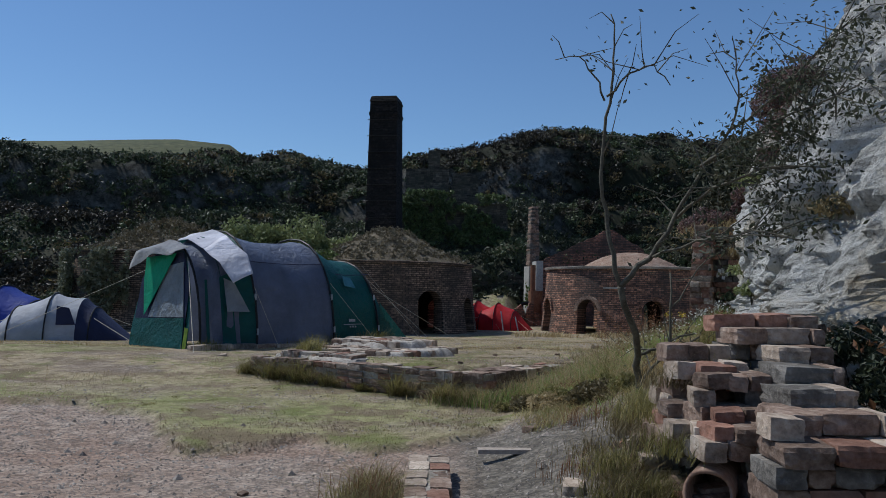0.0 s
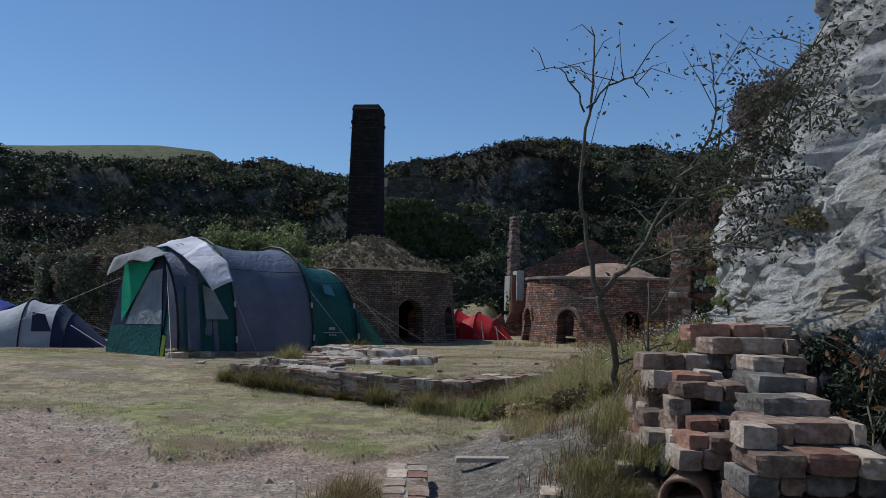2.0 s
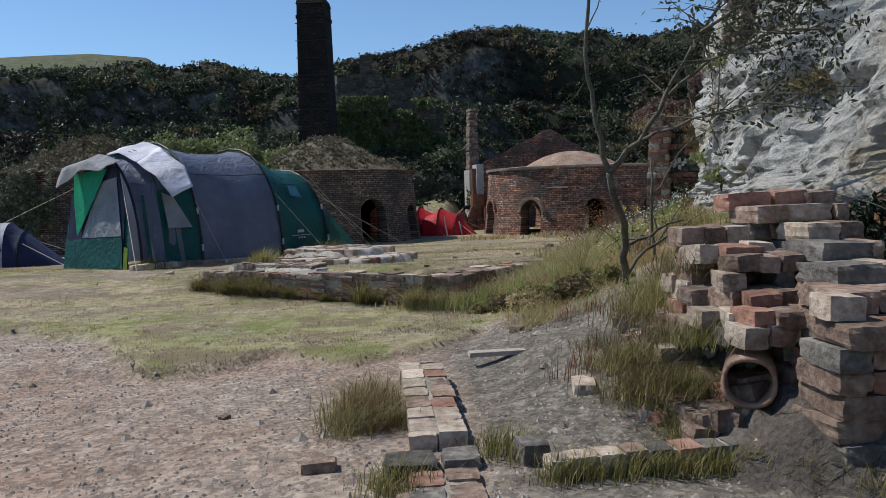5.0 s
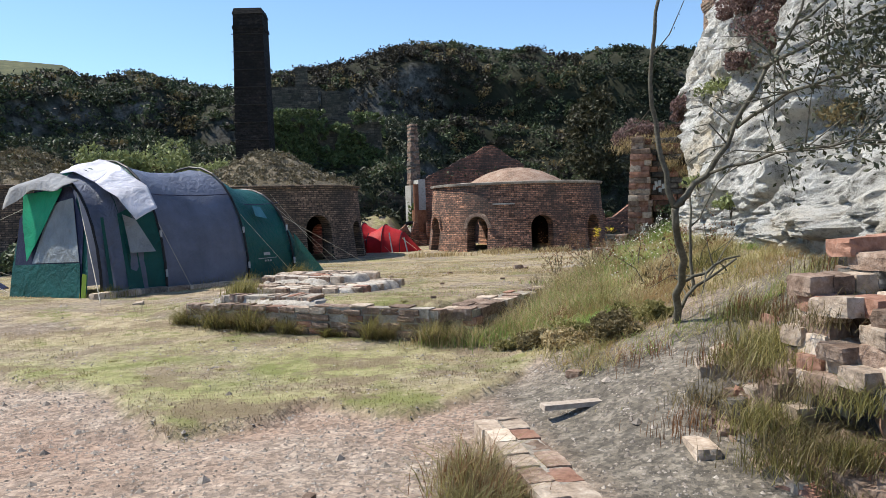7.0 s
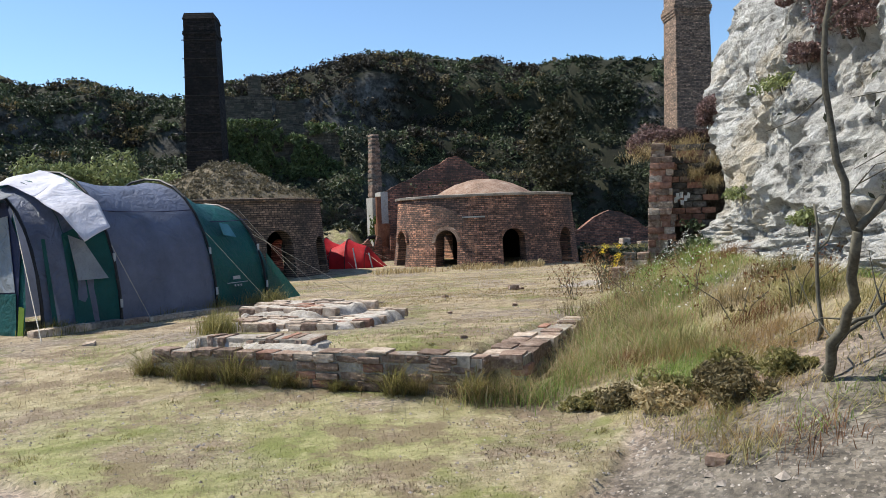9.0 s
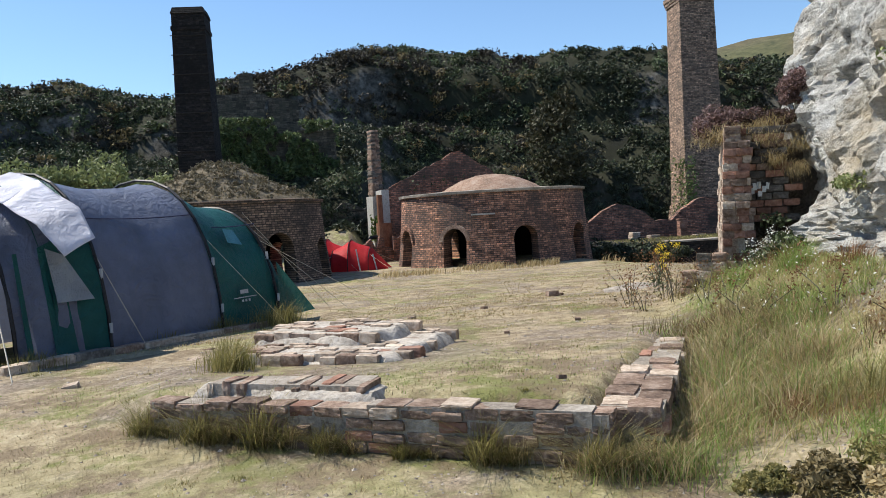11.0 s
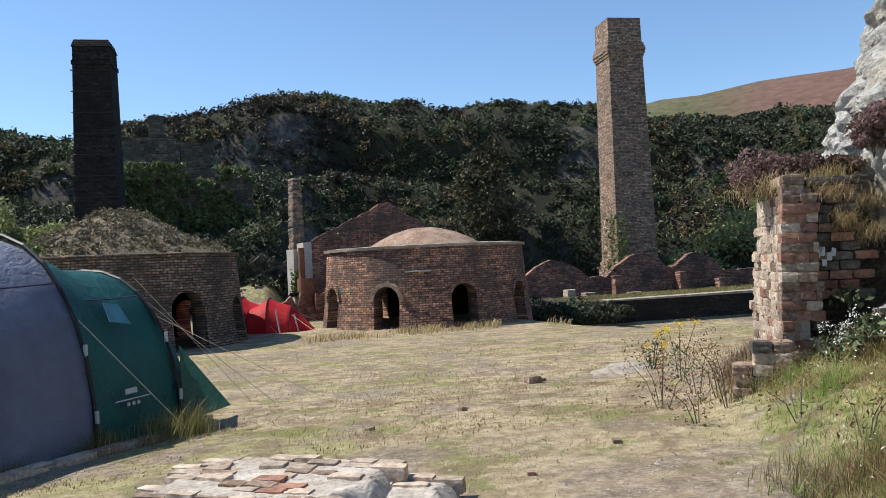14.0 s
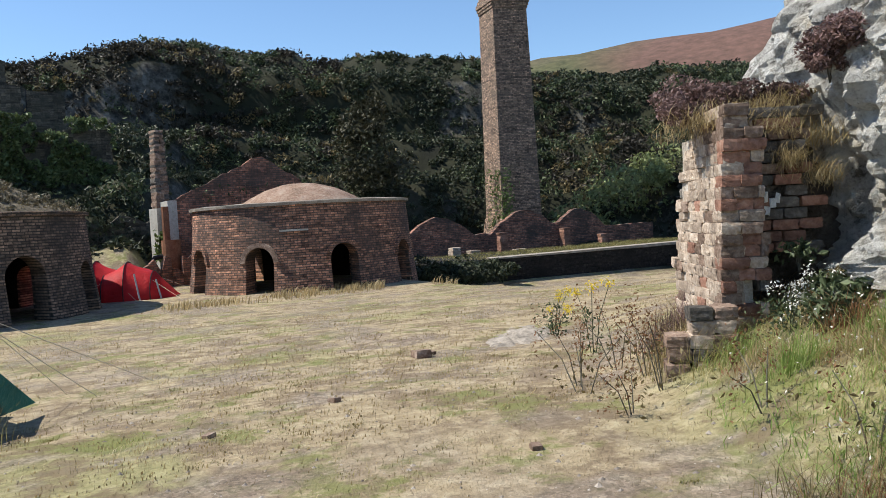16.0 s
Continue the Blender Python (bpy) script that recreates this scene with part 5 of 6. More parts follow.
for r in range(24):
    z = -0.1 + r * 0.1
    lean = 0.0018 * r * r * 0.1
    y = -(r % 2) * 0.12
    back_to = 1.45 - 0.012 * r - (0.25 * (r - 20) if r > 20 else 0)
    while y < back_to:
        ll = random.uniform(0.21, 0.25)
        if y + ll > 0.02 and random.random() > 0.05 + 0.012 * max(0, r - 15):
            y0 = max(y, 0.0)
            # mostly pale blocks: sunlight on the flank is put into the tones
            block("brick", pier, 0.1 + lean + random.uniform(-0.009, 0.009), (y0 + y + ll) / 2, z + random.uniform(-0.004, 0.004), 0.2, y + ll - y0 + 0.006, 0.104, random.uniform(-1, 1), tone(0.16, 0.04, 0.0), random.uniform(-1, 1), random.uniform(-1, 1))
        y += ll
    wide = 0.46 - 0.006 * r + random.uniform(-0.03, 0.03)
    x = 0.0
    while x < wide - 0.04:
        ll = min(random.uniform(0.1, 0.24), wide - x)
        if random.random() > 0.07 and not (r > 21 and x > 0.1):
            block("brick", pier, x + ll / 2 + lean, 0.08 + random.uniform(-0.03, 0.02), z, ll + 0.004, 0.2, 0.103, random.uniform(-2, 2), tone(0.42, 0.36, 0.06), random.uniform(-2, 2), random.uniform(-2, 2))
        x += ll
    if r > 10:
        x = 0.26 - (r % 2) * 0.1
        while x < 0.86:
            ll = random.uniform(0.19, 0.25)
            if random.random() > 0.06:
                # red and dark grey tones also carry the recess's shade
                block("brick", pier, x + ll / 2, 0.4 + random.uniform(-0.025, 0.02), z, ll - 0.01, 0.16, 0.092, random.uniform(-2, 2), tone(0.12, 0.5, 0.38))
            x += ll
bm = bmesh.new()
for dx, dz in ((0, 0), (0.03, 0.06), (0.09, 0.08), (0.15, 0.02), (0.19, 0.07), (0.1, -0.04)):
    box_bm(bm, 0.42 + dx, 0.46 + dx, 0.3, 0.306, 1.38 + dz, 1.46 + dz, 0.012)
part("white_daub", bm, WHITE_PAINT, pier, "smeared white paint on the bricks")
stub = thing("broken_wall", 5.25, 16.0, 0.2, -37, "broken brick wall end behind the buttress", "wall")
for r in range(19):
    for c in (1, 2, 3):
        if (r < 12 or random.random() > 0.1 * (r - 11)) and random.random() > 0.06:
            block("brick", stub, c * 0.25 + random.uniform(-0.07, 0.05) - (r % 2) * 0.1, random.uniform(-0.05, 0.05), -0.1 + r * 0.102, 0.24, 0.24, 0.1, random.uniform(-8, 8), tone(0.5, 0.16, 0.1), random.uniform(-3, 3), random.uniform(-4, 4))
foot = thing("stone_footing", 3.98, 14.72, gz(3.98, 14.72) - 0.15, -37, "squat grey block footing beside the buttress", "footing")
for r in range(6):
    for c in range(3):
        if not (r > 3 and c == 0):
            block("stone", foot, c * 0.19 + random.uniform(-0.02, 0.02), random.uniform(-0.02, 0.02), r * 0.112, 0.188, 0.33 - 0.02 * r, 0.112, random.uniform(-5, 5), random.choice(("plain", "grey", "plain", "pale")), random.uniform(-3, 3), random.uniform(-3, 3))


# ---- rubble steps by the cliff ----
def mound_height(x, y):
    """Rubble slope that climbs from the cinder path to the cliff."""
    t = np.clip((x - 0.95) / 1.3, 0, 1)
    pit = 1 - 0.85 * float(step(2.08, 2.3, x) * (1 - step(5.1, 5.5, y)))
    return gz(x, y) * 0.5 + 0.85 * pit * t**0.9 * float(step(3.4, 4.2, y) * (1 - step(5.8, 7.0, y)))


stairs = thing("rubble_steps", 1.5, 4.0, 0.0, 0, "crumbling steps of large pale bricks beside the cliff", "steps")
for x0, x1, y0, z1 in ((1.42, 1.98, 3.8, 0.62), (1.52, 2.0, 4.0, 0.72), (1.65, 1.98, 4.27, 0.8), (1.74, 2.05, 4.55, 0.88), (1.82, 2.14, 4.83, 0.96), (1.7, 2.22, 5.1, 1.05)):
    # paler top course, darker ones below: lit treads and shaded fronts by tone
    for rr in range(6):
        x = x0 - random.uniform(0, 0.03)
        zz = z1 - 0.095 * (rr + 1)
        while x < x1 - 0.04 and zz > -0.1:
            ll = random.uniform(0.16, 0.27) if rr == 0 else random.uniform(0.12, 0.24)
            ll = min(ll, x1 - x)
            block("brick", stairs, x + ll / 2 - 1.5, y0 + 0.15 - 4.0 + random.uniform(0.0, 0.05) + (0.02 if rr else -0.02), zz, ll - 0.006, 0.32, 0.094, random.uniform(-3, 3), tone(0.6, 0.06, 0.1) if rr == 0 else tone(0.4, 0.25, 0.3), random.uniform(-2, 2), random.uniform(-2, 2))
            x += ll
heap = thing("brick_heap", 1.3, 5.0, 0.0, 0, "tumbled heap of broken brick blocks with weeds between", "rubble")
for y0, top in ((4.42, 0.6), (4.58, 0.7), (4.76, 0.79), (4.94, 0.8), (5.12, 0.88), (5.28, 0.95)):
    zz = -0.02
    while zz < top - 0.05:
        x = 1.06 + 0.34 * zz + random.uniform(-0.03, 0.08)
        hh = random.uniform(0.07, 0.1)
        while x < (1.7 if y0 < 4.7 else 1.9):
            ll = random.uniform(0.08, 0.19)
            if not (abs(x + ll / 2 - 1.3) < 0.2 and 0.08 < zz < 0.4 and y0 < 5.0) and not (random.random() < 0.2 and zz > top - 0.22):
                block("block", heap, x + ll / 2 - 1.3, y0 - 5.0 + random.uniform(-0.03, 0.03), zz + random.uniform(-0.01, 0.01), ll * 1.02, random.uniform(0.17, 0.22), hh * 1.1, random.uniform(-14, 14), tone(0.46, 0.12, 0.14), random.uniform(-4, 4), random.uniform(-4, 4))
            x += ll
        zz += hh
for x, y, z, lx, ly, tn in ((1.78, 5.42, 1.02, .26, .2, "red"), (2.02, 5.44, 1.03, .22, .2, "red"), (2.2, 5.42, 1.02, .18, .2, "plain"), (1.47, 3.98, 0.615, .15, .16, "pale"), (1.5, 4.9, 0.76, .2, .18, "red"), (1.36, 4.98, 0.76, .16, .18, "pale"), (1.62, 4.95, 0.77, .14, .16, "pale")):
    block("block", heap, x - 1.3, y - 5.0, z, lx, ly, 0.1, random.uniform(-14, 14), tn, random.uniform(-5, 5), random.uniform(-5, 5))
for k in range(130):
    x, y = random.uniform(0.9, 2.5), random.uniform(4.5, 6.9)
    q = random.uniform(0.06, 0.19)
    z = mound_height(x, y)
    if y < 5.3 and x > 1.3:
        continue
    block("block", heap, x - 1.3, y - 5.0, z - 0.1 - 0.1 * q, q * 1.35, q, q * 0.7, random.uniform(0, 180), tone(0.45, 0.2, 0.2), random.uniform(-16, 16), random.uniform(-16, 16))
for k in range(85):
    x, y = random.uniform(0.92, 1.4), random.uniform(4.35, 5.7)
    q = random.uniform(0.06, 0.15)
    block("block", heap, x - 1.3, y - 5.0, mound_height(x, y) - 0.1 - 0.15 * q, q * 1.4, q, q * 0.75, random.uniform(0, 180), tone(0.5, 0.16, 0.18), random.uniform(-14, 14), random.uniform(-14, 14))
xs, ys = np.linspace(0.7, 2.5, 34), np.linspace(3.3, 7.3, 46)
hv = [(x - 1.3, y - 5.0, mound_height(x, y) - 0.1 + random.uniform(-0.04, 0.04) - (0.3 if x in (xs[0],) or y in (ys[0], ys[-1]) else 0)) for y in ys for x in xs]
i = (np.arange(45)[:, None] * 34 + np.arange(33)[None]).ravel()
ob = mesh_thing("earth_fill", raw_mesh("earth_fill", hv, np.column_stack([i, i + 1, i + 35, i + 34]), True), SOIL, "", "", parent=heap)
kerb = course("cinder_edging", (0.86, 5.2), (1.12, 6.5), -0.03, 0.3, 0.14, 0.14, "low pale brick edging of the cinder path", 1, 1, (0.5, 0.1, 0.0), 0.1)
cp = thing("drain_pipe", 1.27, 4.31, 0.29, -27, "broken clay drain pipe opening under the steps", "pipe")
bm = bmesh.new()
rings = []
for yy, r in ((0.55, 0.115), (0.0, 0.118), (0.0, 0.1), (0.55, 0.096)):
    rings.append([bm.verts.new((r * math.cos(a), yy + 0.02 * math.sin(3 * a), r * math.sin(a))) for a in np.linspace(0, 2 * math.pi, 20, endpoint=False)])
for a, b in zip(rings, rings[1:]):
    for k in range(20):
        bm.faces.new((a[k], a[(k + 1) % 20], b[(k + 1) % 20], b[k]))
part("barrel", bm, CLAY, cp, "", True)

course("brick_threshold", (1.3, 4.3), (0.32, 4.22), 0.0, 0.115, 0.14, 0.09, "row of pale brick headers edging the cinder floor", 1, 1, (0.6, 0.05, 0.1), 0.0)
low = thing("broken_ledge", -0.1, 4.3, -0.05, 5, "broken lower end of the brick ledge", "rubble")
for x, y, z, lx, ly, lz, tn in ((-0.12, 0.02, 0.0, .22, .2, .1, "grey"), (0.1, 0.03, 0.0, .16, .18, .1, "grey"), (-0.1, -0.4, -0.02, .24, .26, .09, "plain"), (-0.5, -0.3, 0.02, .22, .14, .06, "pale"), (-0.5, 0.15, 0.03, .15, .1, .05, "plain"), (0.4, 0.0, 0.0, .12, .14, .14, "grey")):
    block("block", low, x, y, z, lx, ly, lz, random.uniform(-10, 10), tn, random.uniform(-3, 3), random.uniform(-3, 3))


# ---- vegetation ----
def stuff(name, me, material, label, category):
    return mesh_thing(name, me, material, label, category, "stuff")


def hill_shrubs():
    n = 24000
    az, r = rng.uniform(-46, 62, n), np.sqrt(rng.uniform(43.5**2, 86**2, n))
    x, y = r * np.sin(np.radians(az)), 5 + r * np.cos(np.radians(az))
    e = 0.6
    slope = np.hypot(ground_height(x + e, y) - ground_height(x - e, y), ground_height(x, y + e) - ground_height(x, y - e)) / (2 * e)
    scar = step(-0.02, 0.1, fbm(x * 0.11 + 2, y * 0.11, 3) - 0.47)
    steep = 1 + 0.75 * step(5, 13, az) * (1 - step(40, 52, az))
    keep = (rng.random(n) < 0.36 * np.sqrt(1 + slope**2)) & (rng.random(n) > 0.5 * scar * step(1.1, 1.7, slope)) & (r > 80 - 36.5 / steep)
    keep &= ~((np.abs(x + 3.7) < 1.8) & (np.abs(y - 51.5) < 1.8)) & ~((np.abs(x - 30.1) < 2.4) & (np.abs(y - 56) < 2.4))
    keep &= ~((x > 1.5) & (x < 13.5) & (y < 50))
    x, y, r, az = x[keep], y[keep], r[keep], az[keep]
    z = ground_height(x, y)
    kind = fbm(x * 0.12 + 9, y * 0.12, 3) + rng.normal(0, 0.06, len(x))
    sets = {"gorse": [], "bramble": [], "browned": [], "heather": []}
    for i in range(len(x)):
        rad = rng.uniform(0.5, 1.5) * (0.75 if r[i] > 76 else 1.0)
        p = crown_points((x[i], y[i], z[i] - 0.15), rad, int(44 + 28 * rad), 0.85, 0.8, 6)
        key = "gorse" if kind[i] < 0.495 else "bramble" if kind[i] < 0.595 else "browned" if kind[i] < 0.62 else "heather"
        sets[key].append(p)
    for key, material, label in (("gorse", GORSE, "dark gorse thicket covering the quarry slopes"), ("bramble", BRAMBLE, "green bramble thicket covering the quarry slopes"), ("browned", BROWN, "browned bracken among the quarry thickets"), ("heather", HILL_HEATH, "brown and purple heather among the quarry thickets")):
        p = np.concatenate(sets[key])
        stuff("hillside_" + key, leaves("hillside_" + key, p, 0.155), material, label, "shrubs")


hill_shrubs()


def bush(x, y, z, r, n, size, material, label, squash=0.8, name="bush", stems=5, category="bush", lumps=12):
    b = thing(name, x, y, z, 0, label, category)
    p = crown_points((0, 0, r * 0.15), r, n, 0.6, squash, lumps)
    me = leaves("crown", p, size)
    mesh_thing("crown", me, material, "", "", parent=b)
    for k in range(stems):
        a = rng.random() * 6.28
        d = r * rng.uniform(0.2, 0.5)
        part("stem", tube([(0, 0, -0.1), (d * 0.4 * math.cos(a), d * 0.4 * math.sin(a), r * 0.3), (d * math.cos(a), d * math.sin(a), r * 0.6 * squash)], [r * 0.025, r * 0.018, r * 0.008], 5), BARK, b)
    return b


for x, y, r in ((-11.6, 54.0, 2.6), (-9.2, 54.5, 2.9), (-7.0, 55.0, 2.6), (-13.8, 54.5, 2.3), (-8.0, 53.0, 2.2), (-5.6, 53.5, 1.8)):
    bush(x, y, gz(x, y), r, 2600, 0.15, WILLOW, "pale green willow scrub at the foot of the slope", 0.85, "willow")
for x, y, r in ((32.2, 52.5, 2.4), (34.6, 53.0, 3.4), (37.6, 53.5, 4.0), (41.0, 53.0, 3.6)):
    bush(x, y, gz(x, y) - 0.2, r, 1700, 0.17, WILLOW, "green scrub behind the ruined shed wall", 0.8, "scrub")
for x, y, z, r in ((22.6, 62.0, 4.0, 3.4), (21.8, 62.5, 7.0, 2.6), (22.9, 63, 9.0, 2.0)):
    bush(x, y, z, r, 2400, 0.17, EVERGREEN, "tall browned evergreen shrub on the slope", 1.0, "evergreen_shrub", 3)
for x, y, r in ((14.6, 38.6, 1.1), (15.6, 39.5, 1.3), (16.9, 40.2, 1.2), (15.2, 40.8, 1.3), (18.2, 40.9, 1.0), (14.4, 40.0, 1.1), (19.6, 41.2, 0.8), (17.4, 41.4, 1.1), (16.0, 38.4, 1.2), (17.2, 39.0, 1.1), (18.4, 39.6, 0.9)):
    bush(x, y, -1.15, r, 1300, 0.1, GORSE, "dark bramble tangle by the platform edge", 0.75, "bramble_bush", 4)
for x, y, r in ((16.2, 51.2, 1.3), (18.4, 51.3, 1.0), (21.5, 51.4, 1.0)):
    bush(x, y, 0.4, r, 700, 0.13, BRAMBLE, "bramble spilling over the ruined wall", 0.7, "bramble_bush", 3)


def climber(name, x0, x1, y, z0, z1, n, material, label, size=0.1, depth=0.25):
    x = rng.uniform(x0, x1, n)
    z = z0 + (z1 - z0) * rng.random(n) ** 0.9
    keep = fbm(x * 0.9 + 8, z * 0.9, 3) > 0.4
    p = np.column_stack([x, y - depth * rng.random(n) ** 1.5, z])[keep]
    return mesh_thing(name, leaves(name, p, size), material, label, "ivy")


for x0, x1, t0 in ((-2.9, -0.9, 8.7), (0.0, 1.9, 8.6), (2.9, 4.9, 8.4)):
    climber("ivy", x0 - 0.5, x1 + 0.5, 61.9, 4.8, t0 + 0.5, 2600, BENCH_IVY, "green ivy hanging over the bench wall", 0.15, 0.5)
climber("ivy", 5.25, 6.15, 49.05, 0.2, 3.2, 900, IVY, "ivy climbing the foot of the stone pillar", 0.11)
climber("ivy", 1.9, 6.0, 52.9, 0.3, 2.6, 500, GORSE, "dark ivy over the low stone ruin", 0.13, 0.4)
climber("ivy", -6.2, -4.2, 35.6, 1.9, 3.0, 900, IVY, "ivy tumbling over the kiln rim", 0.09, 0.5)
climber("ivy", 6.1, 12.2, 48.0, 3.1, 3.9, 260, BRAMBLE, "weeds along the gable top", 0.1, 0.3)
p = np.column_stack([28.55 + rng.normal(0, 0.22, 1300) + 0.5 * rng.random(1300), 55.3 + rng.uniform(-1.2, 0.9, 1300), 0.2 + 4.6 * rng.random(1300) ** 1.8])
mesh_thing("ivy", leaves("ivy", p, 0.12), IVY, "ivy climbing the sunlit flank of the chimney", "ivy")
# weeds and rubble over the kiln mounds
for cx, cy, h0 in ((-2.55, 38.8, 2.45), (-13.0, 38.5, 2.7)):
    a, rr = rng.random(300) * 6.28, 3.8 * np.sqrt(rng.random(300))
    z = h0 + np.interp(rr, [0, 0.7, 1.4, 2.2, 3.0, 3.7, 4.0], [1.75, 1.65, 1.35, 0.85, 0.45, 0.2, 0.0])
    pts = np.concatenate([crown_points((cx + q * math.cos(b), cy + q * math.sin(b), c), rng.uniform(0.2, 0.5), 40, 0.7, 0.6, 4) for b, q, c in zip(a, rr, z)])
    stuff("mound_scrub", leaves("mound_scrub", pts, 0.065), MOUND_SCRUB, "withered scrub lumps over the kiln mound", "shrubs")
for cx, cy, h0 in ((-2.55, 38.8, 2.45), (-13.0, 38.5, 2.7)):
    a, rr = rng.random(5200) * 6.28, 4.0 * np.sqrt(rng.random(5200))
    z = h0 + np.interp(rr, [0, 0.7, 1.4, 2.2, 3.0, 3.7, 4.0], [1.75, 1.65, 1.35, 0.85, 0.45, 0.2, 0.0])
    stuff("mound_weeds", blades("mound_weeds", np.column_stack([cx + rr * np.cos(a), cy + rr * np.sin(a)]), z, 0.07, 0.025, 1.2), BROWN, "dry tufts over the kiln mound", "grass")
for cx, cy, k in ((-16.8, 35.4, 3), (-18.5, 35.5, 2), (-17.4, 37.0, 1), (-16.2, 33.9, 1), (-16.9, 33.2, 1), (-11.5, 33.2, 1), (-17.6, 34.4, 1)):
    bush(cx, cy, gz(cx, cy), 1.2, 900, 0.12, BRAMBLE, "bramble against the half-buried kiln", 0.9, "bramble_bush", 3)
x, y = rng.uniform(-30, -10, 260), rng.uniform(26, 46, 260)
keep = (np.hypot(x + 13.0, y - 38.5) > 4.6) & (y > 29 + 0.2 * (x + 30)) & (x < -14.5)
pts = [crown_points((a, b, gz(a, b)), rng.uniform(0.5, 1.1), 70, 0.6, 0.8, 5) for a, b in zip(x[keep], y[keep])]
stuff("bramble_slope", leaves("bramble_slope", np.concatenate(pts), 0.12), leaf_mat("silvered_bramble", (0.06, 0.07, 0.04), (0.16, 0.17, 0.11), (0.3, 0.31, 0.24)), "silvery bramble thicket left of the tents", "shrubs")

a, zz = rng.uniform(math.radians(196), math.radians(268), 9000), -0.4 + 3.6 * rng.random(9000)
keep = fbm(a * 5.0, zz * 0.6, 3) + 0.16 * (math.radians(250) - a) > 0.5
rr = 4.4 + 0.35 * rng.random(9000)
stuff("kiln_ivy", leaves("kiln_ivy", np.column_stack([-13.0 + rr * np.cos(a), 38.5 + rr * np.sin(a), zz - 0.3])[keep], 0.1), bpy.data.materials["silvered_bramble"], "bramble and ivy smothering the half-buried kiln", "ivy")
xy = np.column_stack([rng.uniform(17.5, 36, 9000), rng.uniform(42.3, 48.5, 9000)])
stuff("platform_grass", blades("platform_grass", xy, np.full(9000, -0.55), 0.16, 0.03, 1.6), GRASS_OLIVE, "rough grass growing over the loading platform", "grass")

# heather on the rock and on the buttress
def heather(x, y, z, r, n, label="purple heather growing on the rock ledge", material=None, squash=0.7):
    return bush(x, y, z, r, n, 0.024, material or LING, label, squash, "heather", 6, "heather", 14)


def on_cliff(x, y, z):
    """The place on the rock face nearest to a point."""
    k = np.unravel_index(np.argmin((CX - x) ** 2 + (CY - y) ** 2 + (CZ - z) ** 2), CX.shape)
    return float(CX[k]), float(CY[k]), float(CZ[k])


for x, y, z, r in ((4.3, 10.4, 3.25, 0.5), (4.42, 10.8, 3.65, 0.5), (4.2, 9.95, 3.1, 0.38), (4.35, 10.85, 3.0, 0.34), (4.15, 9.6, 3.6, 0.45), (4.0, 9.0, 3.5, 0.36), (4.3, 10.2, 4.0, 0.5), (4.5, 10.9, 4.0, 0.5), (5.2, 14.05, 2.9, 0.36), (5.25, 14.1, 2.7, 0.26)):
    heather(*on_cliff(x, y, z), r, 3200, "purple-brown heather rooted on the rock face")
for x, y, z, r in ((5.0, 15.35, 2.55, 0.46), (4.75, 15.2, 2.42, 0.34), (5.3, 15.1, 2.55, 0.42), (5.5, 14.85, 2.5, 0.34), (5.2, 15.6, 2.55, 0.4)):
    heather(x, y, z, r, 3200)
for x, y, z, r in ((4.8, 14.9, 2.42, 0.28), (5.15, 14.65, 2.3, 0.26), (5.5, 14.5, 2.2, 0.26), (4.65, 15.1, 2.35, 0.3), (5.3, 14.75, 2.5, 0.24), (5.2, 14.5, 2.0, 0.14), (5.4, 14.35, 1.85, 0.14)):
    a = rng.normal(size=(420, 2)) * r * 0.5
    stuff("dry_tuft", blades("dry_tuft", a + np.array((x, y)), z + rng.normal(0, 0.05, 420), 0.1, 0.005, 2.6), GRASS_DRY, "dry grass hanging from the buttress top", "grass")


# ---- grasses ----
def field(name, n, box, height, width, material, label, lean=0.6, want=None, clump=0.0):
    x, y = rng.uniform(box[0], box[1], n), box[2] + (box[3] - box[2]) * rng.random(n) ** 1.35
    if want is not None:
        k = rng.random(n) < want(x, y)
        x, y = x[k], y[k]
    z = ground_height(x, y)
    h = height * (0.5 + fbm(x * 1.2, y * 1.2, 3))
    return stuff(name, blades(name, np.column_stack([x, y]), z, h, width, lean), material, label, "grass")


def open_turf(x, y):
    hearth = (np.abs(x + 0.9) < 1.2) & (np.abs(y - 12.9) < 0.9)
    return (1 - bare_mask(x, y)) ** 1.5 * ~hearth * (0.35 + 0.65 * fbm(x * 1.7, y * 1.7, 3))


field("turf", 150000, (-7.5, 4.5, 6.4, 19), 0.016, 0.004, GRASS_TURF, "short sun-bleached turf", 1.0, open_turf)
field("green_turf", 60000, (-6, 3, 6.6, 13), 0.017, 0.004, GRASS_GREEN, "patches of greener turf", 1.0, lambda x, y: open_turf(x, y) * step(0.45, 0.6, fbm(x * 0.5 + 3, y * 0.5, 4)))
field("far_turf", 60000, (-12, 14, 15, 36), 0.03, 0.012, GRASS_DRY, "dry turf towards the kilns", 0.9, lambda x, y: 0.3 + 0.7 * step(0.42, 0.6, fbm(x * 0.6, y * 0.6, 3)))
field("kiln_grass", 9000, (3, 16, 32.5, 36.6), 0.24, 0.03, GRASS_DRY, "tall pale grass before the kiln", 0.5, lambda x, y: step(0.5, 0.62, fbm(x * 0.8, y * 0.8, 2)) * step(33.5, 35.5, y))


field("bleached_thatch", 14000, (-6.5, 4.5, 9.5, 20), 0.03, 0.005, GRASS_DRY, "bleached thatch lying in the turf", 1.6, lambda x, y: step(0.5, 0.62, fbm(x * 1.1 + 11, y * 1.1, 4)) * open_turf(x, y))
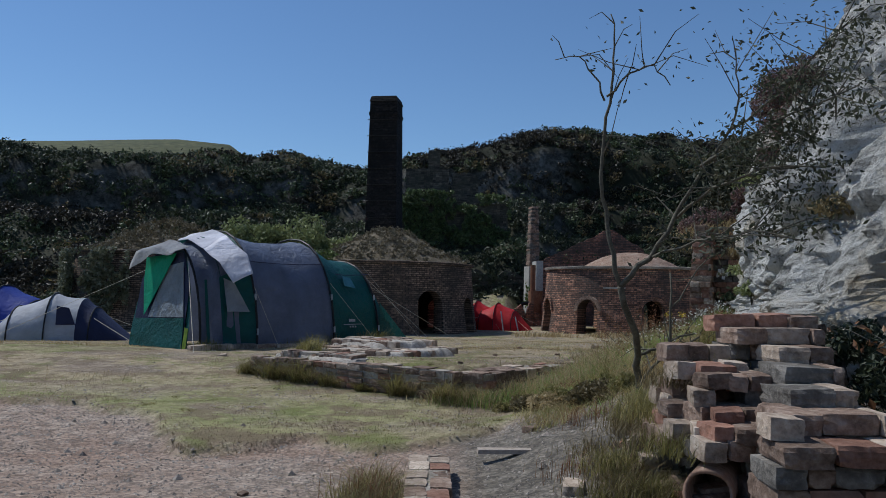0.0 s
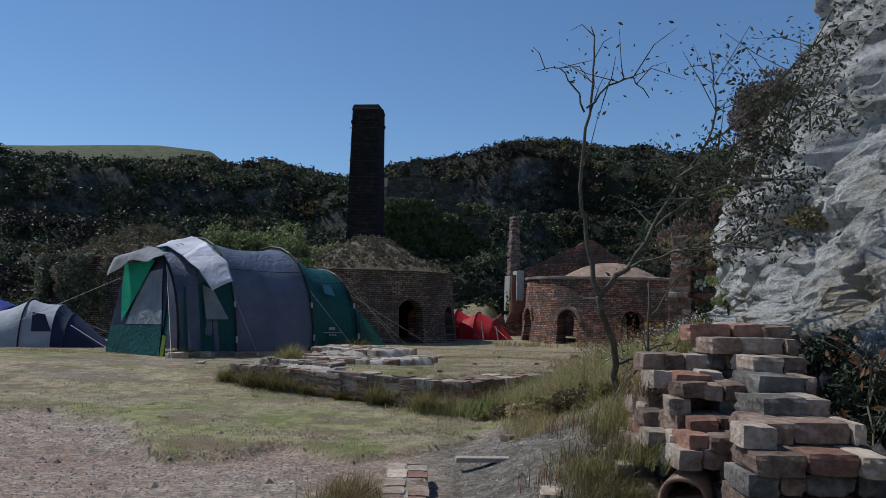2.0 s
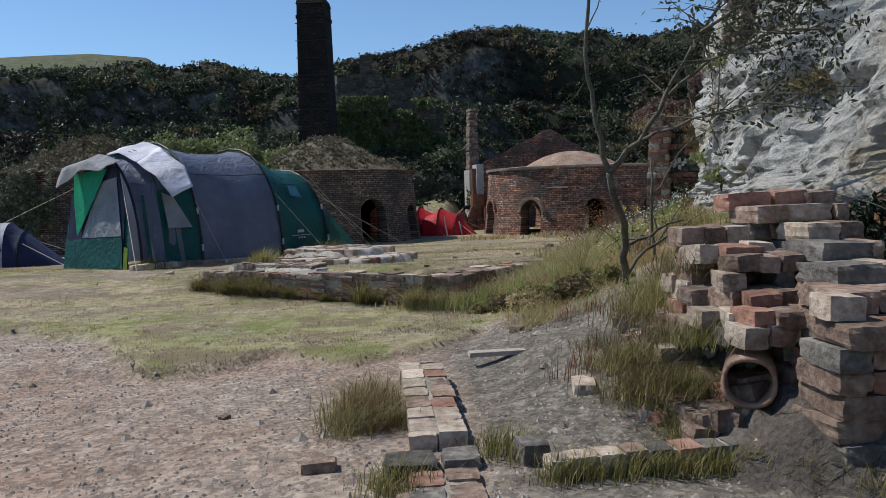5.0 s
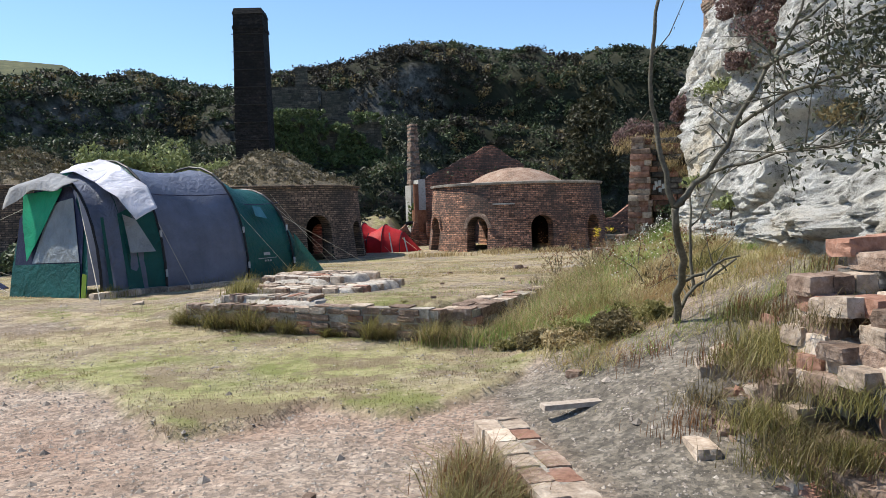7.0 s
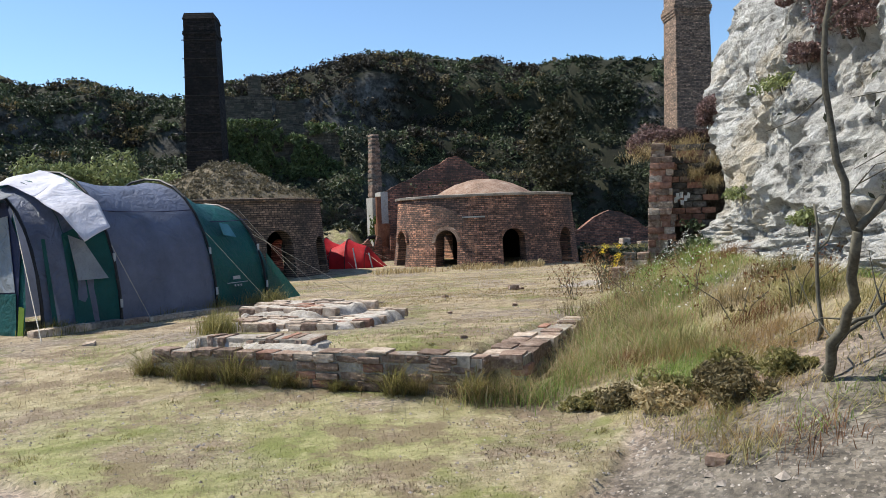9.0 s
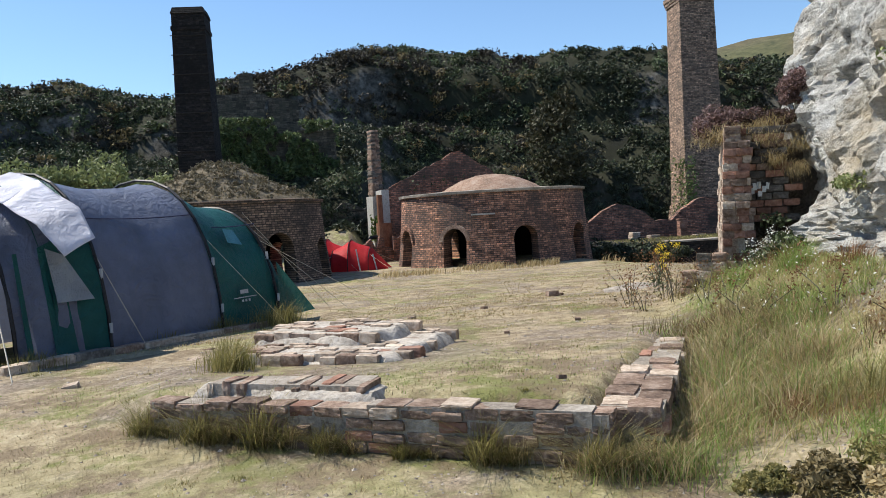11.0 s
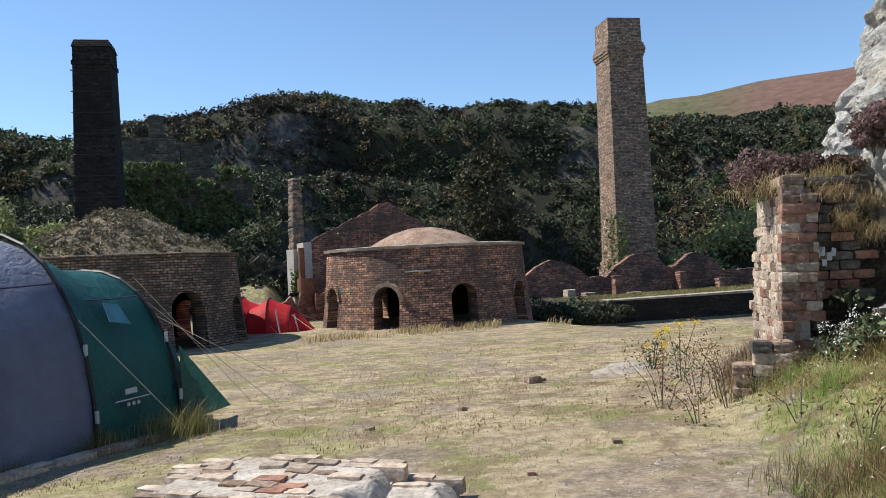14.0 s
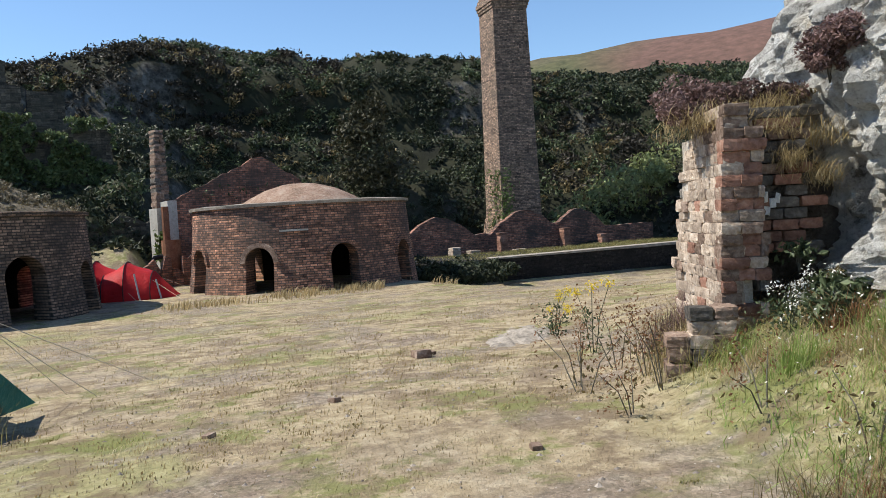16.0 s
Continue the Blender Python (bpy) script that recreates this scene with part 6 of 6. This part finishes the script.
field("wiry_tufts", 2500, (-6.5, 4.5, 7.5, 20), 0.03, 0.005, GRASS_DRY, "wiry tufts scattered through the turf", 2.5, lambda x, y: step(0.6, 0.7, fbm(x * 2.3 + 5, y * 2.3, 3)) * open_turf(x, y))


tx0, ty0 = rng.uniform(-5.5, 4.5, 260), 7.2 + 13 * rng.random(260) ** 1.2
keep = (open_turf(tx0, ty0) > 0.25) & (fbm(tx0 * 0.8 + 2, ty0 * 0.8, 3) > 0.47)
tx0, ty0 = tx0[keep], ty0[keep]
sp = rng.uniform(0.025, 0.11, len(tx0))
xy = np.concatenate([np.column_stack([rng.normal(a, c, 60), rng.normal(b, c * 0.8, 60)]) for a, b, c in zip(tx0, ty0, sp)])
stuff("turf_tufts", blades("turf_tufts", xy, ground_height(xy[:, 0], xy[:, 1]), 0.022, 0.004, 3.2), GRASS_OLIVE, "small dark tufts standing in the worn turf", "grass")


field("turf_lip", 40000, (-5.0, 0.9, 6.1, 8.8), 0.022, 0.005, GRASS_TURF, "ragged lip of turf along the worn edge", 3.5, lambda x, y: np.exp(-(((bare_mask(x, y) - 0.5) / 0.22) ** 2)) * step(0.42, 0.55, fbm(x * 1.6 + 4, y * 1.6, 3)))


def bank(x, y):
    g = polyline_gap(x, y, ROCK_FOOT)
    path = side_of(x, y, WALL_B, WALL_C)
    return step(0.0, 1.3, 2.6 - 0.95 * step(11.6, 13.0, y) - g) * step(0.1, 0.25, -path + 10 * step(11.9, 12.4, y)) * step(6.6, 7.4, y) * ((x < np.interp(y, ROCK_FOOT[::-1, 1], ROCK_FOOT[::-1, 0]) + 0.1))


field("bank_grass", 100000, (0.7, 6.5, 6.9, 16), 0.1, 0.005, BANK, "long mixed straw and green grass on the bank", 3.0, lambda x, y: bank(x, y) * (0.15 + 0.85 * step(0.4, 0.56, fbm(x * 1.5 + 1, y * 1.5, 4))))
field("bank_green", 60000, (1.2, 6.5, 6.9, 14.5), 0.09, 0.006, GRASS_GREEN, "lush green grass on the bank below the rock", 3.0, lambda x, y: bank(x, y) * step(0.46, 0.58, fbm(x * 0.8 + 7, y * 0.8, 4)))


def tuft(x, y, r, n, h, material, label, width=0.012, lean=0.9, z=None, name="grass_tuft", wind=(0.1, -0.12)):
    a = rng.normal(size=(n, 2)) * r * 0.5 + np.array((x, y))
    zz = ground_height(a[:, 0], a[:, 1]) if z is None else np.full(n, z)
    falloff = np.exp(-np.hypot(a[:, 0] - x, a[:, 1] - y) / r * 0.8)
    return mesh_thing(name, blades(name, a, zz, h * (0.4 + 0.8 * falloff), width, lean, wind), material, label, "grass", "stuff")


for x, y, r, h in ((-2.2, 10.95, 0.42, 0.3), (-1.8, 10.68, 0.36, 0.36), (-1.4, 10.4, 0.3, 0.22), (-0.5, 9.8, 0.34, 0.32), (-0.95, 10.1, 0.18, 0.12), (-2.6, 11.25, 0.3, 0.2), (0.05, 9.4, 0.24, 0.3)):
    for dx, dy, q in ((0.0, 0.0, 1.0), (0.14, -0.08, 0.6)):
        tuft(x + dx, y + dy, r * 0.36 * q, 320, h * 1.0 * q, GRASS_OLIVE, "olive tussock against the terrace wall", 0.005, 2.2)
        tuft(x + dx + 0.04, y + dy - 0.03, r * 0.36 * q, 180, h * 1.1 * q, (BROWN, GRASS_DRY)[dx > 0], "withered tussock against the terrace wall", 0.004, 2.4)
for x, y, r, h in ((0.1, 9.4, 0.3, 0.3), (0.42, 9.3, 0.32, 0.32), (0.8, 9.6, 0.4, 0.36), (1.15, 9.95, 0.42, 0.4), (1.5, 10.4, 0.4, 0.42), (1.85, 10.9, 0.4, 0.42), (2.2, 11.3, 0.42, 0.45), (2.5, 11.0, 0.4, 0.45), (2.1, 10.3, 0.4, 0.4), (2.9, 11.8, 0.4, 0.4), (1.6, 9.7, 0.4, 0.36)):
    tuft(x, y, r, 430, h * 0.72, GRASS_DRY, "long bleached grass leaning over the brick edging", 0.005, 1.9, wind=(-0.15, -0.1))
    tuft(x + 0.08, y - 0.05, r, 300, h * 0.6, GRASS_GREEN, "green grass mixed through the brick edging", 0.005, 1.9, wind=(0.1, 0.0))
    tuft(x - 0.05, y + 0.1, r, 90, h * 0.6, BROWN, "withered stems mixed through the brick edging", 0.004, 1.5, wind=(0.0, 0.1))
for x, y, r, h in ((-0.45, 5.25, 0.2, 0.2), (-0.5, 4.95, 0.16, 0.15), (-0.38, 5.5, 0.15, 0.18), (-0.3, 5.1, 0.14, 0.12)):
    tuft(x, y, r, 260, h, GRASS_OLIVE, "dead and green weeds beside the brick ledge", 0.004, 2.4)
    tuft(x + 0.03, y + 0.05, r * 1.1, 260, h * 1.15, BROWN, "withered brown stems beside the brick ledge", 0.003, 2.0)
for x, y, r, h in ((-0.45, 5.35, 0.2, 0.26), (-0.36, 5.1, 0.18, 0.2), (1.15, 6.85, 0.3, 0.15)):
    tuft(x, y, r, 150, h, DOCK, "rusty dead stems", 0.004, 1.4)
for x, y, r, h, z in ((0.98, 4.85, 0.26, 0.3, 0.1), (1.05, 5.15, 0.24, 0.28, 0.2), (1.3, 5.75, 0.26, 0.24, 0.4), (1.55, 5.75, 0.25, 0.22, 0.5), (1.75, 6.4, 0.3, 0.24, 0.42), (2.05, 5.85, 0.3, 0.24, 0.75), (2.35, 5.9, 0.3, 0.25, 0.9), (1.6, 5.35, 0.16, 0.16, 0.72), (1.1, 4.6, 0.16, 0.2, 0.2), (1.95, 6.6, 0.3, 0.3, 0.5), (2.5, 6.3, 0.35, 0.28, 0.85)):
    tuft(x, y, r * 0.8, 300, h * 0.6, GRASS_OLIVE, "coarse weeds growing through the rubble", 0.004, 1.8, z)
    tuft(x, y, r, 160, h * 0.65, BROWN, "withered stems growing through the rubble", 0.004, 1.6, z)
for x, y, z in ((1.8, 5.95, 0.62), (2.3, 6.1, 0.88), (1.35, 6.0, 0.35), (2.0, 6.9, 0.5), (0.9, 5.6, 0.05)):
    tuft(x, y, 0.24, 160, 0.2, DOCK, "rusty seed heads among the rubble", 0.004, 0.5, z)
for x, y, r, h in ((-3.0, 16.1, 0.35, 0.22), (-2.2, 16.75, 0.3, 0.26), (-1.5, 17.0, 0.35, 0.34), (-4.1, 14.6, 0.3, 0.2), (-1.25, 17.4, 0.25, 0.34), (-2.0, 13.0, 0.25, 0.3), (-2.0, 12.6, 0.2, 0.26)):
    tuft(x, y, r, 420, h, GRASS_OLIVE, "straggling grass along the kerb", 0.006)
for x, y, r, m in ((0.95, 8.55, 0.28, BROWN), (1.2, 8.35, 0.3, GRASS_OLIVE), (1.5, 8.1, 0.3, BROWN), (1.8, 7.9, 0.26, GRASS_OLIVE), (1.05, 8.15, 0.26, GRASS_DRY), (1.4, 7.8, 0.26, BROWN), (0.75, 8.75, 0.2, GRASS_OLIVE), (1.65, 8.35, 0.26, GRASS_OLIVE)):
    bush(x, y, gz(x, y) - 0.03, r, 2400, 0.02, m, "low bristly gorse cushion", 0.62, "gorse_cushion", 4, "gorse", 16)


for k in range(14):
    x, y = rng.uniform(0.95, 1.35), rng.uniform(4.4, 5.6)
    tuft(x, y, 0.12, 150, 0.14, (GRASS_OLIVE, BROWN)[k % 2], "wiry weeds rooted between the fallen blocks", 0.004, 1.8, mound_height(x, y) - 0.1)
for x, y, z, m in ((1.16, 4.6, 0.42, GRASS_OLIVE), (1.14, 4.9, 0.4, BROWN), (1.3, 5.05, 0.72, BROWN), (1.02, 4.75, 0.2, BROWN), (1.0, 5.1, 0.22, GRASS_OLIVE), (1.12, 5.4, 0.4, BROWN), (1.3, 5.5, 0.55, GRASS_OLIVE), (1.5, 5.5, 0.65, BROWN), (1.2, 5.25, 0.5, GRASS_OLIVE), (1.62, 5.3, 0.78, GRASS_OLIVE), (1.0, 5.7, 0.2, BROWN), (1.45, 5.9, 0.45, GRASS_OLIVE)):
    tuft(x, y, 0.2, 200, 0.15, m, "straggling weeds over the brick heap", 0.004, 1.8, z)
for k in range(10):
    tuft(0.35 + 0.11 * k, 4.1, 0.1, 150, 0.12, GRASS_OLIVE, "weeds hanging before the brick threshold", 0.005, 1.0)
for x, y in ((1.35, 3.95), (1.55, 3.75), (0.2, 4.45), (-0.3, 4.1), (1.75, 3.5)):
    tuft(x, y, 0.16, 260, 0.13, GRASS_OLIVE, "low weeds at the foot of the steps", 0.005, 1.0)


for k in range(80):
    x, y = rng.uniform(1.3, 5.6), rng.uniform(8.6, 15.5)
    if bank(np.array([x]), np.array([y]))[0] < 0.35:
        continue
    m, tag = ((GRASS_OLIVE, "olive"), (GRASS_DRY, "bleached"), (DOCK, "rust-brown"), (BROWN, "withered brown"), (GRASS_GREEN, "green"), (GRASS_GREEN, "green"), (GRASS_DRY, "bleached"))[int(rng.integers(0, 7))]
    tuft(x, y, rng.uniform(0.2, 0.36), 260, rng.uniform(0.14, 0.3), m, tag + " tussock on the grassy bank", 0.005, 1.8)


# ---- flowering weeds on the bank ----
def stalks(x, y, h, material, label, name, head, head_mat, n=4, spread=0.12, leafy=40):
    w = thing(name, x, y, gz(x, y), 0, label, "weed")
    for k in range(n):
        dx, dy = rng.normal(0, spread, 2)
        hh = h * rng.uniform(0.75, 1.1)
        part("stem", tube([(dx * 0.2, dy * 0.2, -0.02), (dx * 0.6, dy * 0.6, hh * 0.55), (dx * 1.4, dy * 1.4, hh)], [0.006, 0.005, 0.003], 4), BARK if head_mat is DOCK else GORSE, w)
        p = np.array((dx * 1.3, dy * 1.3, hh)) + rng.normal(size=(head, 3)) * np.array((0.035, 0.035, 0.03 if head_mat is not DOCK else 0.12))
        tagged(mesh_thing("flower_head", leaves("flower_head", p, 0.014), head_mat, "", "", parent=w), kind="stuff")
    p = np.column_stack([rng.normal(0, spread, leafy), rng.normal(0, spread, leafy), h * 0.7 * rng.random(leafy)])
    mesh_thing("foliage", leaves("foliage", p, 0.022), material, "", "", parent=w)
    return w


for x, y, h in ((5.6, 18.6, 0.42), (5.85, 18.95, 0.6), (4.7, 16.7, 0.75)):
    stalks(x, y, h, BRAMBLE, "yellow ragwort in flower on the bank", "ragwort", 60, YELLOW, 3, 0.11, 160)
for x, y, h in ((3.9, 15.0, 0.5), (3.4, 15.3, 0.5), (3.2, 15.0, 0.45), (3.6, 14.5, 0.55), (4.1, 15.6, 0.6), (3.0, 14.2, 0.3), (2.55, 11.4, 0.4), (3.0, 12.4, 0.4), (2.4, 9.3, 0.35), (2.7, 9.0, 0.4), (3.3, 13.3, 0.35), (2.9, 10.8, 0.35)):
    stalks(x, y, h, BROWN, "rust-brown dock gone to seed", "dock", 60, DOCK, 3, 0.14, 40)
for x, y in ((4.75, 14.05), (4.6, 14.15), (4.95, 13.9), (4.45, 14.0)):
    stalks(x, y, 0.35, BRAMBLE, "thistle gone to white down by the buttress", "thistle", 34, DOWN, 2, 0.12, 160)
for x, y, r in ((4.95, 13.8, 0.3), (4.75, 13.75, 0.3), (4.55, 13.7, 0.24), (5.2, 13.95, 0.28)):
    bush(x, y, gz(x, y), r, 700, 0.045, BRAMBLE, "green bramble at the foot of the buttress", 0.8, "bramble_bush", 4)
bush(5.0, 14.3, 1.15, 0.2, 200, 0.035, BRAMBLE, "leafy shoot growing out of the buttress", 0.8, "shoot", 3)
a = np.column_stack([rng.uniform(2.2, 5.0, 900), rng.uniform(9.5, 14, 900)])
k = rng.random(900) < bank(a[:, 0], a[:, 1])
a = a[k]
stuff("daisies", leaves("daisies", np.column_stack([a, ground_height(a[:, 0], a[:, 1]) + rng.uniform(0.15, 0.35, len(a))]), 0.013), DOWN, "small white flowers scattered through the bank grass", "flowers")
for x, y, m in ((4.35, 15.0, BROWN), (4.6, 15.35, LING), (4.15, 14.8, GRASS_DRY), (4.75, 15.6, LING)):
    tuft(x, y, 0.3, 320, 0.42, m, "straggling heather and dry grass behind the buttress", 0.006, 1.2)
# plants rooted in cracks of the cliff
for u, v, r in ((150, 18, 0.3), (190, 30, 0.25), (230, 14, 0.3), (260, 34, 0.35), (300, 22, 0.25), (330, 40, 0.4), (210, 48, 0.35), (280, 52, 0.4), (170, 40, 0.25)):
    x, y, z = CX[v, u], CY[v, u], CZ[v, u]
    bush(x, y, z, r, 420, 0.03, BROWN if u % 20 else WILLOW, "dry tuft rooted in a crack of the cliff", 0.6, "crag_plant", 3, "plant")


# bramble leaves, kept dark to stand in for the overhang's shade
for x, y, z, r in ((2.42, 4.55, 0.42, 0.3), (2.55, 5.0, 0.62, 0.32), (2.4, 4.15, 0.2, 0.3), (2.62, 5.45, 0.85, 0.28), (2.3, 3.8, 0.1, 0.28), (2.65, 4.2, 0.4, 0.35)):
    bush(x, y, z, r, 900, 0.026, GORSE, "dark bramble standing in for shade in the hollow under the rock", 0.9, "bramble_bush", 4)


# ---- sapling ----
def limb(parent, name, pts, r0, r1, twigs=0, leafy=0, seed=0, sweep=0.0):
    """A wandering limb with side twigs, and leaves near their ends. Returns leaf places."""
    rr = random.Random(seed)
    pts = [Vector(p) for p in pts]
    if sweep:
        pts = [Vector((pts[0].x + 0.5 * (p.x - pts[0].x), p.y - sweep * (p.x - pts[0].x), p.z)) for p in pts]
    fine = []
    for a, b in zip(pts, pts[1:]):
        for f in (0, 0.33, 0.66):
            fine.append(a.lerp(b, f) + Vector((rr.uniform(-1, 1), rr.uniform(-1, 1), rr.uniform(-1, 1))) * 0.018)
    fine.append(pts[-1])
    n = len(fine)
    part(name, tube(fine, [r0 + (r1 - r0) * k / (n - 1) for k in range(n)], 7), BARK, parent, "", True)
    out = []
    for k in range(twigs):
        i = rr.randint(n // 3, n - 2)
        d = Vector((rr.uniform(-1, 1), rr.uniform(-1, 1), rr.uniform(-0.3, 1))).normalized()
        ln = rr.uniform(0.25, 0.65)
        p = fine[i]
        q = [p, p + d * ln * 0.5 + Vector((0, 0, rr.uniform(-0.05, 0.08))), p + d * ln + Vector((0, 0, rr.uniform(-0.12, 0.1)))]
        part("twig", tube(q, [r1 * 0.9 + 0.002, 0.004, 0.002], 4), BARK, parent)
        for j in range(leafy):
            f = rr.uniform(0.35, 1.05)
            base = q[0].lerp(q[2], f)
            out.append(base + Vector((rr.gauss(0, 0.045), rr.gauss(0, 0.045), rr.gauss(-0.02, 0.045))))
    return out


tx, ty = 1.74, 7.5
tree = thing("sapling", tx, ty, gz(tx, ty), 0, "thin leaning sapling with sparse grey-green leaves beside the rubble", "tree")
Z0 = -gz(tx, ty)
L = []
L += limb(tree, "trunk", [(0.03, 0.02, -0.08), (-0.04, -0.15, 0.25), (-0.14, -0.4, 0.55), (-0.31, -0.65, 0.92)], 0.034, 0.026, 0, 0, 1)
L += limb(tree, "limb", [(-0.31, -0.65, 0.92), (-0.39, -0.60, 1.30), (-0.45, -0.60, 1.66), (-0.45, -0.65, 2.16), (-0.40, -0.65, 2.56), (-0.35, -0.63, 2.88), (-0.40, -0.65, 3.15)], 0.022, 0.005, 7, 2, 2)
L += limb(tree, "limb", [(-0.42, -0.65, 2.47), (-0.25, -0.70, 2.65), (-0.07, -0.75, 2.70), (0.06, -0.75, 2.54)], 0.01, 0.004, 8, 6, 3)
L += limb(tree, "limb", [(-0.44, -0.65, 2.43), (-0.53, -0.65, 2.65), (-0.66, -0.60, 2.81), (-0.84, -0.55, 2.79)], 0.009, 0.003, 3, 2, 4)
L += limb(tree, "limb", [(-0.31, -0.65, 0.92), (-0.09, -0.70, 1.16), (0.11, -0.75, 1.48), (0.29, -0.80, 1.88), (0.51, -0.85, 2.16), (0.83, -0.90, 2.43)], 0.024, 0.008, 9, 3, 5)
M = limb(tree, "limb", [(0.11, -0.75, 1.48), (0.42, -0.85, 1.66), (0.83, -0.95, 1.75), (1.24, -1.00, 1.70)], 0.014, 0.005, 24, 24, 6, 0.85)
M += limb(tree, "limb", [(0.29, -0.80, 1.88), (0.60, -0.95, 2.02), (1.01, -1.05, 2.11), (1.42, -1.15, 2.20)], 0.014, 0.005, 24, 24, 7, 0.85)
L += limb(tree, "limb", [(0.51, -0.85, 2.16), (0.56, -0.90, 2.52), (0.51, -0.95, 2.79)], 0.01, 0.003, 8, 6, 8, 0.85)
M += limb(tree, "limb", [(0.83, -0.90, 2.43), (1.10, -1.00, 2.65), (1.37, -1.10, 2.83)], 0.009, 0.003, 16, 20, 9, 0.9)
M += limb(tree, "limb", [(-0.07, -0.70, 1.16), (0.33, -0.85, 1.25), (0.74, -1.00, 1.30), (1.10, -1.10, 1.21)], 0.012, 0.004, 16, 14, 10, 0.85)
L += limb(tree, "limb", [(-0.06, -0.2, 0.33), (0.12, -0.25, 0.42), (0.4, -0.3, 0.54)], 0.016, 0.007, 4, 2, 11)
L += limb(tree, "limb", [(0.0, 0, 0.05), (0.18, 0.0, 0.28), (0.52, -0.04, 0.5)], 0.018, 0.008, 4, 2, 12)
mesh_thing("foliage", leaves("foliage", np.array([tuple(p + Vector((rng.normal(0, 0.05), rng.normal(0, 0.05), rng.normal(0, 0.05)))) for p in L + M + [q for q in M if q.y < -1.3] * 2]), 0.021), TREE_LEAF, "small grey-green leaves", "", parent=tree)
twig = thing("dead_sapling", 2.2, 8.1, gz(2.2, 8.1), 0, "bare dead stem standing on the bank", "tree")
limb(twig, "trunk", [(0, 0, -0.05), (0.01, 0, 0.45), (0.0, 0.02, 0.95)], 0.018, 0.008, 0, 0, 13)
limb(twig, "limb", [(0.0, 0.0, 0.6), (0.2, 0, 0.9), (0.42, 0, 1.15)], 0.009, 0.004, 3, 1, 14)
bl = thing("bramble_spray", 2.9, 5.3, 0.55, 0, "leafy bramble spray hanging over the dark hollow", "bramble")
P = limb(bl, "stem", [(0.1, 0.1, 0.5), (-0.3, -0.3, 0.35), (-0.6, -0.8, 0.05), (-0.75, -1.1, -0.15)], 0.01, 0.003, 14, 10, 15)
mesh_thing("foliage", leaves("foliage", np.array([tuple(p) for p in P]), 0.03), DOCK, "rust-red bramble leaves", "", parent=bl)


# ---- loose stones ----
def pebbles(name, n, box, s0, s1, label, want=None):
    x, y = rng.uniform(box[0], box[1], n), rng.uniform(box[2], box[3], n)
    if want is not None:
        k = rng.random(n) < want(x, y)
        x, y = x[k], y[k]
    n = len(x)
    z = ground_height(x, y)
    s = s0 + (s1 - s0) * rng.random(n) ** 3
    base = np.array([(1, 0, 0), (0.3, 0.95, 0), (-0.8, 0.6, 0), (-0.8, -0.6, 0), (0.3, -0.95, 0), (0.1, 0.05, 0.75)])
    ang = rng.random(n) * 6.28
    v = base[None] * (s[:, None, None] * rng.uniform(0.65, 1.25, (n, 6, 1)))
    c, si = np.cos(ang)[:, None], np.sin(ang)[:, None]
    v = np.stack([v[..., 0] * c - v[..., 1] * si + x[:, None], v[..., 0] * si + v[..., 1] * c + y[:, None], v[..., 2] + z[:, None] - 0.002], 2)
    tri = np.array([(0, 1, 5), (1, 2, 5), (2, 3, 5), (3, 4, 5), (4, 0, 5)])
    f = ((np.arange(n) * 6)[:, None, None] + tri[None]).reshape(-1, 3)
    return stuff(name, raw_mesh(name, v.reshape(-1, 3), f), STONE, label, "stones")


pebbles("gravel", 52000, (-5.5, 1.4, 2.2, 10), 0.003, 0.018, "grey and reddish gravel on bare soil", lambda x, y: bare_mask(x, y))
pebbles("loose_cobbles", 260, (-5.0, 1.0, 2.4, 8.5), 0.02, 0.05, "small cobbles scattered over the bare soil", lambda x, y: bare_mask(x, y))
pebbles("stone_chips", 9000, (-4.5, 4.2, 9.5, 18), 0.004, 0.026, "stone chips lying in the turf", lambda x, y: 0.15 + 0.6 * bare_mask(x, y))
for x, y, s in ((3.55, 18.6, 0.2), (3.72, 18.75, 0.12), (0.4, 16.0, 0.07), (-1.4, 3.7, 0.05), (-1.2, 5.4, 0.045), (0.75, 7.1, 0.09), (-0.6, 14.8, 0.06), (2.0, 14.0, 0.07), (0.25, 10.35, 0.05), (0.9, 13.4, 0.06), (1.6, 16.5, 0.08)):
    st = thing("stone", x, y, gz(x, y) - s * 0.15, random.uniform(0, 180), "loose pale stone lying on the turf", "stone", "loose stones")
    block("lump", st, 0, 0, 0, s * 1.3, s, s * 0.6, 0, "plain", random.uniform(-10, 10), random.uniform(-10, 10))
spoil = thing("ash_heap", 5.3, 18.9, gz(5.3, 18.9) - 0.02, 40, "low heap of pale ash and grit", "heap")
bm = bmesh.new()
g = [[bm.verts.new((u, v, 0.1 * max(0, 1 - (u / 1.3) ** 2) * max(0, 1 - (v / 0.55) ** 2) + random.uniform(-0.03, 0.03) - 0.03)) for v in np.linspace(-0.6, 0.6, 14)] for u in np.linspace(-1.35, 1.35, 28)]
for a, b in zip(g, g[1:]):
    for k in range(13):
        bm.faces.new((a[k], b[k], b[k + 1], a[k + 1]))
part("grit", bm, MORTAR, spoil)
